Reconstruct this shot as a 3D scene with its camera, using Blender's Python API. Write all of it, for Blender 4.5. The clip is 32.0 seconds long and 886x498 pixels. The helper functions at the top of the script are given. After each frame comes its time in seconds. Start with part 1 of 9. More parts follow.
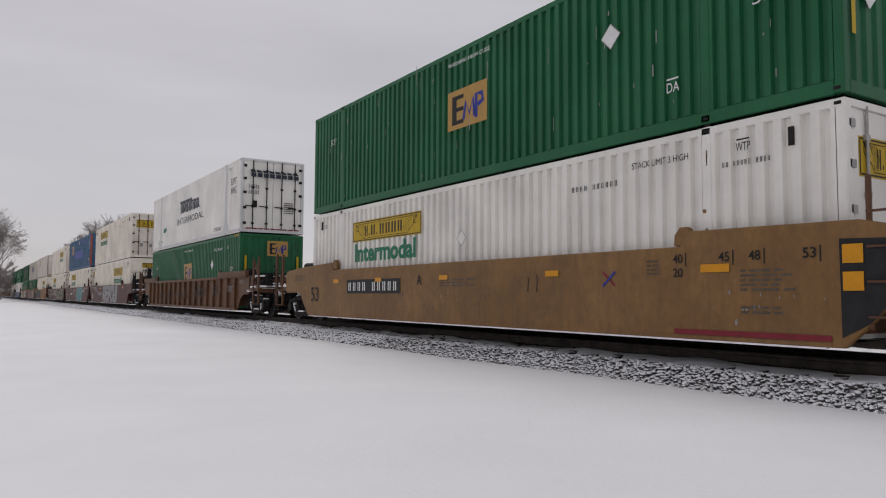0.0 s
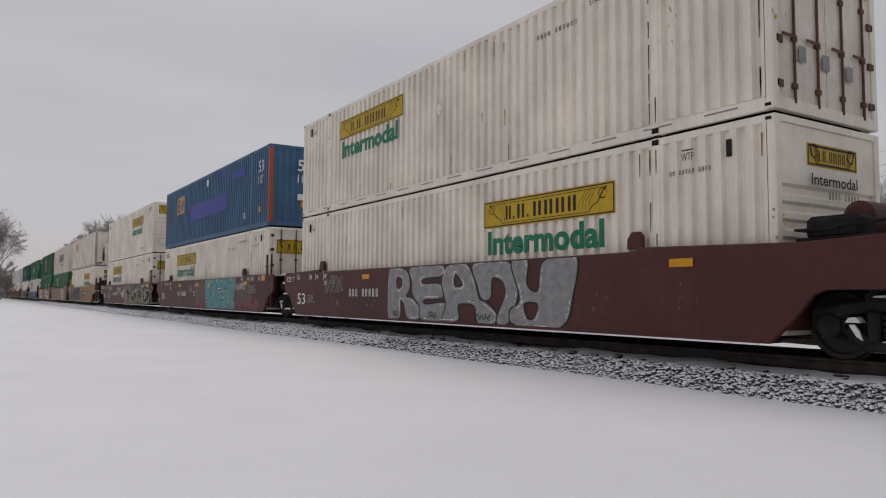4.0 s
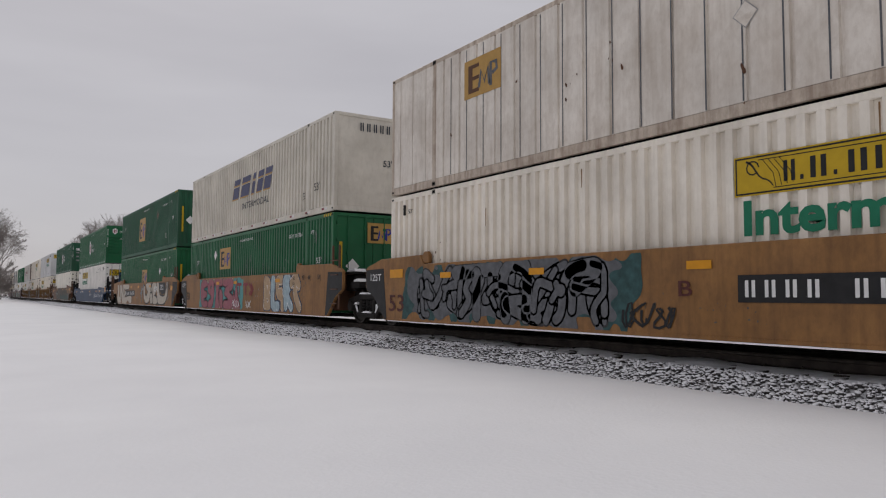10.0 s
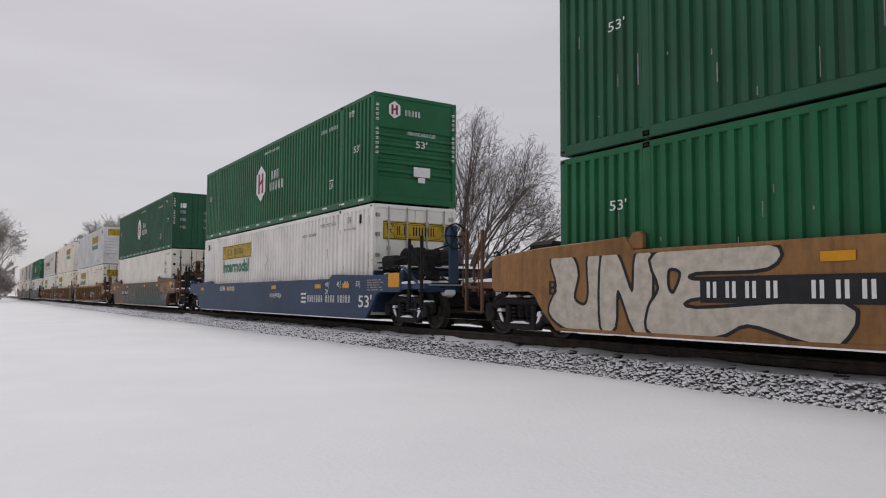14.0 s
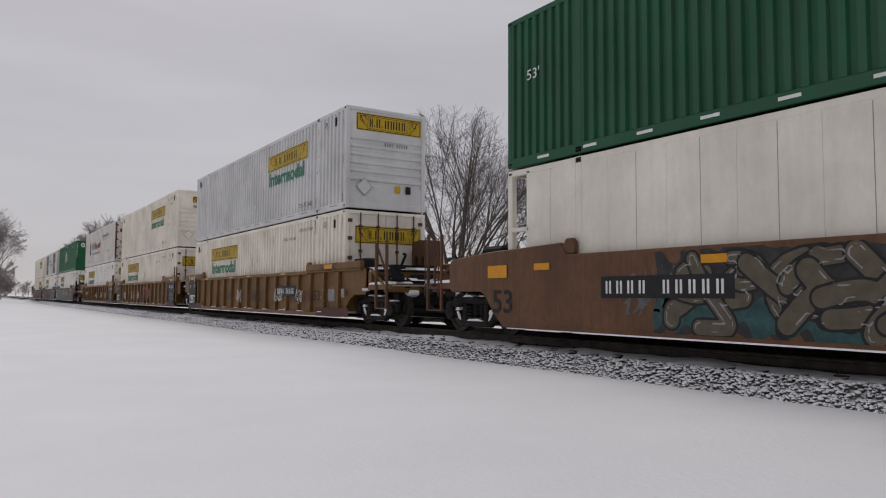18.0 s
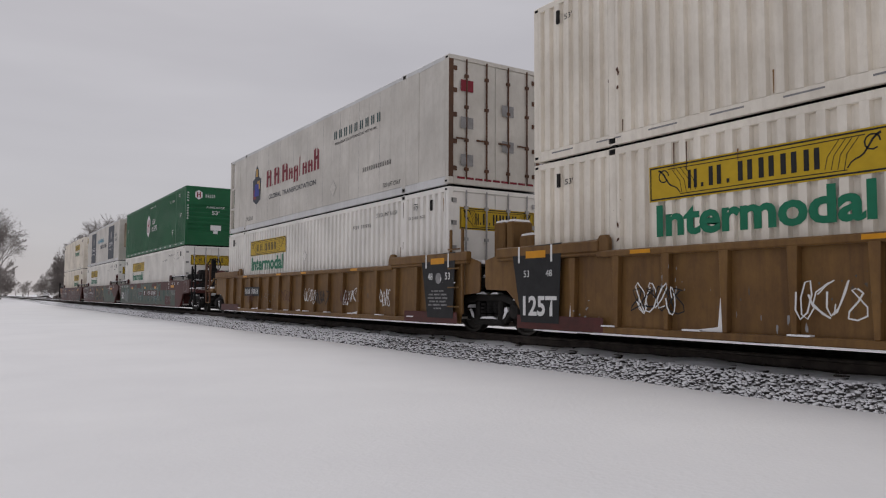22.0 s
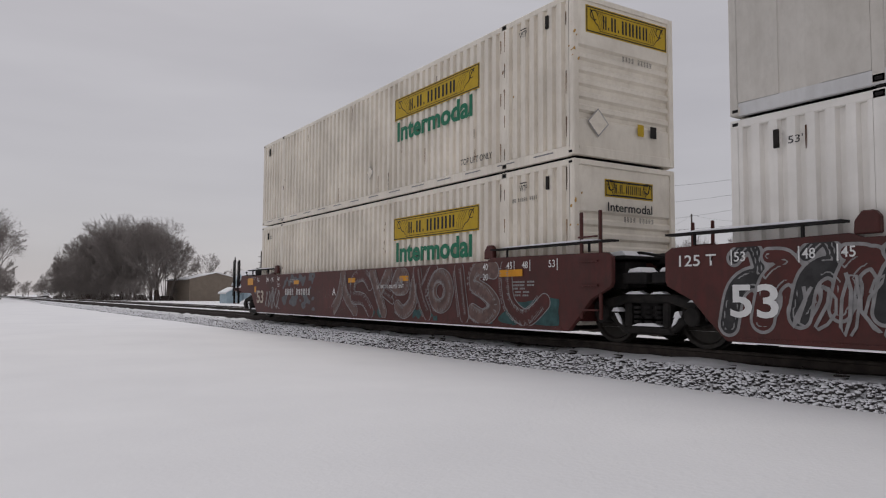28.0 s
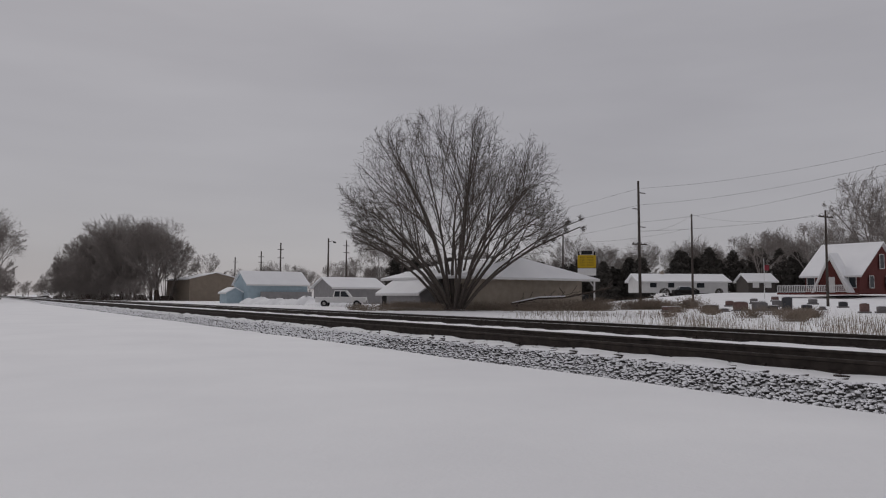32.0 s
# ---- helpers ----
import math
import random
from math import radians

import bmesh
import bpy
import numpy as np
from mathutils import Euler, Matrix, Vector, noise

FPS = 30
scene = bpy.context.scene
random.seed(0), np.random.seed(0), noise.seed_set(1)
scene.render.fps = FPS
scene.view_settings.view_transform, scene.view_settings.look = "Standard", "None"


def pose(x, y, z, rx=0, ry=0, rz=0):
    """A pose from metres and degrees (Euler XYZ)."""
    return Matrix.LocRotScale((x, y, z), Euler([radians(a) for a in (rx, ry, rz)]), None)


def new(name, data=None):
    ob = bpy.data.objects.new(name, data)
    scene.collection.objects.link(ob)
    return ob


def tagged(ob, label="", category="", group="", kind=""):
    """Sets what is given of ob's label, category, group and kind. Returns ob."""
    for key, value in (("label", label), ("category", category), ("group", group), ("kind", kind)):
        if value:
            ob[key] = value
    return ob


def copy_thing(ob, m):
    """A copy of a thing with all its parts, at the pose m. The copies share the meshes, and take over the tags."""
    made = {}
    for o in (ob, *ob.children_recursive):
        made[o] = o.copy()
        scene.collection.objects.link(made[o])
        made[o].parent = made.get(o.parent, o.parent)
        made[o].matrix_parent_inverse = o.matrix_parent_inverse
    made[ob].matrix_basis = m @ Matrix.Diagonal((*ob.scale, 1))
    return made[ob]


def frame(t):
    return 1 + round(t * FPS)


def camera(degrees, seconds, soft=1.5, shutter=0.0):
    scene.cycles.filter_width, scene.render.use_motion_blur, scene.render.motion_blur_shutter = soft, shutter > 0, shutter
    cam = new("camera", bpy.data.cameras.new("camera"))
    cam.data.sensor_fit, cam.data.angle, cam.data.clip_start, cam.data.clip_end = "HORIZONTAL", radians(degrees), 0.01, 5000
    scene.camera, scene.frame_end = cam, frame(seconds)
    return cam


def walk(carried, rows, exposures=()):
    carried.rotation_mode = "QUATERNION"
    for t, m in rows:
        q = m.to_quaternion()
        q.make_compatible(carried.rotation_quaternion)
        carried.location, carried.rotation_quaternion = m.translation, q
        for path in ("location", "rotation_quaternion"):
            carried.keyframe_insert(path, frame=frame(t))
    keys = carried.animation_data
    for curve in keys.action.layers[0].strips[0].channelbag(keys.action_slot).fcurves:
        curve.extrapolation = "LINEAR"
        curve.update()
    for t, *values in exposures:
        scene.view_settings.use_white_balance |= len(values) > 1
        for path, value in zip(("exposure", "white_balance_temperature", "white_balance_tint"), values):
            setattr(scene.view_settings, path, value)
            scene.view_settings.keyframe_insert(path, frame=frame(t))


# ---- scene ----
# ---- camera ----
cam = camera(62.16, 32.0, soft=1.15)
EYE = pose(0, 0, 1.2, 93.72, -0.31, -32.72)
walk(cam, [(0.0, EYE), (32.0, EYE)],
     exposures=[(0.0, 0.02), (2.0, 0.02), (4.5, -0.11), (6.0, -0.02), (9.0, -0.15), (12.0, 0.14), (14.0, 0.15), (17.0, 0.0), (19.0, -0.11), (20.0, -0.13), (24.0, -0.04), (27.0, -0.07), (28.0, -0.13), (29.5, -0.33), (32.0, -0.47)])

# ---- the train's run: metres travelled by time t ----
TRACK_X, RAIL_Z = 10.0, 0.446


def run(t):
    u = t - 16.0
    k = min(1.0, max(0.0, (t - 29.58) / 0.24))
    return 11.1356 * t - 0.00951 * u * u + 0.0000293 * u * u * u - 0.65 * k * k * (3 - 2 * k)


# ---- world and sun: a closed winter overcast ----
def overcast():
    w = bpy.data.worlds.new("overcast")
    scene.world = w
    w.use_nodes = True
    n, k = w.node_tree.nodes, w.node_tree.links
    n.clear()
    out, bg = n.new("ShaderNodeOutputWorld"), n.new("ShaderNodeBackground")
    sky = n.new("ShaderNodeTexSky")
    sky.sky_type, sky.sun_disc = "NISHITA", False
    sky.sun_elevation, sky.sun_rotation = radians(40), radians(8)
    tc, mp = n.new("ShaderNodeTexCoord"), n.new("ShaderNodeMapping")
    mp.inputs["Scale"].default_value = (1.2, 1.2, 6.0)
    cloud = n.new("ShaderNodeTexNoise")
    cloud.inputs["Scale"].default_value, cloud.inputs["Detail"].default_value = 1.7, 4.0
    ramp = n.new("ShaderNodeValToRGB")
    ramp.color_ramp.elements[0].position, ramp.color_ramp.elements[0].color = 0.25, (4.75, 4.60, 4.90, 1)
    ramp.color_ramp.elements[1].position, ramp.color_ramp.elements[1].color = 0.75, (5.65, 5.50, 5.80, 1)
    mix = n.new("ShaderNodeMix")
    mix.data_type = "RGBA"
    mix.inputs["Factor"].default_value = 0.94
    k.new(tc.outputs["Generated"], mp.inputs["Vector"])
    k.new(mp.outputs["Vector"], cloud.inputs["Vector"])
    k.new(cloud.outputs["Fac"], ramp.inputs["Fac"])
    k.new(sky.outputs["Color"], mix.inputs["A"])
    k.new(ramp.outputs["Color"], mix.inputs["B"])
    k.new(mix.outputs["Result"], bg.inputs["Color"])
    bg.inputs["Strength"].default_value = 0.1
    k.new(bg.outputs["Background"], out.inputs["Surface"])
    sun = new("sun", bpy.data.lights.new("sun", "SUN"))
    sun.data.energy, sun.data.angle, sun.data.color = 0.9, radians(25), (1.0, 0.97, 0.94)
    sun.matrix_world = pose(0, 0, 60, 50, 0, 172)


overcast()


# ---- materials ----
def shader(name, rough=0.6, metal=0.0):
    m = bpy.data.materials.new(name)
    m.use_nodes = True
    b = m.node_tree.nodes["Principled BSDF"]
    b.inputs["Roughness"].default_value, b.inputs["Metallic"].default_value = rough, metal
    b.inputs["Specular IOR Level"].default_value = 0.25
    return m, m.node_tree.nodes, m.node_tree.links, b


def noise_node(n, k, scale, detail=4.0, stretch=(1, 1, 1), rough=0.55):
    tc, mp, t = n.new("ShaderNodeTexCoord"), n.new("ShaderNodeMapping"), n.new("ShaderNodeTexNoise")
    mp.inputs["Scale"].default_value = stretch
    t.inputs["Scale"].default_value, t.inputs["Detail"].default_value, t.inputs["Roughness"].default_value = scale, detail, rough
    k.new(tc.outputs["Object"], mp.inputs["Vector"])
    k.new(mp.outputs["Vector"], t.inputs["Vector"])
    return t.outputs["Fac"]


def ramp_node(n, k, fac, a, b, ca=(0, 0, 0, 1), cb=(1, 1, 1, 1)):
    r = n.new("ShaderNodeValToRGB")
    r.color_ramp.elements[0].position, r.color_ramp.elements[0].color = a, ca
    r.color_ramp.elements[1].position, r.color_ramp.elements[1].color = b, cb
    k.new(fac, r.inputs["Fac"])
    return r.outputs["Color"]


def mix_node(n, k, fac, a, b, how="MIX"):
    x = n.new("ShaderNodeMix")
    x.data_type, x.blend_type = "RGBA", how
    for name, v in (("Factor", fac), ("A", a), ("B", b)):
        if isinstance(v, (int, float)):
            x.inputs[name].default_value = v
        elif isinstance(v, tuple):
            x.inputs[name].default_value = (*v[:3], 1)
        else:
            k.new(v, x.inputs[name])
    return x.outputs["Result"]


def bump_node(n, k, bsdf, height, strength=0.2, distance=0.02):
    b = n.new("ShaderNodeBump")
    b.inputs["Strength"].default_value, b.inputs["Distance"].default_value = strength, distance
    k.new(height, b.inputs["Height"])
    k.new(b.outputs["Normal"], bsdf.inputs["Normal"])


def paint(name, color, rough=0.55, dirt=0.35, rust=0.0, dirt_color=(0.12, 0.10, 0.085), streak=0.4):
    """Weathered paint: cloudy fading, vertical dirt runs, rust specks."""
    m, n, k, b = shader(name, rough)
    fade = ramp_node(n, k, noise_node(n, k, 0.7, 5), 0.3, 0.75)
    light = tuple(min(1.0, c * 1.12 + 0.012) for c in color)
    dark = tuple(c * 0.86 for c in color)
    c = mix_node(n, k, fade, dark, light)
    runs = ramp_node(n, k, noise_node(n, k, 2.2, 5, (1, 3.2, 0.22)), 0.46, 0.70, (0, 0, 0, 1), (streak, streak, streak, 1))
    c = mix_node(n, k, runs, c, tuple(dirt_color))
    film = ramp_node(n, k, noise_node(n, k, 1.1, 8, rough=0.7), 0.40, 0.66, (0, 0, 0, 1), (dirt, dirt, dirt, 1))
    c = mix_node(n, k, film, c, tuple(dirt_color))
    grit = ramp_node(n, k, noise_node(n, k, 9.0, 6, (1, 1, 0.5), 0.75), 0.45, 0.66, (0, 0, 0, 1), (dirt * 0.8, dirt * 0.8, dirt * 0.8, 1))
    c = mix_node(n, k, grit, c, tuple(dirt_color))
    if rust > 0:
        spots = ramp_node(n, k, noise_node(n, k, 5.5, 8, (1, 1, 0.45), 0.7), 0.72 - 0.16 * rust, 0.80 - 0.12 * rust)
        c = mix_node(n, k, spots, c, (0.13, 0.055, 0.025))
    k.new(c, b.inputs["Base Color"])
    bump_node(n, k, b, noise_node(n, k, 14, 5), 0.12, 0.01)
    return m


def plain(name, color, rough=0.6, metal=0.0, vary=0.25, scale=6.0, bump=0.15):
    m, n, k, b = shader(name, rough, metal)
    f = noise_node(n, k, scale, 6)
    c = mix_node(n, k, ramp_node(n, k, f, 0.3, 0.7), tuple(v * (1 - vary) for v in color), tuple(min(1, v * (1 + vary)) for v in color))
    k.new(c, b.inputs["Base Color"])
    bump_node(n, k, b, noise_node(n, k, scale * 5, 4), bump, 0.01)
    return m


def snow_capped(name, color, vary=0.4, scale=8.0, edge=0.55, soft=0.2, grain=6.0, rough=0.85):
    """A dark surface whose upward faces carry snow."""
    m, n, k, b = shader(name, rough)
    base = mix_node(n, k, ramp_node(n, k, noise_node(n, k, scale, 6), 0.3, 0.7),
                    tuple(v * (1 - vary) for v in color), tuple(v * (1 + vary) for v in color))
    geo, sep, add = n.new("ShaderNodeNewGeometry"), n.new("ShaderNodeSeparateXYZ"), n.new("ShaderNodeMath")
    k.new(geo.outputs["Normal"], sep.inputs["Vector"])
    add.operation = "MULTIPLY_ADD"
    k.new(noise_node(n, k, grain, 5), add.inputs[0])
    add.inputs[1].default_value = 0.9
    k.new(sep.outputs["Z"], add.inputs[2])
    lie = ramp_node(n, k, add.outputs[0], edge + 0.4, min(1.0, edge + 0.4 + soft)) if edge + 0.4 + soft <= 1 else None
    if lie is None:
        sc = n.new("ShaderNodeMath")
        sc.operation = "MULTIPLY"
        sc.inputs[1].default_value = 0.5
        k.new(add.outputs[0], sc.inputs[0])
        lie = ramp_node(n, k, sc.outputs[0], (edge + 0.4) / 2, (edge + 0.4 + soft) / 2)
    k.new(mix_node(n, k, lie, base, (0.82, 0.82, 0.84)), b.inputs["Base Color"])
    bump_node(n, k, b, noise_node(n, k, scale * 3, 5), 0.3, 0.02)
    return m


def snow_material():
    m, n, k, b = shader("snow", 0.75)
    c = mix_node(n, k, ramp_node(n, k, noise_node(n, k, 0.35, 4), 0.3, 0.7), (0.80, 0.80, 0.815), (0.87, 0.87, 0.88))
    k.new(c, b.inputs["Base Color"])
    f = n.new("ShaderNodeMath")
    f.operation = "ADD"
    k.new(noise_node(n, k, 1.6, 6), f.inputs[0])
    k.new(noise_node(n, k, 18, 5), f.inputs[1])
    bump_node(n, k, b, f.outputs[0], 0.18, 0.05)
    return m


SNOW = snow_material()
WHITE = paint("white_container_paint", (0.83, 0.775, 0.68), dirt=0.15, streak=0.17, dirt_color=(0.36, 0.29, 0.21))
BRIGHT = paint("clean_white_paint", (0.80, 0.775, 0.73), dirt=0.07, streak=0.07, dirt_color=(0.4, 0.36, 0.3))
PALE = paint("pale_grey_paint", (0.64, 0.64, 0.64), dirt=0.12, streak=0.15, dirt_color=(0.3, 0.28, 0.25))
OLDWHITE = paint("worn_white_paint", (0.74, 0.69, 0.62), dirt=0.26, rust=0.12, streak=0.24, dirt_color=(0.30, 0.22, 0.15))
RUSTPOST = paint("rust_streaked_white_paint", (0.60, 0.52, 0.43), dirt=0.4, rust=0.4, streak=0.55, dirt_color=(0.15, 0.085, 0.05))
REEFER = paint("reefer_grey_paint", (0.62, 0.59, 0.54), dirt=0.2, streak=0.14, dirt_color=(0.3, 0.27, 0.22))
GREEN = paint("green_container_paint", (0.007, 0.115, 0.041), dirt=0.18, streak=0.18, rough=0.45, dirt_color=(0.03, 0.05, 0.035))
DEEPGREEN = paint("deep_green_paint", (0.010, 0.092, 0.043), dirt=0.25, streak=0.3, dirt_color=(0.05, 0.06, 0.05))
BLUE = paint("faded_blue_paint", (0.050, 0.128, 0.236), dirt=0.25, streak=0.25, dirt_color=(0.05, 0.07, 0.10))
TAN = paint("tan_brown_paint", (0.245, 0.129, 0.042), dirt=0.4, rust=0.15, streak=0.2, dirt_color=(0.09, 0.05, 0.03))
ORANGE = paint("weathered_orange_paint", (0.30, 0.147, 0.046), dirt=0.36, rust=0.22, streak=0.36, dirt_color=(0.075, 0.036, 0.02))
OCHRE = paint("ochre_paint", (0.192, 0.101, 0.028), dirt=0.36, rust=0.22, streak=0.42, dirt_color=(0.07, 0.034, 0.018))
RUSTY = paint("rusty_brown_paint", (0.120, 0.050, 0.022), dirt=0.6, rust=0.5, streak=0.5, dirt_color=(0.06, 0.035, 0.025))
RUSTORANGE = paint("orange_rust_paint", (0.150, 0.068, 0.028), dirt=0.6, rust=0.4, streak=0.5, dirt_color=(0.07, 0.036, 0.022))
MAROON = paint("maroon_paint", (0.092, 0.0205, 0.0175), dirt=0.6, rust=0.1, streak=0.25, dirt_color=(0.045, 0.022, 0.018))
NAVY = paint("dark_blue_paint", (0.020, 0.046, 0.100), dirt=0.3, streak=0.25, dirt_color=(0.04, 0.05, 0.07))
GREYGREEN = paint("grey_green_overpaint", (0.072, 0.104, 0.080), dirt=0.3, streak=0.2, dirt_color=(0.06, 0.045, 0.04))
GRIME = plain("grimy_black_steel", (0.0125, 0.011, 0.0105), 0.8, 0.0, 0.5)
STEEL = plain("dark_cast_steel", (0.016, 0.014, 0.0125), 0.75, 0.0, 0.5)
TREAD = plain("worn_wheel_steel", (0.030, 0.026, 0.022), 0.6, 0.2, 0.3)
ZINC = plain("galvanised_bar", (0.36, 0.35, 0.34), 0.5, 0.5, 0.2)
YELLOW = plain("yellow_sign_paint", (0.50, 0.33, 0.015), 0.5, 0, 0.08)
AMBER = plain("amber_reflector", (0.62, 0.27, 0.01), 0.4, 0, 0.1)
EMBLEM = plain("tan_emblem_paint", (0.42, 0.25, 0.07), 0.5, 0, 0.1)
INK = plain("black_paint", (0.016, 0.016, 0.017), 0.55, 0, 0.3)
CHALK = plain("white_lettering", (0.70, 0.70, 0.69), 0.6, 0, 0.08)
FOREST = plain("green_lettering", (0.012, 0.16, 0.085), 0.5, 0, 0.1)
INDIGO = plain("slate_blue_print", (0.055, 0.06, 0.125), 0.5, 0, 0.15)
ROYAL = plain("royal_blue_paint", (0.025, 0.04, 0.26), 0.5, 0, 0.15)
CYAN = plain("turquoise_spray", (0.085, 0.27, 0.27), 0.6, 0, 0.15)
SILVER = plain("silver_spray", (0.25, 0.245, 0.245), 0.5, 0.1, 0.25)
PINK = plain("pink_spray", (0.30, 0.10, 0.125), 0.6, 0, 0.2)
MULBERRY = plain("mulberry_spray", (0.09, 0.022, 0.035), 0.6, 0, 0.25)
OLIVE = plain("olive_spray", (0.118, 0.116, 0.062), 0.6, 0, 0.25)
SLATE = plain("slate_spray", (0.105, 0.109, 0.118), 0.6, 0, 0.25)
SKYBLUE = plain("light_blue_spray", (0.32, 0.41, 0.45), 0.6, 0, 0.2)
FLESH = plain("tan_spray", (0.40, 0.28, 0.17), 0.6, 0, 0.15)
UMBER = plain("umber_spray", (0.105, 0.085, 0.065), 0.6, 0, 0.3)
ROSE = plain("dull_rose_spray", (0.17, 0.055, 0.06), 0.6, 0, 0.25)
CREAM = plain("cream_spray", (0.48, 0.43, 0.36), 0.6, 0, 0.2)
SEA = plain("sea_green_spray", (0.045, 0.085, 0.075), 0.6, 0, 0.35)
TEAL = plain("teal_spray", (0.030, 0.075, 0.075), 0.6, 0, 0.4)
CRIMSON = plain("crimson_paint", (0.20, 0.018, 0.03), 0.5, 0, 0.15)
SOOT = plain("soot_spray", (0.034, 0.033, 0.034), 0.6, 0, 0.4)
STRAW = plain("straw_spray", (0.34, 0.27, 0.12), 0.6, 0, 0.2)
DUSTPINK = plain("dusty_pink_spray", (0.25, 0.125, 0.13), 0.6, 0, 0.2)
LEAF = plain("leaf_green_spray", (0.16, 0.185, 0.09), 0.6, 0, 0.2)
WASH = plain("pale_maroon_wash", (0.135, 0.085, 0.075), 0.6, 0, 0.3)
KHAKI = plain("khaki_spray", (0.105, 0.088, 0.062), 0.6, 0, 0.2)
REDORANGE = paint("orange_red_paint", (0.36, 0.07, 0.03), dirt=0.2, streak=0.2)
CHAR = plain("charcoal_print", (0.028, 0.035, 0.05), 0.5, 0, 0.2)
AQUA = plain("aqua_print", (0.04, 0.28, 0.40), 0.5, 0, 0.1)
RAILRUST = plain("rail_side_rust", (0.046, 0.037, 0.032), 0.8, 0.1, 0.4)
RAILHEAD = plain("polished_rail_head", (0.35, 0.34, 0.33), 0.3, 0.9, 0.2)
TIE = snow_capped("snowy_tie_wood", (0.045, 0.037, 0.031), edge=0.72, soft=0.2, grain=3.0)
STONE = snow_capped("snowy_ballast_stone", (0.066, 0.062, 0.060), edge=0.29, soft=0.26, grain=11.0)
BARK = plain("bare_bark", (0.078, 0.061, 0.051), 0.9, 0, 0.35)
CROWN = plain("dark_twig_bark", (0.085, 0.071, 0.062), 0.9, 0, 0.3)
# far trees only: the pallor of distance haze is mixed into this colour
HAZY_TWIG = plain("twig_bark", (0.23, 0.205, 0.19), 0.9, 0, 0.3)
SCRUB = plain("dry_grass", (0.25, 0.205, 0.16), 0.9, 0, 0.35)


# ---- mesh tools ----
class Shape:
    """Vertices and faces in lists, closed into a mesh at the end."""

    def __init__(self):
        self.v, self.f = [], []

    def add(self, verts, faces):
        o = len(self.v)
        self.v.extend(verts)
        self.f.extend([tuple(i + o for i in f) for f in faces])
        return self

    def box(self, x0, x1, y0, y1, z0, z1):
        return self.add([(x0, y0, z0), (x1, y0, z0), (x1, y1, z0), (x0, y1, z0), (x0, y0, z1), (x1, y0, z1), (x1, y1, z1), (x0, y1, z1)],
                        [(3, 2, 1, 0), (4, 5, 6, 7), (0, 1, 5, 4), (1, 2, 6, 5), (2, 3, 7, 6), (3, 0, 4, 7)])

    def prism(self, poly, x0, x1):
        """A (y, z) outline drawn out along x."""
        n = len(poly)
        return self.add([(x0, *p) for p in poly] + [(x1, *p) for p in poly],
                        [tuple(range(n)), tuple(range(2 * n - 1, n - 1, -1))] + [(i, i + n, (i + 1) % n + n, (i + 1) % n) for i in range(n)])

    def tube(self, a, b, r0, r1=None, n=8, caps=True):
        a, b = Vector(a), Vector(b)
        r1 = r0 if r1 is None else r1
        d = (b - a).normalized()
        u = d.orthogonal().normalized()
        w = d.cross(u)
        ring = [(math.cos(2 * math.pi * i / n), math.sin(2 * math.pi * i / n)) for i in range(n)]
        vs = [tuple(a + (u * c + w * s) * r0) for c, s in ring] + [tuple(b + (u * c + w * s) * r1) for c, s in ring]
        fs = [(i, (i + 1) % n, (i + 1) % n + n, i + n) for i in range(n)]
        if caps:
            fs += [tuple(range(n - 1, -1, -1)), tuple(range(n, 2 * n))]
        return self.add(vs, fs)

    def pipe(self, pts, r, n=6):
        for a, b in zip(pts, pts[1:]):
            self.tube(a, b, r, n=n)
        return self

    def lathe(self, prof, n=24):
        """A closed (x, radius) outline turned round the x axis."""
        m = len(prof)
        vs = [(x, r * math.cos(2 * math.pi * i / n), r * math.sin(2 * math.pi * i / n)) for i in range(n) for x, r in prof]
        fs = [(i * m + j, i * m + (j + 1) % m, ((i + 1) % n) * m + (j + 1) % m, ((i + 1) % n) * m + j) for i in range(n) for j in range(m)]
        return self.add(vs, fs)

    def ribbon(self, pts, w0, w1=None):
        """A flat band in the xy plane along pts, of changing width."""
        w1 = w0 if w1 is None else w1
        n, L, R = len(pts), [], []
        for i, p in enumerate(pts):
            a, b = pts[max(0, i - 1)], pts[min(n - 1, i + 1)]
            dx, dy = b[0] - a[0], b[1] - a[1]
            d = math.hypot(dx, dy) or 1
            w = (w0 + (w1 - w0) * i / max(1, n - 1)) / 2
            L.append((p[0] - dy / d * w, p[1] + dx / d * w, 0))
            R.append((p[0] + dy / d * w, p[1] - dx / d * w, 0))
        return self.add(L + R, [(i, n + i, n + i + 1, i + 1) for i in range(n - 1)])

    def flat(self, poly):
        return self.add([(x, y, 0) for x, y in poly], [tuple(range(len(poly)))])

    def mesh(self, name, bevel=0.0, smooth=False, fix=True):
        me = bpy.data.meshes.new(name)
        me.from_pydata(self.v, [], self.f)
        if bevel or fix:
            bm = bmesh.new()
            bm.from_mesh(me)
            if fix:
                bmesh.ops.recalc_face_normals(bm, faces=bm.faces[:])
            if bevel:
                es = [e for e in bm.edges if len(e.link_faces) == 2 and e.calc_face_angle(0) > 0.6]
                bmesh.ops.bevel(bm, geom=es, offset=bevel, segments=1, affect="EDGES", clamp_overlap=True)
            bm.to_mesh(me)
            bm.free()
        if smooth:
            me.polygons.foreach_set("use_smooth", [True] * len(me.polygons))
        return me


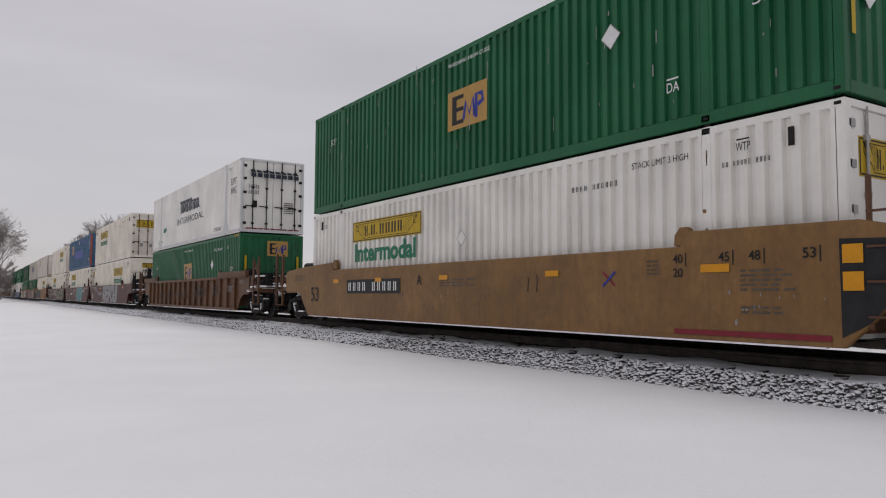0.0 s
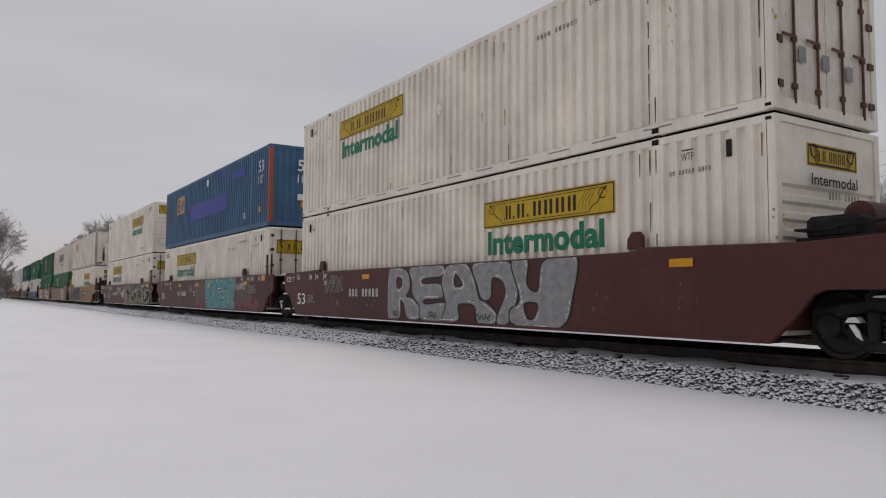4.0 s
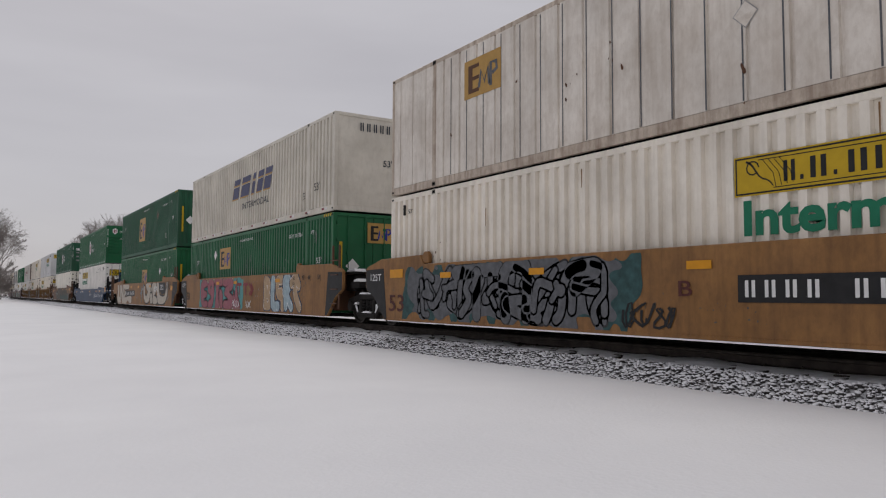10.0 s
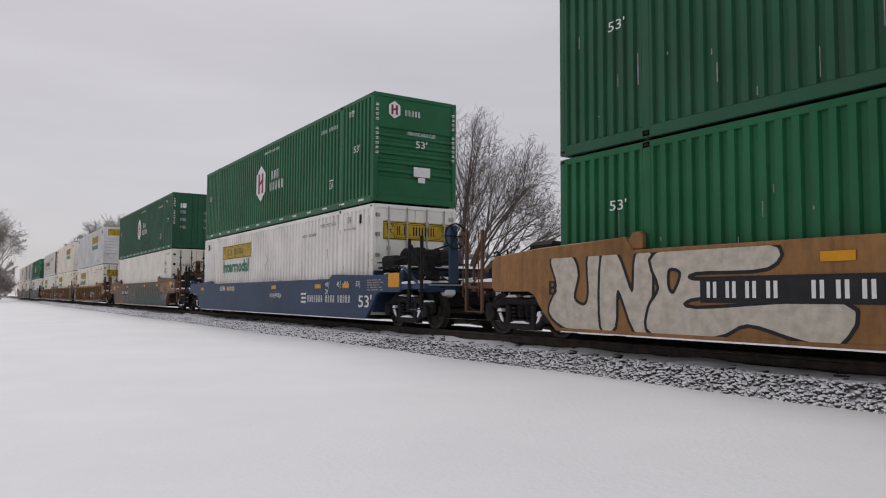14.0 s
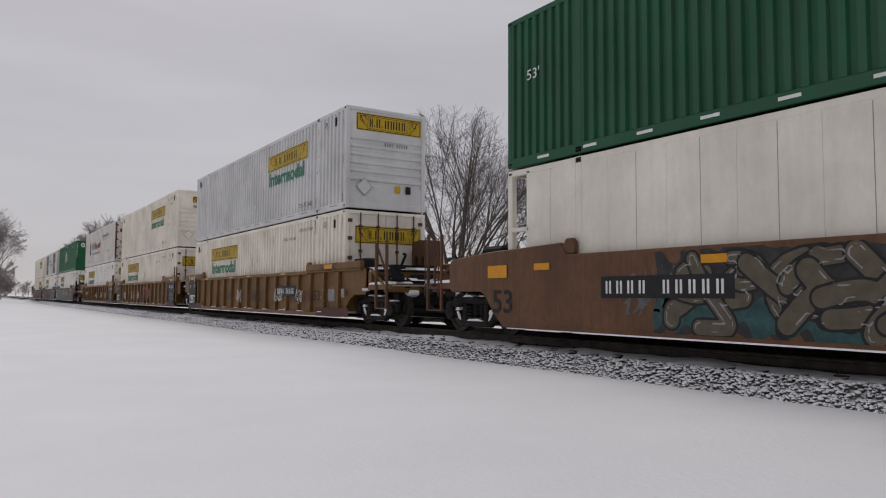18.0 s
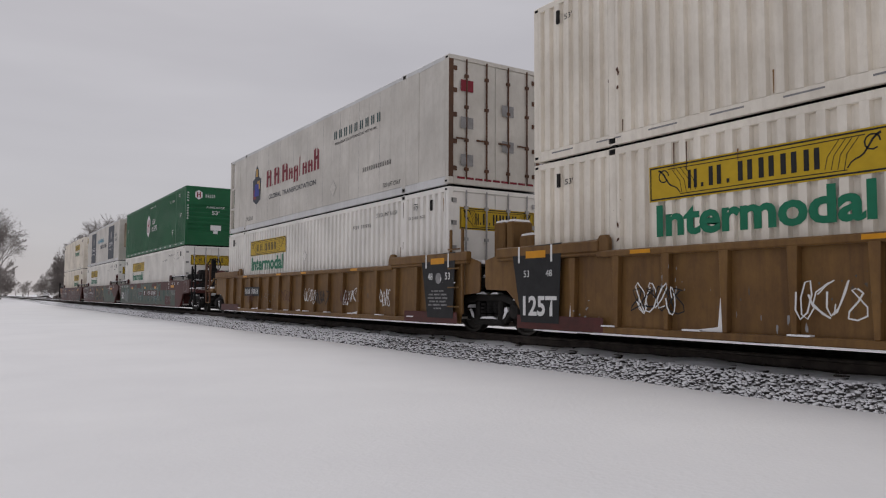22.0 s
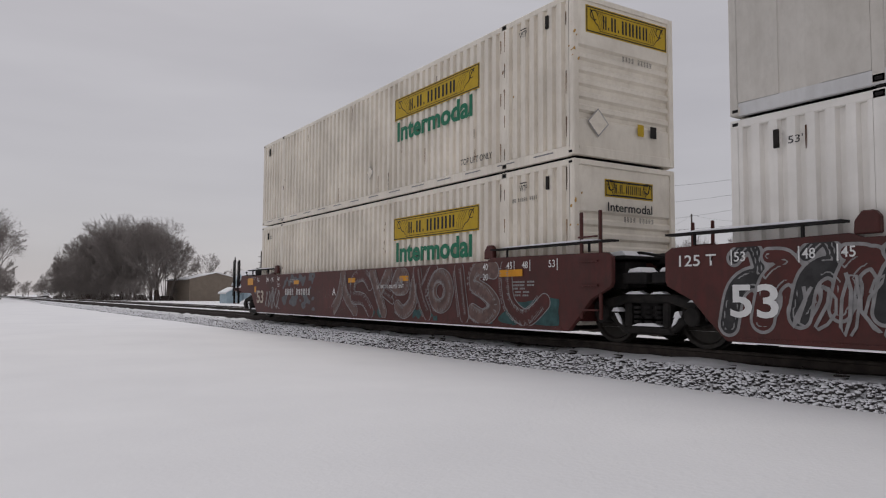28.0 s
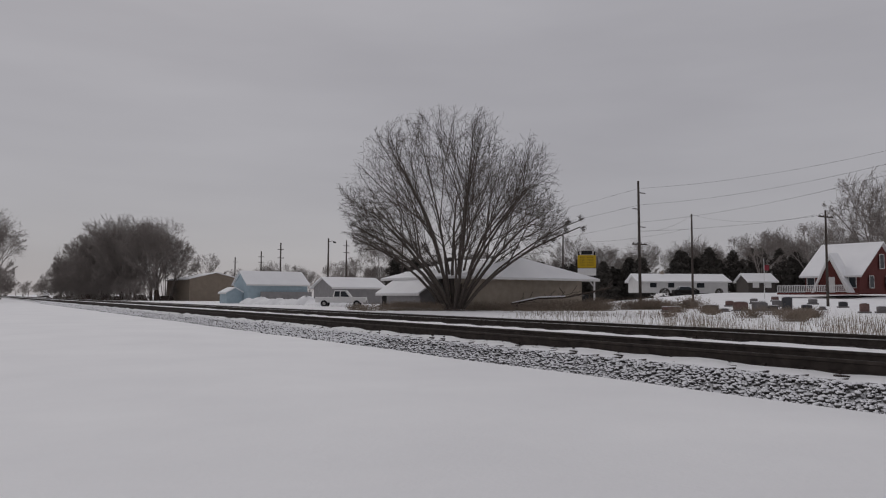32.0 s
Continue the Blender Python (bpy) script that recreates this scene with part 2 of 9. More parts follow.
def part(name, shape, material, parent, label="", m=None, bevel=0.0, smooth=False, fix=True):
    me = shape.mesh(name, bevel, smooth, fix) if isinstance(shape, Shape) else shape
    ob = new(name, me)
    if material is not None and not me.materials:
        me.materials.append(material)
    ob.parent = parent
    if m is not None:
        ob.matrix_local = m
    if label:
        tagged(ob, label)
    if name in ("number_bar", "name_bar", "notice_bar", "name_block", "address_bar", "writing_bar", "snow_crust", "spring_group", "tag_scrawl", "air_line", "salt_stain", "rust_patch", "rust_stain", "spray_ground", "reflector_run", "lettering", "name_stroke", "carrier_name", "spray_shine", "spray_halo", "spray_edge", "emblem_stroke", "hexagon_stroke"):
        tagged(ob, kind="stuff")
    return ob


def thing(name, label, category, group="", m=None):
    ob = new(name)
    ob.empty_display_size = 0.3
    if m is not None:
        ob.matrix_world = m
    return tagged(ob, label, category, group)


def setting(name, shape, material, label="", m=None, parent=None, **kw):
    ob = part(name, shape, material, parent, label, m, **kw)
    return tagged(ob, kind="structure")


LETTERS = {}


def letters(text, w, h, fat=0.0):
    """Flat lettering in the built-in font, fitted into w x h from its lower left corner."""
    key = (text, round(w, 3), round(h, 3), fat)
    if key not in LETTERS:
        cu = bpy.data.curves.new("lettering", "FONT")
        cu.body, cu.resolution_u, cu.offset = text, 3, fat
        ob = bpy.data.objects.new("lettering", cu)
        me = bpy.data.meshes.new_from_object(ob)
        bpy.data.objects.remove(ob)
        co = np.empty(len(me.vertices) * 3)
        me.vertices.foreach_get("co", co)
        co = co.reshape(-1, 3)
        lo, hi = co.min(0), co.max(0)
        co[:, 0] = (co[:, 0] - lo[0]) / (hi[0] - lo[0]) * w
        co[:, 1] = (co[:, 1] - lo[1]) / (hi[1] - lo[1]) * h
        me.vertices.foreach_set("co", co.ravel())
        me.materials.clear()
        LETTERS[key] = me
    return LETTERS[key].copy()


def bars(count, w, h, gaps=(), tall=1.0):
    """A row of plain bars in place of characters."""
    s, cell = Shape(), w / count
    slim = ((0.1, 0.95),) if h < 0.06 else (((0.1, 0.26), (0.42, 0.58)) if h < 0.13 else ((0.1, 0.28), (0.44, 0.62)))
    for i in range(count):
        if i not in gaps:
            for a, b in slim:
                s.flat([(cell * (i + a), 0), (cell * (i + b), 0), (cell * (i + b), h * tall), (cell * (i + a), h * tall)])
    return s


def rect(w, h, x=0.0, y=0.0):
    return Shape().flat([(x, y), (x + w, y), (x + w, y + h), (x, y + h)])


def border(w, h, t, x=0.0, y=0.0):
    s = Shape()
    for a, b, c, d in ((x, y, w, t), (x, y + h - t, w, t), (x, y + t, t, h - 2 * t), (x + w - t, y + t, t, h - 2 * t)):
        s.flat([(a, b), (a + c, b), (a + c, b + d), (a, b + d)])
    return s


def diamond(r, x=0.0, y=0.0):
    return Shape().flat([(x - r, y), (x, y - r), (x + r, y), (x, y + r)])


def on_side(y, z, x, lift=0.0):
    """Pose of a flat piece on the side that faces -x, its left edge at y."""
    return Matrix(((0, 0, -1, x - lift), (-1, 0, 0, y), (0, 1, 0, z), (0, 0, 0, 1)))


def on_end(x, z, y, lift=0.0):
    """Pose of a flat piece on the end that faces -y."""
    return Matrix(((1, 0, 0, x), (0, 0, -1, y - lift), (0, 1, 0, z), (0, 0, 0, 1)))


# ---- sprayed and stained patches: outlines traced from distance fields ----
def grid_of(w, h, step):
    xs, ys = np.arange(-0.12, w + 0.12 + step, step), np.arange(-0.12, h + 0.12 + step, step)
    return np.meshgrid(xs, ys)


def traced(X, Y, F):
    """Flat faces over all places where F is below zero, with smooth outlines."""
    s = Shape()
    inside = F < 0
    full = inside[:-1, :-1] & inside[1:, :-1] & inside[:-1, 1:] & inside[1:, 1:]
    some = (inside[:-1, :-1] | inside[1:, :-1] | inside[:-1, 1:] | inside[1:, 1:]) & ~full
    rows, cols = full.shape
    for j in range(rows):
        i = 0
        line = full[j]
        if line.any():
            edge = np.flatnonzero(np.diff(np.concatenate(([0], line.astype(int), [0]))))
            for a, b in zip(edge[::2], edge[1::2]):
                s.flat([(X[j, a], Y[j, a]), (X[j, b], Y[j, b]), (X[j + 1, b], Y[j + 1, b]), (X[j + 1, a], Y[j + 1, a])])
        for i in np.flatnonzero(some[j]):
            ring = ((j, i), (j, i + 1), (j + 1, i + 1), (j + 1, i))
            poly = []
            for k in range(4):
                p, q = ring[k], ring[(k + 1) % 4]
                if F[p] < 0:
                    poly.append((X[p], Y[p]))
                if (F[p] < 0) != (F[q] < 0):
                    u = F[p] / (F[p] - F[q])
                    poly.append((X[p] + u * (X[q] - X[p]), Y[p] + u * (Y[q] - Y[p])))
            if len(poly) > 2:
                s.flat(poly)
    return s


def ripple(X, Y, seed, size):
    """Smooth random waves of about the given size, near -1 to 1."""
    r, out = random.Random(seed), 0.0
    for i in range(9):
        a, f = r.uniform(0, 6.283), 6.283 / (size * r.uniform(0.5, 1.8))
        out = out + np.sin(X * f * math.cos(a) + Y * f * math.sin(a) + r.uniform(0, 6.283)) * 0.33
    return out


def speckle(w, h, seed, cut=0.5, size=0.16, step=0.022, sx=1.0, sy=0.6):
    """Flakes and stains that thin out towards the edge of a patch."""
    X, Y = grid_of(w, h, step)
    d = np.maximum(np.abs(X / w - 0.5), np.abs(Y / h - 0.5)) * 2
    return traced(X, Y, np.maximum(cut + 0.7 * np.clip(d - 0.35, 0, 2) - ripple(X * sx, Y * sy, seed, size) * 0.6, d - 1))


def smooth_line(pts, n=6):
    fine = []
    for i in range(len(pts) - 1):
        p0, p1, p2, p3 = pts[max(0, i - 1)], pts[i], pts[i + 1], pts[min(len(pts) - 1, i + 2)]
        for u in np.linspace(0, 1, n)[:-1]:
            fine.append(tuple(0.5 * (2 * p1[c] + (p2[c] - p0[c]) * u + (2 * p0[c] - 5 * p1[c] + 4 * p2[c] - p3[c]) * u * u + (3 * p1[c] - p0[c] - 3 * p2[c] + p3[c]) * u ** 3) for c in (0, 1)))
    return fine + [tuple(pts[-1])]


def stroke_field(X, Y, pts, w0, w1=None):
    """Distance to the edge of a brush stroke along pts; negative inside."""
    w1 = w0 if w1 is None else w1
    D = np.full(X.shape, 9.0)
    n = len(pts) - 1
    for k in range(n):
        (ax, ay), (bx, by) = pts[k], pts[k + 1]
        dx, dy = bx - ax, by - ay
        m = max(w0, w1) / 2 + 0.15
        i0, i1 = np.searchsorted(X[0], (min(ax, bx) - m, max(ax, bx) + m))
        x, y = X[:, i0:i1], Y[:, i0:i1]
        u = np.clip(((x - ax) * dx + (y - ay) * dy) / max(1e-6, dx * dx + dy * dy), 0, 1)
        d = np.hypot(x - ax - u * dx, y - ay - u * dy) - (w0 + (w1 - w0) * (k + u) / n) / 2
        D[:, i0:i1] = np.minimum(D[:, i0:i1], d)
    return D
# ---- containers: 16.15 m long, origin under the middle of the leading end ----
CL, CW, CH = 16.15, 1.295, 2.896
CASTS = {}


def casting(mat):
    """A corner casting in its post's paint; flat dark faces draw its slots' shade."""
    if mat not in CASTS:
        me = Shape().box(-0.082, 0.082, -0.085, 0.085, -0.055, 0.055).mesh("corner_casting", 0.012)
        both = Shape()
        both.add([tuple(v.co) for v in me.vertices], [tuple(p.vertices) for p in me.polygons])
        k = len(both.f)
        for x in (-0.0835, 0.0835):
            both.add([(x, -0.045, -0.022), (x, 0.045, -0.022), (x, 0.045, 0.022), (x, -0.045, 0.022)], [(0, 1, 2, 3)])
        both.add([(-0.03, -0.0865, -0.022), (0.03, -0.0865, -0.022), (0.03, -0.0865, 0.022), (-0.03, -0.0865, 0.022)], [(0, 1, 2, 3)])
        me = both.mesh("corner_casting", fix=False)
        me.materials.append(mat)
        me.materials.append(GRIME)
        for p in me.polygons:
            p.material_index = 1 if p.index >= k else 0
        CASTS[mat] = me
    return CASTS[mat]


LATCH = Shape().box(-0.04, 0.04, -0.05, 0.05, -0.045, 0.045).mesh("stacking_lock", 0.015)
LATCH.materials.append(GRIME)


def waves(a, b, pitch, flat, slope, depth, at, z0, z1, inward=1):
    """A folded sheet along y from a to b: outer flats at x = at, recesses depth further in."""
    s, n = Shape(), max(1, round((b - a) / pitch))
    p = (b - a) / n
    line = [(a, at)]
    for i in range(n):
        o = a + i * p
        r = p - flat - 2 * slope
        line += [(o + flat / 2, at), (o + flat / 2 + slope, at + inward * depth), (o + flat / 2 + slope + r, at + inward * depth), (o + p - flat / 2, at)]
    line.append((b, at))
    k = len(line)
    s.add([(x, y, z0) for y, x in line] + [(x, y, z1) for y, x in line], [(i, i + 1, k + i + 1, k + i) for i in range(k - 1)])
    return s


SIDE = {"ribs": (0.262, 0.118, 0.022, 0.066), "fine": (0.235, 0.102, 0.020, 0.056), "panel": (1.235, 1.195, 0.006, 0.014), "seam": (0.62, 0.56, 0.012, 0.035)}


def side_shape(style, sign, nose=0.0):
    pitch, flat, slope, depth = SIDE[style]
    s = Shape()
    for a, b in ((0.13, 1.90), (2.06, CL - 2.06), (CL - 1.90, CL - 0.13 - nose)):
        w = waves(a, b, pitch, flat, slope, depth, sign * (CW - 0.004), 0.17, CH - 0.10, -sign)
        s.add(w.v, w.f)
    return s


def end_shape(style, y, sign):
    """Front wall at y; sign -1: it faces -y."""
    s, w, z0, z1 = Shape(), CW - 0.13, 0.17, CH - 0.10
    if style == "level":
        prof, z = [(z0, 0.0), (0.62, 0.0)], 0.66
        while z < 1.98:
            prof += [(z, 0.0), (z + 0.04, 0.05), (z + 0.12, 0.05), (z + 0.16, 0.0)]
            z += 0.235
        prof += [(z1, 0.0)]
        k = len(prof)
        s.add([(-w, y - sign * d, z) for z, d in prof] + [(w, y - sign * d, z) for z, d in prof], [(i, i + 1, k + i + 1, k + i) for i in range(k - 1)])
    else:
        pitch, flat, slope, depth = {"upright": (0.26, 0.11, 0.03, 0.034), "flat": (0.42, 0.39, 0.006, 0.012)}[style]
        t = waves(-w, w, pitch, flat, slope, depth, y, z0, z1, -sign)
        s.add([(b, a, c) for a, b, c in t.v], t.f)
    return s


def doors(box, y, body, rods, sign=-1):
    for k, x0 in enumerate((-CW + 0.13, 0.008)):
        w = CW - 0.138
        leaf = Shape().box(x0, x0 + w, y, y + 0.05 * -sign, 0.17, CH - 0.10)
        d = part("door", leaf, body, box, bevel=0.008)
        for x in (x0 + w * 0.3, x0 + w * 0.78):
            r = Shape().tube((x, y + 0.03 * sign, 0.12), (x, y + 0.03 * sign, CH - 0.06), 0.02, n=8)
            for z in (0.35, 1.0, 1.75, 2.45):
                r.box(x - 0.05, x + 0.05, y + 0.005 * sign, y + 0.045 * sign, z - 0.035, z + 0.035)
            part("lock_rod", r, rods, d)
            part("door_handle", Shape().box(x - 0.30, x + 0.02, y + 0.045 * sign, y + 0.06 * sign, 1.0, 1.04), rods, d)
        hx = x0 + 0.02 if k == 0 else x0 + w - 0.02
        for z in (0.35, 0.95, 1.55, 2.1, 2.6):
            part("hinge", Shape().box(hx - 0.07, hx + 0.07, y + 0.004 * sign, y + 0.03 * sign, z - 0.05, z + 0.05), rods, d)


def container(label, body, group, style="ribs", front="level", back="flat", posts=None, rods=ZINC, rail=None, door_paint=None, stacked=True, nose=0.0):
    box = thing("shipping_container", label, "shipping container", group)
    posts, rail = posts or body, rail or body
    for sgn in (-1, 1):
        part("side_wall", side_shape(style, sgn, nose), body, box, fix=False)
        part("top_rail", Shape().box(sgn * CW, sgn * (CW - 0.08), 0.13, CL - 0.13, CH - 0.11, CH), rail, box, bevel=0.012)
        part("bottom_rail", Shape().box(sgn * CW, sgn * (CW - 0.09), 0.13, CL - 0.13, -0.012, 0.17), rail, box, bevel=0.012)
        for y in (1.90, CL - 2.06):
            part("stacking_post", Shape().box(sgn * (CW + 0.004), sgn * (CW - 0.06), y, y + 0.16, 0.0, CH + 0.004), posts, box, bevel=0.012)
        for y in (0.0, CL - 0.13):
            part("corner_post", Shape().box(sgn * CW, sgn * (CW - 0.13), y, y + 0.13, 0.0, CH), posts, box, bevel=0.015)
        for y in (0.09, 1.98, CL - 1.98, CL - 0.09):
            for z in (0.06, CH - 0.06):
                part("corner_casting", casting(posts), None, box, m=pose(sgn * (CW - 0.078), y, z))
    if stacked:
        for sgn in (-1, 1):
            for y in (1.98, CL - 1.98):
                part("stacking_lock", LATCH, None, box, m=pose(sgn * (CW - 0.06), y, -0.004))
    roof = waves(0.1, CL - 0.1 - nose, 0.5, 0.25, 0.04, 0.02, CH - 0.03, -CW + 0.06, CW - 0.06, -1)
    part("roof", Shape().add([(c, b, a) for a, b, c in roof.v], roof.f), body, box, fix=False)
    part("floor_frame", Shape().box(-CW + 0.09, CW - 0.09, 0.05, CL - 0.05 - nose, 0.03, 0.17), GRIME, box)
    for y0 in (0.0, CL - 0.10):
        part("end_header", Shape().box(-CW + 0.13, CW - 0.13, y0, y0 + 0.10, CH - 0.10, CH), posts, box, bevel=0.01)
        part("end_sill", Shape().box(-CW + 0.13, CW - 0.13, y0, y0 + 0.10, 0.0, 0.17), posts, box, bevel=0.01)
    if front == "doors":
        doors(box, 0.03, door_paint or body, rods)
    else:
        part("front_wall", end_shape(front, 0.03, -1), body, box, fix=False)
    part("back_wall", end_shape(back, CL - 0.03 - nose, 1), body, box, fix=False)
    if nose:
        for sgn in (-1, 1):
            for z in (0.95, 1.75):
                part("frame_bar", Shape().box(sgn * CW, sgn * (CW - 0.06), CL - 0.13 - nose, CL - 0.1, z - 0.04, z + 0.04), posts, box, bevel=0.01)
            part("nose_post", Shape().box(sgn * CW, sgn * (CW - 0.1), CL - 0.17 - nose, CL - 0.07 - nose, 0.1, CH - 0.05), posts, box, bevel=0.01)
        part("cooling_unit", Shape().box(-0.8, 0.8, CL - 0.02 - nose, CL - 0.14, 1.1, 2.5), PALE, box, "pale refrigeration unit", bevel=0.04)
    return box


def side_mark(box, name, shape, mat, y, z, lift=0.004, label="", x=-CW):
    return part(name, shape, mat, box, label, on_side(y, z, x, lift), fix=False)


def end_mark(box, name, shape, mat, x, z, lift=0.004, label="", y=0.0):
    return part(name, shape, mat, box, label, on_end(x, z, y, lift), fix=False)


def carrier_sign(w, h, count=8):
    """A yellow carrier panel: black edge lines, plain blocks for the name, a scroll at each end."""
    edge = border(w - 0.04, h - 0.04, 0.022, 0.02, 0.02)
    cell = w * 0.62 / 10.0
    for c, tall, wide in ((0, 1, 1.0), (1.0, 0.22, 0.4), (1.6, 1, 1.3), (2.9, 0.22, 0.4), (3.7, 1, 1.4), (5.1, 1, 1.4), (6.5, 1, 1.4), (7.9, 1, 1.3)):
        x, y, bw, bh = w * 0.20 + c * cell, h * 0.25, cell * wide, h * 0.5 * tall
        for a, b in (((0.0, 0.24), (0.46, 0.70)) if tall == 1 else ((0.0, 0.5),)):
            edge.flat([(x + bw * a, y), (x + bw * b, y), (x + bw * b, y + bh), (x + bw * a, y + bh)])
    for x0, d in ((w * 0.07, 1), (w * 0.93, -1)):
        for i in range(4):
            o = d * i * w * 0.022
            edge.ribbon([(x0 + d * w * 0.05 + o, h * 0.84), (x0 + d * w * 0.09 + o, h * 0.5), (x0 + d * w * 0.10 + o, h * (0.15 + 0.02 * i))], 0.009)
    edge.ribbon([(w * 0.1, h * 0.86), (w * 0.5, h * 0.84), (w * 0.9, h * 0.86)], 0.012)
    edge.ribbon([(w * 0.16, h * 0.14), (w * 0.5, h * 0.15), (w * 0.84, h * 0.14)], 0.012)
    for x0, d in ((w * 0.05, 1), (w * 0.95, -1)):
        pts = [(x0 + d * w * 0.11 * u, h * (0.86 - 0.7 * u) + 0.03 * math.sin(u * 9)) for u in np.linspace(0, 1, 9)]
        edge.ribbon(pts, 0.03, 0.015)
        edge.ribbon([(x0 + d * 0.1 + 0.09 * math.cos(a), h * 0.68 + 0.09 * math.sin(a)) for a in np.linspace(0, 5.4, 10)], 0.02)
    return edge


def carrier_marks(box, at, top, word=True):
    """The yellow panel with its green word, 3.55 m wide, left edge at y = at."""
    side_mark(box, "carrier_panel", rect(3.60, 0.54), YELLOW, at, top - 0.54, 0.004, "yellow carrier panel")
    side_mark(box, "carrier_name", carrier_sign(3.60, 0.54), INK, at, top - 0.54, 0.007)
    if word:
        side_mark(box, "lettering", letters("Intermodal", 3.22, 0.48, 0.034), FOREST, at - 0.13, top - 1.08, 0.004, "green word")


def carrier_end(box, wide, z):
    w = 2.12 if wide else 1.25
    h = 0.50 if wide else 0.32
    end_mark(box, "carrier_panel", rect(w, h), YELLOW, -w / 2 + 0.08, z, -0.026, "yellow carrier panel")
    end_mark(box, "carrier_name", carrier_sign(w, h), INK, -w / 2 + 0.08, z, -0.023)
    if not wide:
        end_mark(box, "lettering", letters("Intermodal", 1.15, 0.16, 0.015), INK, -0.5, z - 0.26, 0.006)


def placard(box, y, z, r=0.19, mat=None):
    side_mark(box, "placard_holder", diamond(r + 0.02), ZINC, y, z, 0.004)
    side_mark(box, "placard", diamond(r), mat or CHALK, y, z, 0.007, "white diamond placard")


def small_words(box, y, z, text, w, h, mat=INK):
    side_mark(box, "lettering", letters(text, w, h, 0.0), mat, y, z)


def id_bars(box, y, z, w, h, mat=INK, count=11, gaps=(4,)):
    tagged(side_mark(box, "number_bar", bars(count, w, h, gaps), mat, y, z), kind="stuff")


def carrier_box(label, group, body, front, sign_near, seed):
    r = random.Random(seed)
    box = container(label, body, group, "ribs", "doors" if front == "doors" else "level", door_paint=OLDWHITE if body is WHITE else body, rods=RUSTY if body is WHITE else ZINC)
    if sign_near:
        carrier_marks(box, 6.42, CH - 0.52)
        placard(box, 7.75, 0.75, 0.16, body)
        small_words(box, 3.5, 0.30, "TOP LIFT ONLY", 1.12, 0.13)
    else:
        carrier_marks(box, CL - 2.75, CH - 0.43)
        placard(box, CL - 8.0, 1.72, 0.16, body)
        small_words(box, 3.37, CH - 0.41, "STACK LIMIT 3 HIGH", 1.08, 0.10)
        id_bars(box, 4.75, CH - 0.62, 1.10, 0.09)
    for i in range(14):
        side_mark(box, "rail_slot", rect(0.55, 0.025), SILVER if body is not BRIGHT else PALE, CL - 0.5 - 1.12 * i, 0.09, 0.003)
    small_words(box, 1.50, CH - 0.43, "WTP", 0.22, 0.12)
    side_mark(box, "arrow_bar", rect(0.2, 0.02), INK, 1.49, CH - 0.28)
    if r.random() < 0.6:
        side_mark(box, "lettering", bars(13, 0.75, 0.07, (2, 8)), INK, 1.72, CH - 0.62)
    small_words(box, CL - 0.85, CH - 0.45, "53'", 0.2, 0.1)
    for i in range(5 if body is WHITE else 2):
        s = speckle(r.uniform(0.2, 0.5), r.uniform(0.4, 1.2), seed * 7 + i, 0.62, 0.12)
        if s.f:
            side_mark(box, "rust_stain", s, (TAN, EMBLEM, RUSTY)[i % 3], (2.12, 0.16, CL - 1.9, r.uniform(3, CL - 3), 1.9)[i], r.uniform(0.02, 1.4), 0.0045, "brown rust stain")
    runs = {False: Shape(), True: Shape()}
    for i in range(26 if body is WHITE else 8):
        y = r.choice([r.uniform(0.4, CL - 0.5), 1.98, 2.1, 0.2])
        z = r.choice([r.uniform(0.18, 2.2), 0.18, CH - 0.55])
        h = r.uniform(0.12, 0.45)
        runs[i % 3 == 0].flat([(-y, z), (0.014 - y, z), (0.022 - y, z + h), (-0.004 - y, z + h)])
    for k, m in ((False, TAN), (True, RUSTY)):
        tagged(side_mark(box, "rust_run", runs[k], m, 0.0, 0.0, 0.0045), kind="stuff")
    side_mark(box, "vent", Shape().box(0, 0.07, 0, 0.24, 0, 0.03), STEEL, 0.72, CH - 0.48, 0.0)
    side_mark(box, "vent", Shape().box(0, 0.07, 0, 0.24, 0, 0.03), STEEL, CL - 0.66, CH - 0.48, 0.0)
    if front == "doors":
        carrier_end(box, True, CH - 0.93)
        for x in (-0.72, -0.15, 0.45):
            end_mark(box, "notice", rect(0.17, 0.22), SILVER, x, 0.62 + 0.1 * r.random(), 0.006)
    else:
        if seed % 2:
            carrier_end(box, False, CH - 0.62)
        else:
            carrier_end(box, True, CH - 0.66)
        end_mark(box, "placard_holder", diamond(0.26), ZINC, -0.72, 0.62, 0.006)
        end_mark(box, "placard", diamond(0.23), body, -0.72, 0.62, 0.009)
        end_mark(box, "number_bar", bars(10, 0.8, 0.10, (4,)), INK, -0.1, CH - 1.06, 0.006)
        for x, mm in ((0.28, YELLOW), (0.62, STEEL)):
            end_mark(box, "notice", rect(0.17, 0.22), mm, x, 0.50, 0.006)
    return box


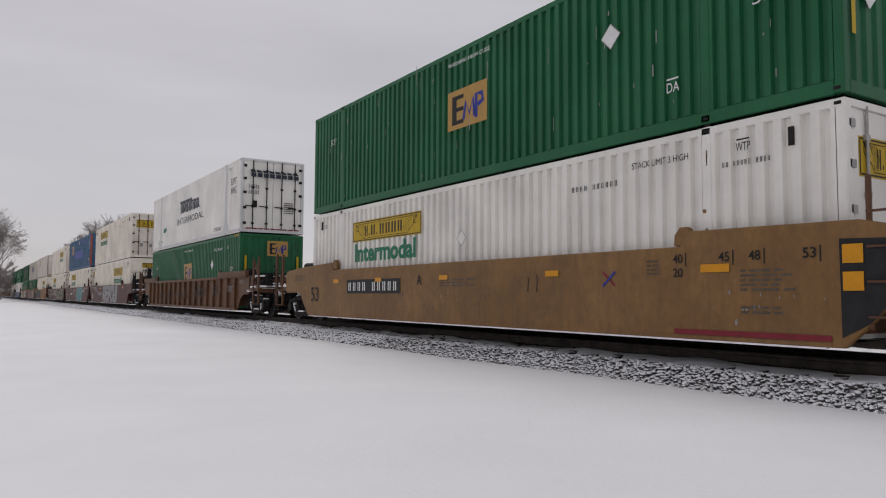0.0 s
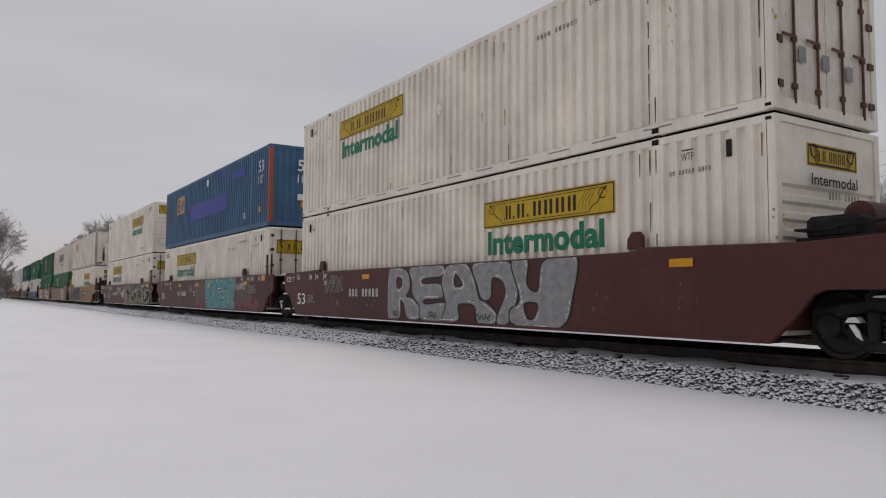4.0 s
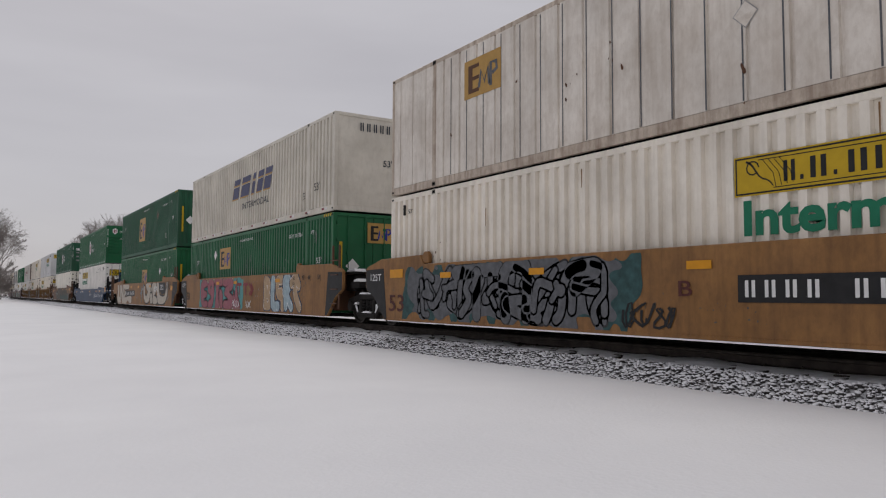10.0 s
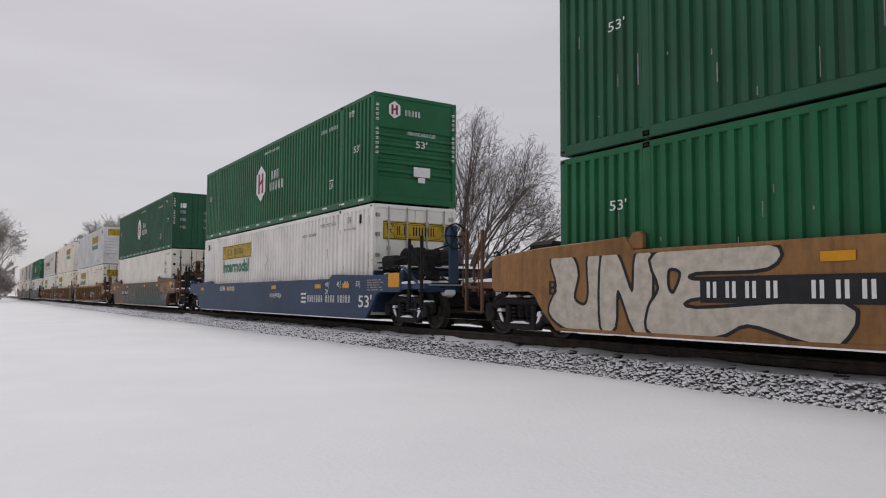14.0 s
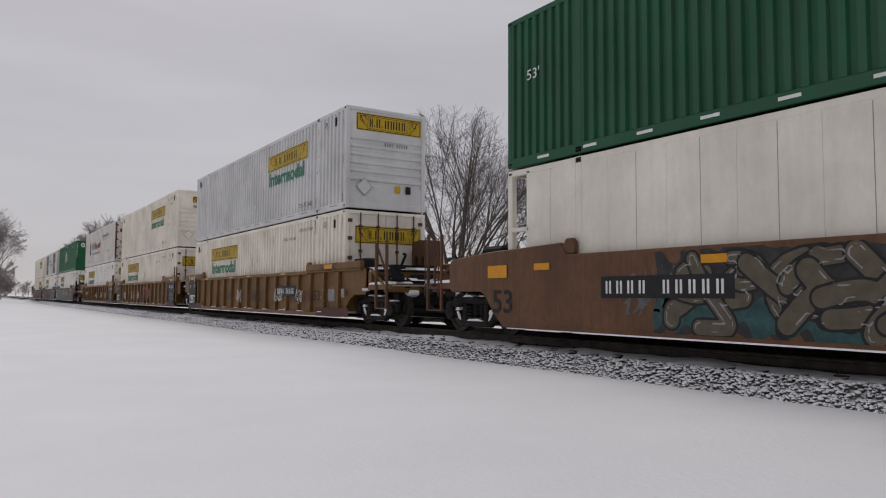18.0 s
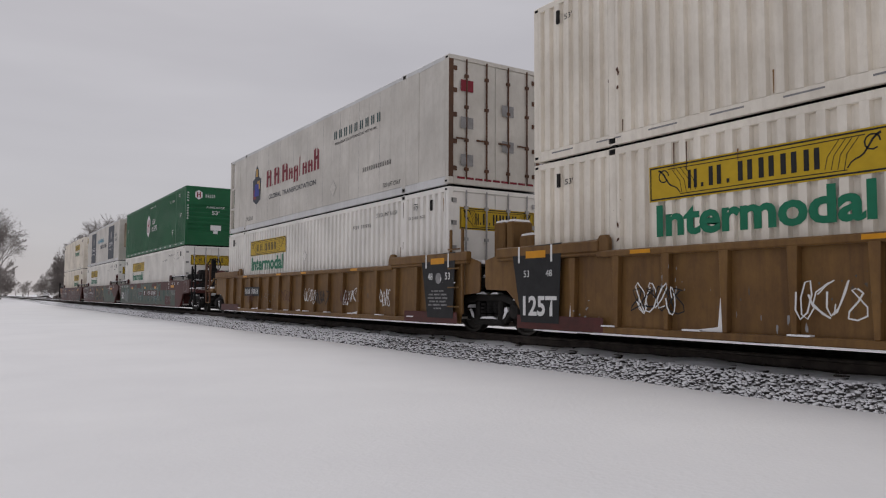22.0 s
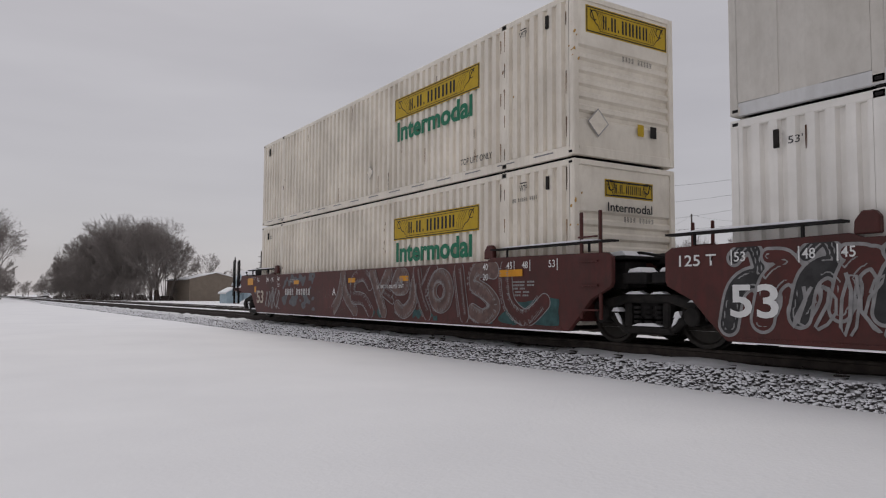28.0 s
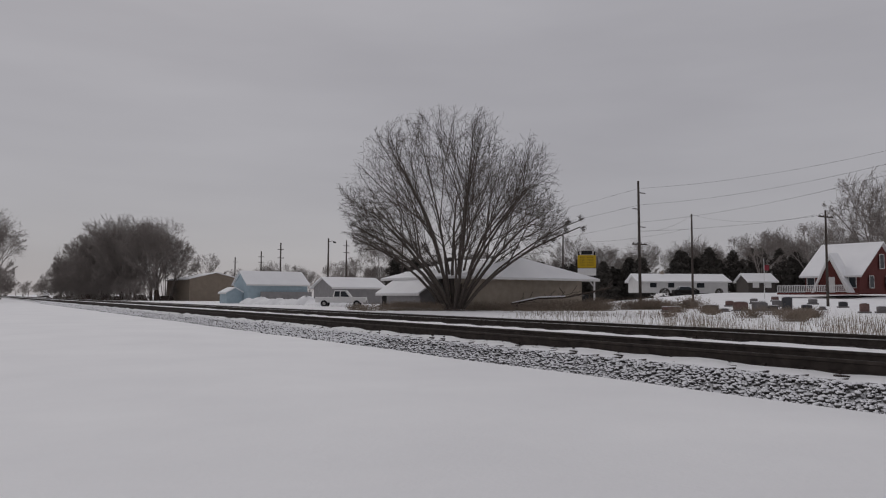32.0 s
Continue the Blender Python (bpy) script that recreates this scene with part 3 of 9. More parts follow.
def emblem(w, h):
    """Three plain strokes: a dark bracket and two blue slants."""
    a = Shape().flat([(w * 0.12, h * 0.12), (w * 0.24, h * 0.12), (w * 0.24, h * 0.85), (w * 0.12, h * 0.85)])
    for y in (0.12, 0.44, 0.75):
        a.flat([(w * 0.24, h * y), (w * 0.42, h * y), (w * 0.42, h * (y + 0.1)), (w * 0.24, h * (y + 0.1))])
    b = Shape().ribbon([(w * 0.42, h * 0.2), (w * 0.48, h * 0.62), (w * 0.57, h * 0.3), (w * 0.66, h * 0.66), (w * 0.70, h * 0.2)], w * 0.07)
    b.ribbon([(w * 0.74, h * 0.14), (w * 0.74, h * 0.72), (w * 0.88, h * 0.70), (w * 0.90, h * 0.52), (w * 0.78, h * 0.44)], w * 0.07)
    return a, b


def emblem_marks(box, y, z, w, h, end=False):
    a, b = emblem(w, h)
    put = end_mark if end else side_mark
    put(box, "emblem_panel", rect(w, h), EMBLEM, y, z, 0.004, "tan square emblem")
    put(box, "emblem_stroke", a, INK, y, z, 0.007)
    put(box, "emblem_stroke", b, ROYAL, y, z, 0.0075)


def green_box(label, group, emblem_at=8.7, emblem_z=1.12, body=GREEN, big=1.46, tall=0.86, plc=3.8, seed=1, end="upright", end_top=False):
    r = random.Random(seed)
    box = container(label, body, group, "fine", end, rods=body if end == "doors" else ZINC)
    emblem_marks(box, emblem_at, emblem_z, big, tall)
    if plc:
        placard(box, plc, 1.80, 0.2)
    small_words(box, 1.2, 1.45, "53'", 0.38, 0.18, CHALK)
    small_words(box, 1.64, 2.35, "WTP", 0.26, 0.12, CHALK)
    small_words(box, CL - 1.2, 1.88, "53'", 0.36, 0.17, CHALK)
    small_words(box, 8.7, CH - 0.36, "WARNING HIGH CUBE", 1.55, 0.09, CHALK)
    id_bars(box, 3.48, 2.34, 1.18, 0.12, CHALK)
    small_words(box, 2.66, 0.58, "DA", 0.23, 0.15, CHALK)
    side_mark(box, "arrow_bar", rect(0.22, 0.025), CHALK, 2.66, 0.77)
    marks = Shape()
    for i in range(40):
        y = r.uniform(0.4, CL - 0.5)
        w, h, z = r.uniform(0.01, 0.025), r.uniform(0.05, 0.5) * r.random() + 0.03, r.uniform(0.2, 2.5)
        marks.flat([(-y, z), (w - y, z), (w - y, z + h), (-y, z + h)])
    tagged(side_mark(box, "scuff", marks, SILVER, 0.0, 0.0, 0.0045), kind="stuff")
    for x in (-1.1, 1.02):
        end_mark(box, "warning_stripe", rect(0.09, 1.3), YELLOW, x, 0.75, 0.006)
    for i in range(4):
        side_mark(box, "warning_stripe", Shape().flat([(0, 0), (0.08, 0), (0.13, 0.09), (0.05, 0.09)]), YELLOW, 0.7 - 0.15 * i, CH - 0.1, 0.006)
    emblem_marks(box, -0.2, CH - (0.75 if end_top else 0.85), 0.85, 0.6, True)
    end_mark(box, "placard", diamond(0.22), CHALK, -0.68, 1.35, 0.009, "white diamond placard")
    end_mark(box, "lettering", letters("53'", 0.42, 0.2, 0.01), CHALK, -0.2, 0.6, 0.006)
    end_mark(box, "number_bar", bars(11, 1.1, 0.12, (4,)), CHALK, 0.1, 1.2, 0.006)
    return box


def hexagon(box, y, z, r, put=side_mark):
    s = Shape().flat([(r * 0.84 * math.sin(a), r * math.cos(a)) for a in [math.pi / 3 * i for i in range(6)]])
    put(box, "hexagon_panel", s, CHALK, y, z, 0.005 if put is side_mark else 0.006, "white hexagon panel")
    t = Shape()
    for x in (-0.42, 0.14):
        t.flat([(r * x, -r * 0.55), (r * (x + 0.26), -r * 0.55), (r * (x + 0.26), r * 0.55), (r * x, r * 0.55)])
    t.flat([(-r * 0.16, -r * 0.12), (r * 0.14, r * 0.02), (r * 0.14, r * 0.22), (-r * 0.16, r * 0.08)])
    put(box, "hexagon_stroke", t, CRIMSON, y, z, 0.009)


def hub_box(label, group, body, front="level", seed=3):
    box = container(label, body, group, "fine", front, rods=body)
    hexagon(box, 8.83, 1.56, 0.66)
    side_mark(box, "name_bar", bars(3, 0.78, 0.30), CHALK, 7.75, 1.56)
    side_mark(box, "name_bar", bars(5, 1.42, 0.30), CHALK, 7.9, 1.17)
    small_words(box, 1.17, 1.42, "53'", 0.38, 0.19, CHALK)
    small_words(box, CL - 0.6, 1.6, "53'", 0.35, 0.2, CHALK)
    small_words(box, 8.5, CH - 0.36, "WARNING HIGH CUBE", 1.5, 0.09, CHALK)
    id_bars(box, 3.4, 2.33, 1.2, 0.11, CHALK)
    small_words(box, 1.5, CH - 0.45, "WTP", 0.35, 0.18, CHALK)
    small_words(box, 2.75, 0.62, "DA", 0.25, 0.18, CHALK)
    side_mark(box, "arrow_bar", rect(0.3, 0.03), CHALK, 2.78, 0.85)
    for i in range(13):
        side_mark(box, "reflector", rect(0.32, 0.05), CHALK, CL - 0.9 - i * 1.2, 0.06, 0.005)
    if front == "doors":
        end_mark(box, "notice", rect(0.3, 0.24), CHALK, -0.9, CH - 0.8, 0.006)
        for i in range(3):
            for j in range(2):
                end_mark(box, "notice", rect(0.28, 0.16), SILVER, -0.9 + j * 1.2, 1.0 + 0.4 * i, 0.006)
    else:
        hexagon(box, -0.68, CH - 0.42, 0.24, end_mark)
        end_mark(box, "name_bar", bars(5, 0.5, 0.16), CHALK, -0.36, CH - 0.54, 0.006)
        end_mark(box, "lettering", letters("53'", 0.36, 0.2, 0.01), CHALK, -0.02, 1.52, 0.006)
        end_mark(box, "lettering", letters("WARNING HIGH CUBE", 0.9, 0.1), CHALK, -0.3, 1.84, 0.006)
        end_mark(box, "notice", rect(0.52, 0.26), CHALK, -0.08, 0.74, 0.006, "white weight notice")
        end_mark(box, "notice", rect(0.22, 0.14), CHALK, 0.06, 0.58, 0.006)
    for x in (-1.24, 1.14):
        end_mark(box, "number_bar", Shape().add(*(lambda b: ([(y, -x2 + 1.4, z) for x2, y, z in b.v], b.f))(bars(11, 1.4, 0.09, (4,)))), CHALK, x, 1.2, 0.008)
    return box


def panel_seams(box, clean=False):
    """Darker strips along the joints between the smooth side sheets."""
    n = round((CL - 4.12) / 1.235)
    for i in range(1, n):
        side_mark(box, "panel_seam", rect(0.011, CH - 0.3), PALE if clean else SILVER, 2.06 + i * (CL - 4.12) / n, 0.18, -0.003)


def prime_box(label, group):
    box = container(label, BRIGHT, group, "panel", "doors", rods=STEEL, posts=PALE)
    # the name stays a run of dark leaning blocks
    s = Shape()
    for i, (w, tall) in enumerate(((0.42, 1), (0.4, 1), (0.16, 1), (0.5, 1), (0.38, 1), (0.16, 0.8), (0.42, 0.8), (0.36, 0.8), (0.1, 0.2))):
        x = (0, 0.46, 0.9, 1.1, 1.64, 2.1, 2.3, 2.76, 3.16)[i]
        s.flat([(x, 0), (x + w * 0.42, 0), (x + w * 0.42, 0.55 * tall), (x, 0.55 * tall)])
        s.flat([(x + w * 0.56, 0.05 * tall), (x + w, 0.05 * tall), (x + w, 0.55 * tall), (x + w * 0.56, 0.55 * tall)])
        s.flat([(x, 0.55 * tall + 0.02), (x + w, 0.55 * tall + 0.02), (x + w - 0.12, 0.8 * tall), (x - 0.14, 0.8 * tall)])
    s.v = [(x * 1.13, y * 0.78, q) for x, y, q in s.v]
    side_mark(box, "name_block", s, CHAR, 9.75, 1.55)
    panel_seams(box, True)
    side_mark(box, "lettering", letters("INTERMODAL", 5.0, 0.30, 0.0), CHAR, 10.42, 1.04)
    small_words(box, 3.7, 0.24, "TOP LIFT ONLY", 1.12, 0.15)
    small_words(box, CL - 1.5, 0.32, "TOP LIFT ONLY", 1.0, 0.16)
    side_mark(box, "leaf_mark", Shape().flat([(0, 0), (0.35, -0.06), (0.7, 0.02), (0.75, 0.16), (0.4, 0.22), (0.05, 0.14)]), FOREST, 13.5, 0.90)
    for i, w in enumerate(("53FT", "XHC")):
        small_words(box, 1.35, 1.95 - 0.36 * i, w, 0.75, 0.26, CHAR)
    small_words(box, 1.55, CH - 0.35, "WTP", 0.3, 0.12)
    for y in (1.98, CL - 1.98):
        p = Shape().flat([(-0.34, 0.12), (0.34, 0.12), (0.32, 0.3), (0.15, 0.5), (0.13, CH - 0.3), (0.28, CH - 0.12), (-0.28, CH - 0.12), (-0.13, CH - 0.3), (-0.15, 0.5), (-0.32, 0.3)])
        side_mark(box, "post_plate", p, PALE, y, 0.0, 0.006, "grey post cover plate")
    side_mark(box, "rail_strip", rect(CL - 0.3, 0.12), PALE, CL - 0.15, 0.02, 0.005)
    s = Shape()
    for i in range(8):
        s.flat([(0.25 * i, 0), (0.25 * i + 0.2, 0), (0.25 * i + 0.2, 0.16), (0.25 * i, 0.16)])
        s.flat([(0.25 * i, 0.18), (0.25 * i + 0.2, 0.18), (0.25 * i + 0.14, 0.27), (0.25 * i - 0.06, 0.27)])
    end_mark(box, "name_block", s, CHAR, -0.92, CH - 0.72, 0.055)
    for z, n, w in ((1.72, 5, 0.44), (1.5, 5, 0.44)):
        end_mark(box, "number_bar", bars(n, w, 0.15), CHAR, -1.0, z, 0.006)
    end_mark(box, "notice", rect(0.2, 0.26), STEEL, -0.85, 0.98, 0.006)
    for i in range(6):
        end_mark(box, "number_bar", bars(6, 0.4, 0.035), STEEL, 0.45, 1.2 - 0.08 * i, 0.006)
    end_mark(box, "reflector_run", bars(9, 2.2, 0.05), CRIMSON, -1.1, 0.12, 0.006)
    return box


def blue_box(label, group):
    box = container(label, BLUE, group, "fine", "upright", posts=BLUE)
    for sgn in (-1, 1):
        for y in (-0.004, CL - 0.126):
            part("corner_guard", Shape().box(sgn * (CW + 0.006), sgn * (CW - 0.14), y, y + 0.13, 0.12, CH - 0.12), REDORANGE, box, "orange-red corner post")
    emblem_marks(box, 13.67, 1.55, 1.46, 0.86)
    side_mark(box, "name_cover", rect(5.95, 0.72), ROYAL, 11.05, 1.02, 0.004, "royal blue patch over old lettering")
    side_mark(box, "name_cover", rect(0.55, 0.4), ROYAL, 5.9, CH - 0.55)
    side_mark(box, "name_cover", rect(1.6, 0.3), ROYAL, 4.3, CH - 0.75)
    side_mark(box, "notice", rect(0.3, 0.30), CHALK, 8.2, CH - 0.55, 0.007)
    small_words(box, 2.87, 0.44, "DA", 0.26, 0.15, CHALK)
    side_mark(box, "arrow_bar", rect(0.26, 0.03), CHALK, 2.87, 0.63)
    for i, (t, w, h) in enumerate((("53", 0.52, 0.42), ("110\"", 0.5, 0.3))):
        small_words(box, 1.15, 2.0 - 0.42 * i, t, w, h, CHALK)
        end_mark(box, "lettering", letters(t, w, h, 0.01), CHALK, -0.25, 2.0 - 0.42 * i, 0.006)
    end_mark(box, "notice", rect(0.45, 0.22), CHALK, -0.25, 0.95, 0.006)
    end_mark(box, "notice", rect(0.2, 0.2), AMBER, -0.12, 0.7, 0.006)
    side_mark(box, "notice", rect(0.2, 0.2), AMBER, 1.1, 0.55)
    end_mark(box, "number_bar", bars(4, 0.12, 1.3), CHALK, 0.75, 1.2, 0.006)
    return box


def old_box(label, group):
    box = container(label, OLDWHITE, group, "seam", "flat", posts=RUSTPOST, rail=RUSTPOST)
    side_mark(box, "emblem_panel", rect(1.28, 0.82), EMBLEM, 12.95, 1.68, 0.005, "faded brown emblem")
    a, b = emblem(1.28, 0.82)
    side_mark(box, "emblem_stroke", a, RUSTY, 12.95, 1.68, 0.008)
    side_mark(box, "emblem_stroke", b, SLATE, 12.95, 1.68, 0.0085)
    end_mark(box, "emblem_panel", rect(0.62, 0.5), EMBLEM, -0.3, CH - 0.72, 0.006, "faded tan emblem")
    end_mark(box, "emblem_stroke", bars(3, 0.5, 0.3), SLATE, -0.25, CH - 0.62, 0.009)
    rr = random.Random(18)
    for x, z, w, h in ((-0.74, 0.45, 0.2, 1.15), (-0.66, 0.3, 0.14, 0.7), (0.72, 0.12, 0.3, 1.3), (0.9, 0.1, 0.22, 2.0), (-1.16, 0.14, 2.3, 0.22)):
        for mat, amp, lift in ((TAN, 0.0, 0.0045), (RUSTY, 0.22, 0.0062)):
            p = speckle(w, h, rr.randrange(999), -0.12 + amp, 0.5, 0.022, 1.6 if h > 0.5 else 0.4, 0.12 if h > 0.5 else 1.0)
            if p.f:
                end_mark(box, "rust_patch", p, mat, x, z, lift - 0.03, "flaking rust patch")
    for i in range(6):
        end_mark(box, "panel_seam", rect(0.014, CH - 0.3), SLATE, -CW + 0.13 + 0.42 * i, 0.18, 0.003)
    for i in range(1, 20):
        side_mark(box, "panel_seam", rect(0.026, CH - 0.32), SLATE, 2.06 + 0.6015 * i, 0.18, 0.0005)
    small_words(box, 1.6, CH - 0.5, "WTP", 0.4, 0.17)
    id_bars(box, 5.0, 2.4, 1.3, 0.11, INK, 9, (2, 5))
    placard(box, 6.2, 1.37, 0.18, OLDWHITE)
    r = random.Random(8)
    for i in range(22):
        y, w, h = r.choice([0.3, 2.2, r.uniform(1, CL - 0.5), r.uniform(1, CL - 0.5)]), r.uniform(0.15, 0.5), r.uniform(0.3, 0.9)
        s = speckle(w, h, i, 0.62)
        if s.f:
            side_mark(box, "rust_patch", s, RUSTY if i % 2 else TAN, y, r.uniform(0.05, 1.9), 0.0062)
    return box


def swift_box(label, group):
    box = container(label, paint("ivory_paint", (0.66, 0.62, 0.54), dirt=0.2, streak=0.2, dirt_color=(0.3, 0.26, 0.2)), group, "ribs", "flat")
    for mat, dx, lift in ((EMBLEM, -0.05, 0.004), (INDIGO, 0.0, 0.008)):
        s = Shape()
        for x0, w in ((0.0, 0.62), (0.85, 0.85), (1.95, 0.26), (2.45, 0.5), (3.1, 0.6)):
            for lo, hi in ((0.0, 0.44), (0.52, 0.74)):
                s.flat([(x0 + lo * 0.3 + dx, lo + dx), (x0 + w + lo * 0.3 + dx, lo + dx), (x0 + w + hi * 0.3 + dx, hi + dx), (x0 + hi * 0.3 + dx, hi + dx)])
        s.v = [(x * 1.18, y, q) for x, y, q in s.v]
        side_mark(box, "name_stroke", s, mat, 9.75, 1.32, lift)
    side_mark(box, "lettering", letters("INTERMODAL", 3.0, 0.24), CHAR, 8.5, 0.82)
    small_words(box, 2.35, 0.52, "DA", 0.2, 0.15)
    side_mark(box, "arrow_bar", rect(0.2, 0.025), INK, 2.35, 0.71)
    small_words(box, 1.45, 0.7, "53'", 0.4, 0.25)
    for i in range(12):
        side_mark(box, "reflector", rect(0.17, 0.06), CRIMSON, CL - 1.0 - 1.3 * i, 0.06, 0.005)
        side_mark(box, "reflector", rect(0.17, 0.06), CHALK, CL - 1.2 - 1.3 * i, 0.06, 0.005)
    end_mark(box, "name_bar", bars(5, 1.1, 0.25), CHAR, -0.5, CH - 0.5, 0.006)
    end_mark(box, "lettering", letters("53'", 0.3, 0.2, 0.01), CHAR, 0.3, 1.4, 0.006)
    return box


def england_box(label, group):
    box = container(label, REEFER, group, "panel", "doors", rods=RUSTY, rail=PALE, nose=0.5)
    panel_seams(box)
    # blackletter name as plain red blocks of uneven height
    s, x = Shape(), 0.0
    for w, lo, hi in ((0.5, 0, 0.85), (0.08, 0, 0.1), (0.5, 0, 0.85), (0.08, 0, 0.1), (0.52, 0, 0.85), (0.34, 0, 0.55), (0.38, -0.2, 0.55), (0.17, 0, 0.9), (0.36, 0, 0.55), (0.36, 0, 0.55), (0.4, 0, 0.95)):
        s.flat([(x, lo), (x + w * 0.38, lo), (x + w * 0.38, hi), (x, hi - 0.06)])
        if w > 0.2:
            s.flat([(x + w * 0.62, lo), (x + w, lo), (x + w * 0.95, hi * 0.85), (x + w * 0.62, hi)])
            s.flat([(x + w * 0.3, hi * 0.45), (x + w * 0.7, hi * 0.52), (x + w * 0.7, hi * 0.68), (x + w * 0.3, hi * 0.6)])
        x += w + 0.09
    s.v = [(a * 1.02, b * 0.72, q) for a, b, q in s.v]
    side_mark(box, "name_block", s, CRIMSON, 11.82, 1.34)
    side_mark(box, "lettering", letters("GLOBAL TRANSPORTATION", 4.2, 0.16, 0.01), CHAR, 11.57, 0.90)
    crest = Shape().flat([(0.15, 0.15), (0.55, 0.0), (0.95, 0.15), (1.0, 0.9), (0.75, 1.0), (0.72, 1.25), (0.55, 1.45), (0.38, 1.25), (0.35, 1.0), (0.1, 0.9)])
    side_mark(box, "crest", crest, CHAR, 13.42, 0.85, 0.004, "heraldic crest in dark red and gold")
    for mat, pts in ((CRIMSON, ((0.2, 0.2), (0.5, 0.2), (0.5, 0.55), (0.2, 0.55))), (EMBLEM, ((0.6, 0.55), (0.92, 0.55), (0.9, 0.85), (0.6, 0.85))), (EMBLEM, ((0.42, 1.02), (0.68, 1.02), (0.64, 1.3), (0.46, 1.3))), (ROYAL, ((0.3, 0.3), (0.8, 0.3), (0.75, 0.75), (0.35, 0.75)))):
        side_mark(box, "crest_field", Shape().flat(list(pts)), mat, 13.42, 0.85, 0.007 if mat is not ROYAL else 0.009)
    side_mark(box, "address_bar", bars(13, 1.62, 0.12), INK, 4.2, 0.82)
    small_words(box, 3.06, 0.26, "TOP LIFT ONLY", 0.92, 0.11)
    small_words(box, CL - 2.1, 0.32, "TOP LIFT ONLY", 0.8, 0.15)
    side_mark(box, "lettering", letters("REFRIGERATED INTERMODAL NETWORK", 2.6, 0.07), INK, 6.0, 1.86)
    side_mark(box, "name_bar", bars(9, 3.0, 0.24), TEAL, 6.1, 2.02)
    placard(box, 6.1, 0.62, 0.22, REEFER)
    for i in range(5):
        end_mark(box, "notice", rect(0.34, 0.26), CRIMSON if i == 0 else SILVER, -0.98 + 1.15 * (i % 2), 2.1 - 0.42 * i, 0.006)
    end_mark(box, "reflector_run", bars(9, 2.2, 0.05), CRIMSON, -1.1, 0.12, 0.006)
    for sgn in (-1, 1):
        part("door_gasket", Shape().box(sgn * (CW - 0.005), sgn * (CW - 0.12), -0.004, 0.02, 0.15, CH - 0.1), RUSTY, box, "rust-brown end post")
    return box


def cold_box(label, group):
    box = container(label, REEFER, group, "panel", "flat", rail=PALE)
    for y, w in ((13.76, 2.6), (4.73, 2.6)):
        side_mark(box, "print_panel", rect(w, 2.45), CHAR, y, 0.2, 0.004, "charcoal printed panel")
        hexa = Shape().flat([(0.3 * math.cos(a), 0.3 * math.sin(a)) for a in np.linspace(0, 2 * math.pi, 13)[:-1]])
        side_mark(box, "print_mark", hexa, SILVER, y - w / 2, 1.95, 0.007)
        side_mark(box, "name_bar", bars(5, w * 0.6, 0.3), CHALK, y - w * 0.2, 1.15, 0.007)
        side_mark(box, "name_bar", bars(9, w * 0.55, 0.12), CHALK, y - w * 0.2, 0.85, 0.007)
    side_mark(box, "lettering", letters("DELIVERING", 3.3, 0.30, 0.02), AQUA, 10.25, 1.66)
    side_mark(box, "lettering", letters("THE FUTURE", 3.35, 0.30, 0.02), CHAR, 8.88, 1.18)
    side_mark(box, "name_bar", bars(4, 0.75, 0.22), CHAR, 1.75, 1.75)
    side_mark(box, "number_bar", bars(6, 0.85, 0.22), CHAR, 1.75, 1.42)
    end_mark(box, "cooling_unit", Shape().box(-0.95, 0.95, 0.9, 2.6, -0.02, 0.16), paint("sooty_cream_paint", (0.46, 0.37, 0.27), dirt=0.6, streak=0.7, dirt_color=(0.12, 0.08, 0.05)), 0.0, 0.0, 0.0, "soot-stained cream refrigeration unit")
    end_mark(box, "unit_grille", Shape().box(-0.75, 0.75, 1.7, 2.35, 0.16, 0.19), CHAR, 0.0, 0.0, 0.0)
    end_mark(box, "fuel_tank", Shape().box(-0.8, 0.8, 0.3, 0.75, -0.02, 0.25), GRIME, 0.0, 0.0, 0.0)
    return box


def plain_box(label, group):
    box = container(label, paint("cream_white_paint", (0.77, 0.735, 0.65), dirt=0.15, streak=0.1, dirt_color=(0.42, 0.36, 0.28)), group, "panel", "doors", rods=STEEL, nose=0.5)
    panel_seams(box)
    for i, w in enumerate(("53 ft", "XHC")):
        small_words(box, 1.53, 2.05 - 0.38 * i, w, 0.55, 0.24)
    for y, z in ((CL - 0.6, 0.4), (1.3, 2.6)):
        side_mark(box, "number_bar", bars(11, 0.9, 0.12, (4,)), INK, y, z)
    for x in (-0.9, 0.2):
        end_mark(box, "number_bar", bars(6, 0.6, 0.14), INK, x, 2.0, 0.006)
        end_mark(box, "notice", rect(0.3, 0.3), SILVER, x, 1.2, 0.006)
    return box
# ---- well cars: origin on the rail head under the leading end of the containers ----
LOW_Z, TOP_Z = 0.28, 3.24
SW = 1.46   # half width over the side sills


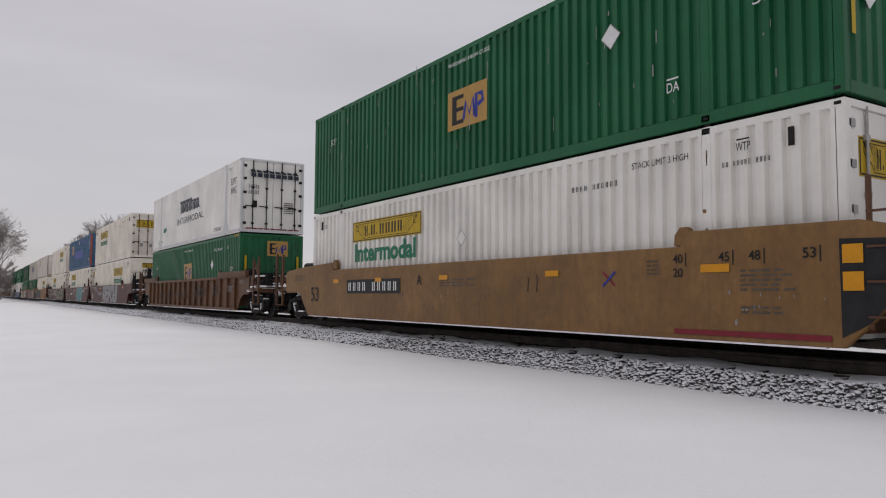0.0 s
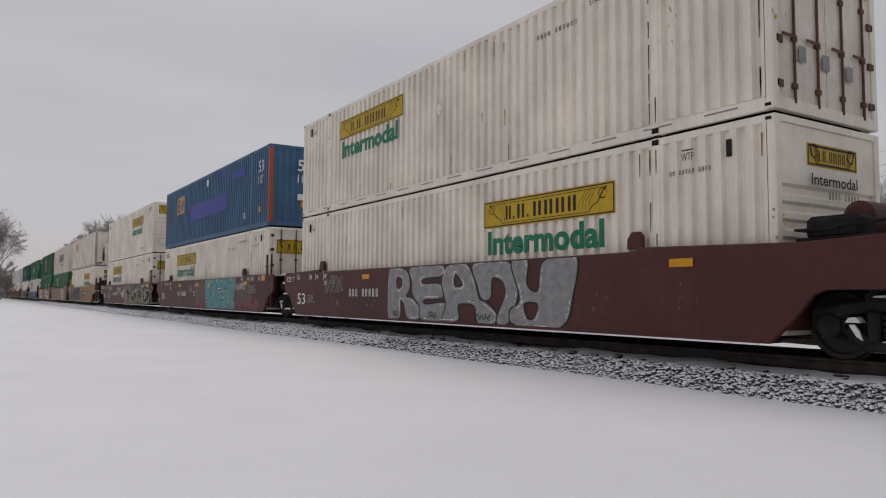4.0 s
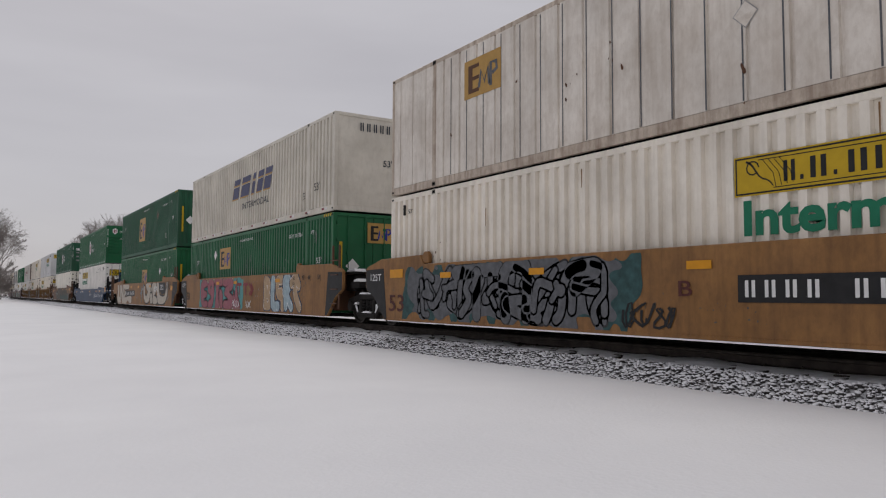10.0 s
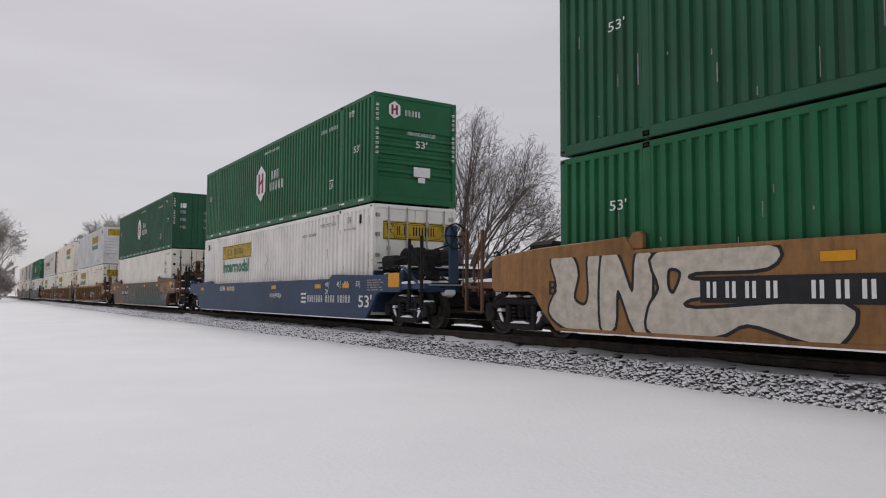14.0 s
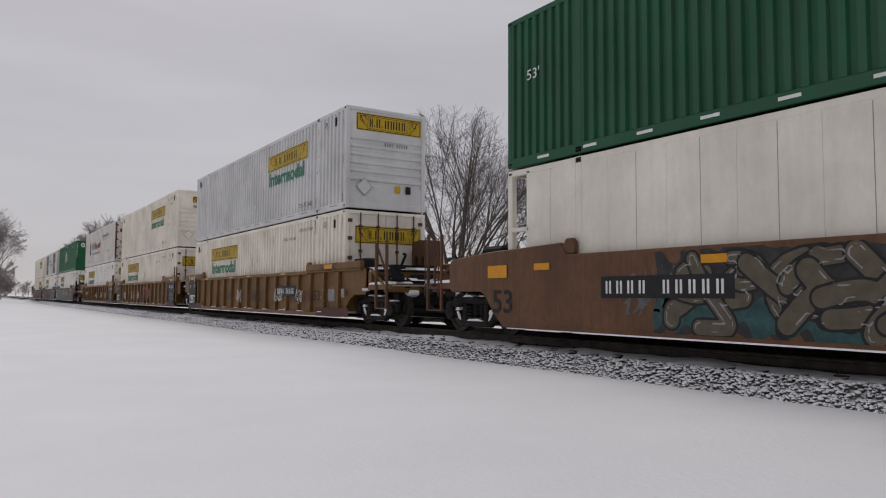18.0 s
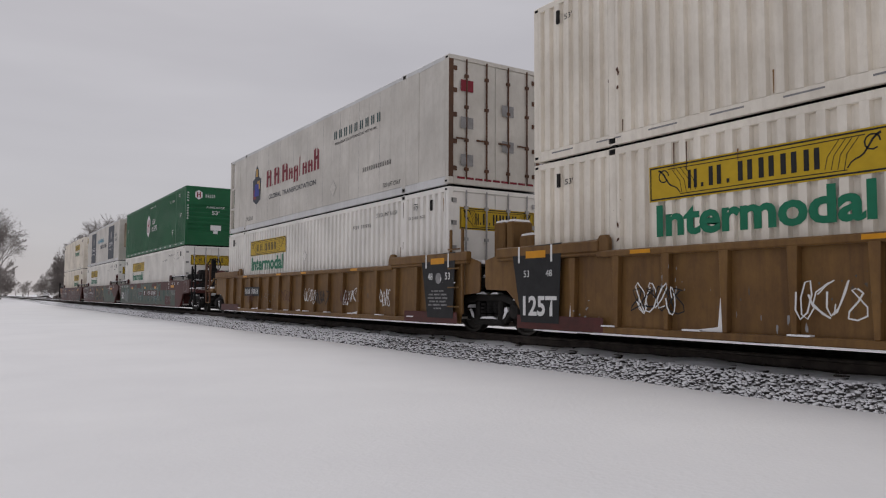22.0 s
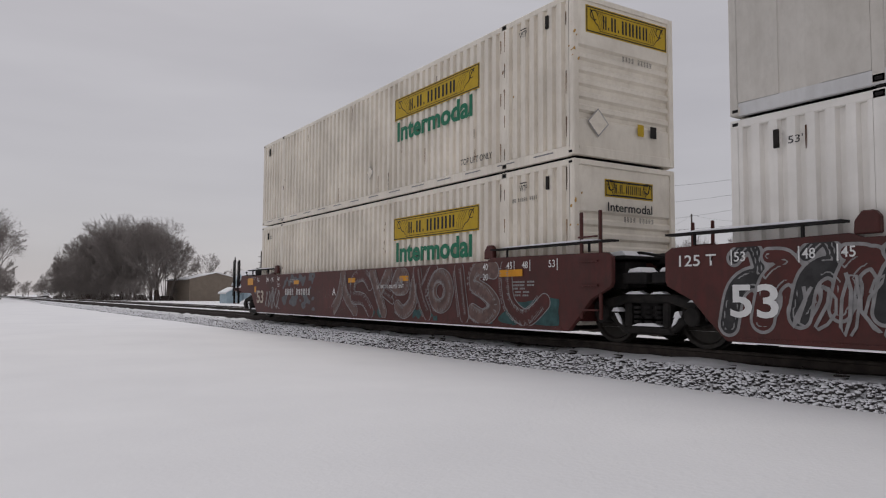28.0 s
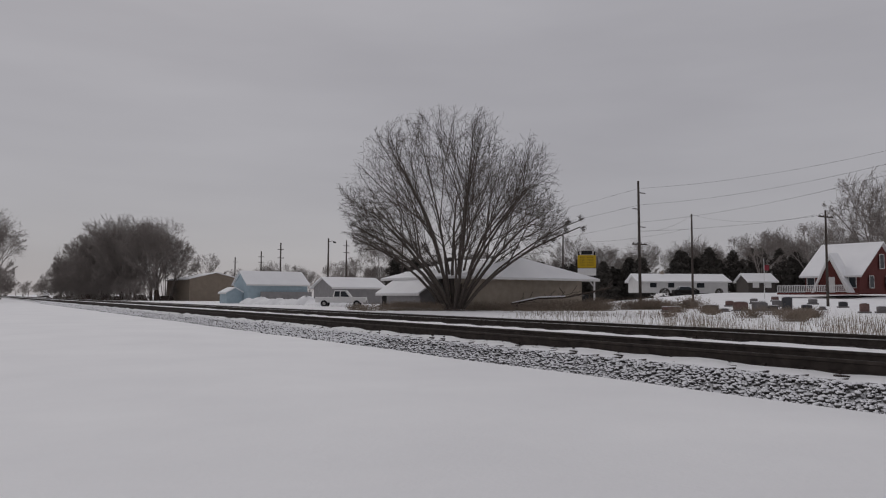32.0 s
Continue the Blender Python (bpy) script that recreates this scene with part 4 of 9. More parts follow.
def side_outline(style, near, far):
    """The (y, z) outline of a side sill. Ends: C coupler, A shared truck."""
    low = {"solid": 1.49, "ribbed": 1.50, "blue": 1.24, "plate": 1.46}[style]
    rise = {"solid": 1.70, "ribbed": 1.71, "blue": 1.36, "plate": 1.52}[style]

    def end(kind, ry):
        if style == "ribbed":
            if kind == "C":
                return [(0.0, 0.19), (-0.22, 0.42), (-0.45, 0.66), (-0.75, 0.80), (-1.38, 0.80), (-1.42, 0.86), (-1.42, 1.42), (-1.34, 1.50), (-0.1, 1.60), (ry - 0.05, rise), (ry + 0.05, low)]
            if ry < 2:
                return [(0.08, 0.19), (-0.2, 0.36), (-0.5, 0.70), (-0.75, 0.88), (-1.40, 0.90), (-1.44, 0.96), (-1.44, 1.48), (-0.6, rise - 0.06), (ry - 0.05, rise), (ry + 0.05, low)]
            return [(-0.55, 0.19), (-0.62, 0.45), (-0.66, 0.80), (-1.25, 0.84), (-1.28, 0.95), (-1.28, 1.46), (-0.6, rise - 0.06), (ry - 0.05, rise), (ry + 0.05, low)]
        if kind == "C":
            return [(0.05, 0.18), (-0.3, 0.5), (-0.55, 0.80), (-0.70, 0.86), (-1.72, 0.86), (-1.80, 0.94), (-1.80, low - 0.06), (-1.70, low + 0.04), (-0.4, rise - 0.07), (ry - 0.08, rise), (ry + 0.08, low)]
        return [(0.0, 0.18), (-0.3, 0.46), (-0.55, 0.72), (-0.98, 0.92), (-1.02, 1.0), (-1.02, low - 0.05), (-0.9, low + 0.02), (-0.2, rise - 0.03), (ry - 0.08, rise), (ry + 0.08, low)]

    a = end(near, 2.25)
    b = [(CL - y, z) for y, z in reversed(end(far, 1.75))]
    return a + b


def wheel_profile(r):
    return [(-0.065, 0.09), (0.065, 0.09), (0.065, 0.15), (0.02, 0.19), (0.02, r - 0.09), (0.055, r - 0.06), (0.06, r - 0.005), (-0.045, r), (-0.05, r + 0.026), (-0.075, r + 0.022), (-0.075, r - 0.06), (-0.035, r - 0.09), (-0.035, 0.19), (-0.065, 0.15)]


def wheelset_mesh(r):
    s = Shape()
    for sgn in (-1, 1):
        w = Shape().lathe([(sgn * (0.755 + x), q) for x, q in wheel_profile(r)], 28)
        s.add(w.v, w.f)
        for i in range(3):
            a = 2 * math.pi * i / 3
            s.box(sgn * 0.80, sgn * 0.815, 0.2 * math.cos(a) - 0.03, 0.2 * math.cos(a) + 0.03, 0.2 * math.sin(a) - 0.03, 0.2 * math.sin(a) + 0.03)
    s.tube((-1.02, 0, 0), (1.02, 0, 0), 0.075, n=10)
    me = s.mesh("wheelset")
    me.materials.append(TREAD)
    return me


SETS = {0.42: wheelset_mesh(0.42), 0.48: wheelset_mesh(0.48)}
ROLLING = []   # (wheelset, y on its truck, radius)


def frame_mesh(r, b):
    """A cast side frame: top member, sloping tension members, columns, open between."""
    s = Shape()
    s.prism([(-b - 0.27, r + 0.08), (-b - 0.22, r + 0.21), (-0.5, r + 0.33), (0.5, r + 0.33), (b + 0.22, r + 0.21), (b + 0.27, r + 0.08), (b - 0.1, r + 0.09), (0.45, r + 0.19), (-0.45, r + 0.19), (-b + 0.1, r + 0.09)], -0.075, 0.075)
    for q in (-1, 1):
        s.prism([(q * (b - 0.15), r + 0.1), (q * (b - 0.02), r + 0.02), (q * 0.52, r - 0.27), (q * 0.40, r - 0.18)], -0.07, 0.07)
        s.prism([(q * 0.46, r + 0.2), (q * 0.31, r + 0.2), (q * 0.31, r - 0.2), (q * 0.46, r - 0.2)], -0.08, 0.08)
        s.prism([(q * (b - 0.24), r + 0.12), (q * (b - 0.15), r + 0.12), (q * (b - 0.15), r - 0.06), (q * (b - 0.24), r - 0.06)], -0.07, 0.07)
        s.prism([(q * (b + 0.16), r + 0.12), (q * (b + 0.25), r + 0.12), (q * (b + 0.25), r - 0.06), (q * (b + 0.16), r - 0.06)], -0.07, 0.07)
    s.prism([(-0.54, r - 0.29), (0.54, r - 0.29), (0.46, r - 0.17), (-0.46, r - 0.17)], -0.09, 0.09)
    return s


FRAMES = {}


def truck(car, y, r):
    b = 0.89 if r < 0.45 else 0.91
    t = new("truck")
    t.parent = car
    t.empty_display_size = 0.3
    t.matrix_local = pose(0, y, 0)
    if r not in FRAMES:
        fr = frame_mesh(r, b).mesh("side_frame", 0.03)
        fr.materials.append(STEEL)
        sp = Shape()
        for dy in (-0.22, 0.0, 0.22):
            for i in range(5):
                sp.tube((0, dy, r - 0.20 + 0.075 * i), (0, dy, r - 0.155 + 0.075 * i), 0.075, n=10)
        sp = sp.mesh("spring_group")
        sp.materials.append(GRIME)
        bx = Shape().tube((-0.12, 0, 0), (0.12, 0, 0), 0.15, n=12).mesh("bearing", 0.02)
        bx.materials.append(STEEL)
        bo = Shape().box(-1.0, 1.0, -0.2, 0.2, r - 0.05, r + 0.28).mesh("bolster", 0.04)
        bo.materials.append(GRIME)
        br = Shape().tube((-0.9, 0, r - 0.16), (0.9, 0, r - 0.16), 0.05, n=8).mesh("brake_beam")
        br.materials.append(GRIME)
        sn = Shape()
        for yy, zz, w, h in ((-0.25, r + 0.332, 0.14, 0.04), (0.22, r + 0.332, 0.2, 0.05), (-0.02, r - 0.168, 0.3, 0.05), (-b - 0.05, r + 0.212, 0.15, 0.04), (b - 0.28, r + 0.05, 0.09, 0.07), (-b + 0.3, r - 0.02, 0.07, 0.10)):
            sn.prism([(yy - w, zz), (yy + w, zz), (yy + w * 0.6, zz + h * 0.8), (yy - w * 0.4, zz + h)], -0.09, 0.05)
        for q in (-1, 1):
            sn.prism([(q * 0.50, r - 0.16), (q * 0.57, r - 0.12), (q * 0.66, r + 0.02), (q * 0.60, r + 0.03), (q * 0.54, r - 0.05)], -0.085, -0.06)
        sn = sn.mesh("snow_crust")
        sn.materials.append(SNOW)
        # added dark blocks stand in for the underframe's shade; the pipes are brake rigging
        rg = Shape().box(-0.62, 0.62, -0.78, -0.3, r - 0.2, r + 0.2).box(-0.62, 0.62, 0.3, 0.78, r - 0.2, r + 0.2).box(-0.5, 0.5, -0.3, 0.3, r - 0.24, r - 0.06)
        rg = rg.pipe([(-0.86, -1.2, r - 0.1), (-0.86, 1.2, r - 0.1)], 0.03).pipe([(-0.7, -1.3, r + 0.22), (-0.7, 1.3, r + 0.28)], 0.035).mesh("rigging_shade_fill", 0.03)
        rg.materials.append(GRIME)
        FRAMES[r] = (fr, sp, bx, bo, br, sn, rg)
    fr, sp, bx, bo, br, sn, rg = FRAMES[r]
    for sgn in (-1, 1):
        part("side_frame", fr, None, t, m=pose(sgn * 1.0, 0, 0))
        part("spring_group", sp, None, t, m=pose(sgn * 1.0, 0, 0))
        part("snow_crust", sn, None, t, m=pose(sgn * 1.0, 0, 0))
        for q in (-b, b):
            part("bearing", bx, None, t, m=pose(sgn * 1.02, q, r))
    part("bolster", bo, None, t)
    part("rigging_shade_fill", rg, None, t)
    for q in (-0.42, 0.42):
        part("brake_beam", br, None, t, m=pose(0, q, 0))
    for q in (-b, b):
        w = part("wheelset", SETS[r], None, t, m=pose(0, q, r))
        ROLLING.append((w, q, r))


def coupler_end(car, body, at, out, brake=False, low=False, tower=False, poles=(2.15, 2.70)):
    """The open platform past a car's end. out: -1 leads, +1 trails."""
    def Y(a):
        return at + out * a

    def bx(name, x0, x1, a0, a1, z0, z1, mat, bevel=0.015, label=""):
        return part(name, Shape().box(x0, x1, min(Y(a0), Y(a1)), max(Y(a0), Y(a1)), z0, z1), mat, car, label, bevel=bevel)

    post = GRIME if body in (MAROON, NAVY) else RUSTY
    body = RUSTY if body in (ORANGE, RUSTORANGE, TAN) else body
    bx("center_sill", -0.32, 0.32, 0.05, 3.05, 0.82, 1.12, GRIME)
    bx("draft_gear", -0.75, 0.75, 0.25, 2.5, 0.52, 1.1, GRIME, 0.06)
    bx("brake_cylinder", -1.2, -0.8, 0.3, 1.0, 1.48, 1.78, GRIME, 0.06)
    bx("end_sill", -1.38, 1.38, 2.45, 2.62, 0.86, 1.06, body)
    bx("bulkhead", -1.30, 1.30, 0.06, 0.14, 0.35, 1.42, body)
    bx("platform_deck", -1.1, 1.1, 0.2, 1.75, 1.40, 1.46, GRIME)
    bx("cross_bearer", -1.35, 1.35, 1.55, 1.72, 0.95, 1.40, body)
    for sgn in (-1, 1):
        bx("side_beam", sgn * 1.44, sgn * 1.34, 1.70, 2.85, 0.92, 1.05, body)
        for a, top in zip(poles, (2.10, 2.14)):
            t = top if sgn < 0 else top - 0.55
            bx("grab_post", sgn * 1.43 - 0.035, sgn * 1.43 + 0.035, a - 0.035, a + 0.035, 0.45, t, post)
            part("grab_iron", Shape().pipe([(sgn * 1.46, Y(a + 0.09), 0.75), (sgn * 1.46, Y(a + 0.09), t - 0.08), (sgn * 1.43, Y(a), t - 0.06)], 0.013), post, car)
        part("post_brace", Shape().pipe([(sgn * 1.40, Y(poles[0] + 0.03), 1.95), (sgn * 1.36, Y(poles[1] - 0.16), 1.35), (sgn * 1.36, Y(poles[1] - 0.16), 0.95)], 0.032), post, car)
        part("stirrup", Shape().pipe([(sgn * 1.44, Y(poles[0] - 0.02), 0.9), (sgn * 1.44, Y(poles[0]), 0.46), (sgn * 1.44, Y(poles[1]), 0.46), (sgn * 1.44, Y(poles[1]), 0.9)], 0.016), body, car)
        part("brace", Shape().pipe([(sgn * 1.38, Y(1.75), 1.46), (sgn * 1.38, Y(2.5), 1.05)], 0.035), body, car)
        part("air_hose", Shape().pipe([(sgn * 0.3, Y(2.7), 0.85), (sgn * 0.34, Y(2.95), 0.55), (sgn * 0.28, Y(3.3), 0.38), (sgn * 0.1, Y(3.6), 0.42)], 0.025), INK, car)
    part("coupler", Shape().box(-0.09, 0.09, min(Y(3.0), Y(3.45)), max(Y(3.0), Y(3.45)), 0.82, 0.98).box(-0.16, 0.16, min(Y(3.35), Y(3.66)), max(Y(3.35), Y(3.66)), 0.74, 1.04), STEEL, car, bevel=0.03)
    part("uncoupling_lever", Shape().pipe([(-1.35, Y(2.7), 0.95), (-1.30, Y(2.72), 1.02), (-0.3, Y(2.95), 1.02), (0.0, Y(3.3), 1.08)], 0.014), ZINC, car)
    for z, a0, a1 in ((1.16, 1.9, 2.4), (1.08, 2.5, 2.6)):
        part("grating", Shape().box(-1.1, 1.1, min(Y(a0), Y(a1)), max(Y(a0), Y(a1)), z - 0.03, z), GRIME, car)
    for i, (x0, x1, a0, a1, z) in enumerate(((-1.05, -0.2, 0.35, 1.2, 1.46), (0.1, 1.0, 0.6, 1.6, 1.46), (-1.05, 0.3, 1.95, 2.35, 1.16), (-1.4, -0.6, 2.47, 2.6, 1.06), (-1.44, -1.35, 1.75, 2.4, 1.05))):
        yy0, yy1 = min(Y(a0), Y(a1)), max(Y(a0), Y(a1))
        part("snow_patch", Shape().prism([(yy0, z), (yy1, z), (yy1 - 0.05, z + 0.05), (yy0 + 0.12, z + 0.07)], x0, x1), SNOW, car, bevel=0.01)
    for k, (x0, x1, a0, a1, z0, z1) in enumerate(((-0.95, -0.55, 0.35, 0.95, 1.0, 1.38), (0.35, 0.9, 0.5, 1.3, 1.05, 1.38), (-0.3, 0.25, 1.85, 2.3, 1.12, 1.34), (-1.1, -0.85, 1.8, 2.2, 0.98, 1.3), (0.5, 1.1, 1.9, 2.4, 0.98, 1.2))):
        bx("brake_gear", x0, x1, a0, a1, z0, z1, GRIME, 0.03)
    part("truss_rod", Shape().pipe([(-1.2, Y(0.2), 1.48), (-1.2, Y(1.2), 1.5), (-1.15, Y(2.4), 1.1)], 0.03).pipe([(1.1, Y(0.2), 1.48), (1.1, Y(2.4), 1.1)], 0.03).pipe([(-1.3, Y(1.1), 0.75), (-0.4, Y(1.9), 0.7), (0.6, Y(2.3), 0.72)], 0.025), GRIME, car)
    part("walk_grating", Shape().box(-1.25, 1.25, min(Y(0.2), Y(0.75)), max(Y(0.2), Y(0.75)), 1.60, 1.63), GRIME, car)
    part("snow_crust", Shape().prism([(min(Y(2.6), Y(3.2)), 1.1), (max(Y(2.6), Y(3.2)), 1.0), (max(Y(2.7), Y(3.1)), 1.16), (min(Y(2.7), Y(3.1)), 1.2)], -0.34, -0.12).prism([(min(Y(2.3), Y(2.65)), 0.80), (max(Y(2.3), Y(2.65)), 0.66), (max(Y(2.3), Y(2.65)), 0.9), (min(Y(2.3), Y(2.65)), 0.92)], -0.75, -0.45), SNOW, car, bevel=0.03)
    part("brake_pipe", Shape().pipe([(-0.7, Y(0.3), 1.3), (-0.75, Y(1.2), 1.25), (-0.6, Y(2.3), 1.2), (-0.34, Y(2.8), 0.9)], 0.025), GRIME, car)
    rc = random.Random(int(at * 10) + out + 5)
    lines, scraps = Shape(), Shape()
    for i in range(14):
        x, a, z = rc.uniform(-1.3, -0.5), rc.uniform(0.3, 2.4), rc.uniform(0.6, 1.6)
        x2, a2, z2 = x + rc.uniform(-0.2, 0.3), min(2.7, a + rc.uniform(0.2, 1.1)), z + rc.uniform(-0.35, 0.3)
        lines.pipe([(x, Y(a), z), (x, Y((a + a2) / 2), z2), (x2, Y(a2), z2)], rc.uniform(0.015, 0.045))
        if i % 3 == 0:
            lines.box(x - 0.1, x + 0.12, min(Y(a), Y(a + 0.25)), max(Y(a), Y(a + 0.25)), z - 0.1, z + 0.12)
    for i in range(9):
        x, a, z = rc.uniform(-1.35, -0.6), rc.uniform(0.4, 2.6), rc.uniform(0.7, 1.6)
        k = rc.uniform(0.03, 0.09)
        scraps.tube((x - k, Y(a), z), (x + k, Y(a + 0.1), z + 0.03), k * 0.5, k * 0.25, n=5)
    part("air_line", lines, GRIME, car)
    part("snow_crust", scraps, SNOW, car)
    if brake:
        w = Shape()
        cz, cy = 2.15, Y(2.75)
        ring = [(-0.55, cy + 0.0, cz)] + []
        circ = [(-0.62 + 0.29 * math.cos(a), cy + out * 0.12, cz + 0.29 * math.sin(a)) for a in np.linspace(0, 2 * math.pi, 17)]
        w.pipe(circ, 0.02)
        for i in range(6):
            a = math.pi / 3 * i
            w.pipe([(-0.62, cy + out * 0.10, cz), (-0.62 + 0.29 * math.cos(a), cy + out * 0.12, cz + 0.29 * math.sin(a))], 0.014)
        part("brake_wheel", w, GRIME, car)
        part("brake_stand", Shape().box(-0.75, -0.5, min(cy, cy + out * 0.08), max(cy, cy + out * 0.08), 1.05, 2.0).prism([(cy - out * 0.28, 1.85), (cy + out * 0.05, 1.85), (cy + out * 0.05, 2.42), (cy - out * 0.12, 2.36)], -0.72, -0.52), body if body is not MAROON else GRIME, car, bevel=0.02)
        part("air_reservoir", Shape().tube((-0.75, Y(0.75), 1.78), (0.55, Y(0.75), 1.78), 0.2, n=16).tube((-0.83, Y(0.75), 1.78), (-0.75, Y(0.75), 1.78), 0.12, 0.2, n=16), body if body is not NAVY else GRIME, car, smooth=False)
        part("brake_valve", Shape().box(-0.95, -0.7, min(Y(1.3), Y(1.7)), max(Y(1.3), Y(1.7)), 1.5, 1.95).box(-0.9, -0.4, min(Y(1.75), Y(2.0)), max(Y(1.75), Y(2.0)), 1.48, 1.75), GRIME, car, bevel=0.03)
        part("brake_rod", Shape().pipe([(-0.62, Y(2.7), 1.6), (-0.6, Y(1.5), 1.55), (-0.5, Y(0.4), 1.5)], 0.03).pipe([(-1.2, Y(0.6), 1.62), (-1.15, Y(2.2), 1.75), (-0.7, Y(2.7), 1.95)], 0.02), GRIME, car)
    if tower:
        part("equipment_box", Shape().prism([(Y(0.28), 1.62), (Y(0.40), 1.62), (Y(0.44), 1.86), (Y(0.52), 1.92), (Y(0.60), 1.86), (Y(0.64), 1.62), (Y(0.74), 1.62), (Y(0.78), 1.86), (Y(0.86), 1.92), (Y(0.94), 1.86), (Y(0.97), 1.62), (Y(1.06), 1.62), (Y(1.06), 2.34), (Y(0.28), 2.34)], 0.7, 1.2), RUSTY, car, "rusty equipment housing")


def joint_end(car, body, at, out, ladder=True):
    """The end of a unit over a shared truck."""
    def Y(a):
        return at + out * a

    def bx(name, x0, x1, a0, a1, z0, z1, mat, bevel=0.015):
        return part(name, Shape().box(x0, x1, min(Y(a0), Y(a1)), max(Y(a0), Y(a1)), z0, z1), mat, car, bevel=bevel)
    body = RUSTY if body in (ORANGE, RUSTORANGE, TAN) else body
    bx("center_sill", -0.32, 0.32, 0.05, 1.6, 0.95, 1.25, GRIME)
    bx("bulkhead", -1.30, 1.30, 0.06, 0.14, 0.35, 1.42, body)
    bx("platform_deck", -1.15, 1.15, 0.2, 1.0, 1.38, 1.44, GRIME)
    bx("joint_casting", -0.45, 0.45, 1.3, 1.72, 0.9, 1.32, STEEL, 0.04)
    for sgn in (-1, 1):
        if ladder:
            for a in (0.30, 0.74):
                bx("grab_post", sgn * 1.42 - 0.03, sgn * 1.42 + 0.03, a - 0.03, a + 0.03, 0.4, 2.18, body)
            for z in (0.55, 0.95, 1.35, 1.75):
                bx("ladder_rung", sgn * 1.49 - 0.014, sgn * 1.49 + 0.014, 0.30, 0.74, z - 0.014, z + 0.014, body, 0.0)
        bx("side_bearing", sgn * 1.2, sgn * 0.75, 1.0, 1.5, 0.98, 1.15, GRIME)
    for x0, x1, a0, a1, z0, z1 in ((-1.0, -0.5, 0.3, 0.9, 0.9, 1.36), (0.4, 1.1, 0.3, 1.0, 0.9, 1.36), (-0.3, 0.3, 0.8, 1.3, 1.3, 1.5)):
        bx("brake_gear", x0, x1, a0, a1, z0, z1, GRIME, 0.03)
    part("brake_pipe", Shape().pipe([(-0.6, Y(0.2), 1.5), (-0.65, Y(0.9), 1.5), (-0.5, Y(1.7), 1.35)], 0.025), GRIME, car)
    for x0, x1, a0, a1, z in ((-1.0, -0.25, 0.3, 0.9, 1.44), (0.1, 0.9, 0.4, 0.95, 1.44), (-0.4, 0.2, 1.32, 1.6, 1.32), (-1.15, -0.8, 1.05, 1.4, 1.15)):
        yy0, yy1 = min(Y(a0), Y(a1)), max(Y(a0), Y(a1))
        part("snow_patch", Shape().prism([(yy0, z), (yy1, z), (yy1 - 0.05, z + 0.06), (yy0 + 0.1, z + 0.09)], x0, x1), SNOW, car, bevel=0.01)


def well_car(label, style, body, near, far, group, brake=False, tower=False, lead_truck=True, rear_brake=False, rear_tower=False):
    car = thing("well_car", label, "railroad car", group)
    outline = side_outline(style, near, far)
    inner = SW - (0.11 if style == "ribbed" else 0.09)
    for sgn in (-1, 1):
        if style == "ribbed":
            part("side_sheet", Shape().prism(outline, sgn * (SW - 0.10), sgn * (SW - 0.13)), body, car)
            lo, hi = 2.25, CL - 1.75
            part("top_chord", Shape().box(sgn * (SW + 0.01), sgn * (SW - 0.13), lo, hi, 1.40, 1.51), body, car, bevel=0.02)
            for y0, y1 in ((-1.3 if near == "C" else -0.95, 2.3), (CL - 1.8, CL + (1.3 if far == "C" else 0.95))):
                part("end_chord", Shape().box(sgn * (SW + 0.01), sgn * (SW - 0.13), y0, y1, 1.50, 1.69).box(sgn * (SW + 0.004), sgn * (SW - 0.13), y0, y1, 1.44, 1.50), body, car, bevel=0.02)
            part("bottom_chord", Shape().box(sgn * SW, sgn * (SW - 0.13), 0.0, CL, 0.185, 0.29), body, car, bevel=0.015)
            y = 0.12
            while y < CL - 0.05:
                part("rib", Shape().prism([(y - 0.035, 0.29), (y + 0.035, 0.29), (y + 0.075, 1.42), (y - 0.075, 1.42)], sgn * SW, sgn * (SW - 0.10)), body, car, bevel=0.008)
                y += 0.99
        else:
            part("side_sill", Shape().prism(outline, sgn * SW, sgn * inner), body, car, bevel=0.012)
            part("sill_flange", Shape().box(sgn * (SW + 0.012), sgn * SW, 0.15, CL - 0.15, 0.185, 0.235), body, car)
        part("sill_snow", Shape().box(sgn * (SW + 0.02), sgn * (SW - 0.02), 0.2, CL - 0.2, 0.165, 0.181), SNOW, car)
    for i in range(5):
        y = 0.9 + i * (CL - 1.8) / 4
        part("floor_beam", Shape().box(-inner + 0.01, inner - 0.01, y - 0.2, y + 0.2, 0.17, 0.27), GRIME, car)
    for sgn in (-1, 1):
        part("floor_ledge", Shape().box(sgn * inner, sgn * (inner - 0.25), 0.1, CL - 0.1, 0.18, 0.27), GRIME, car)
        for y in (2.32, CL - 1.85):
            g = Shape().prism([(y - 0.16, 1.5), (y + 0.14, 1.5), (y + 0.13, 1.66), (y + 0.04, 1.77), (y - 0.10, 1.77), (y - 0.16, 1.7)], sgn * (SW - 0.02), sgn * (SW - 0.12))
            if style != "blue":
                part("container_guide", g, body, car, bevel=0.015)
    if near == "C":
        coupler_end(car, body, 0.0, -1, brake, tower=tower)
        truck(car, -1.42, 0.42)
    else:
        joint_end(car, body, 0.0, -1)
        if lead_truck:
            truck(car, -1.73, 0.48)
    if far == "C":
        coupler_end(car, body, CL, 1, rear_brake, tower=rear_tower)
        truck(car, CL + 1.42, 0.42)
    else:
        joint_end(car, body, CL, 1, ladder=False)
        truck(car, CL + 1.73, 0.48)
    return car


def car_mark(car, name, shape, mat, y, z, lift=0.005, label=""):
    return part(name, shape, mat, car, label, on_side(y, z, -SW, lift), fix=False)


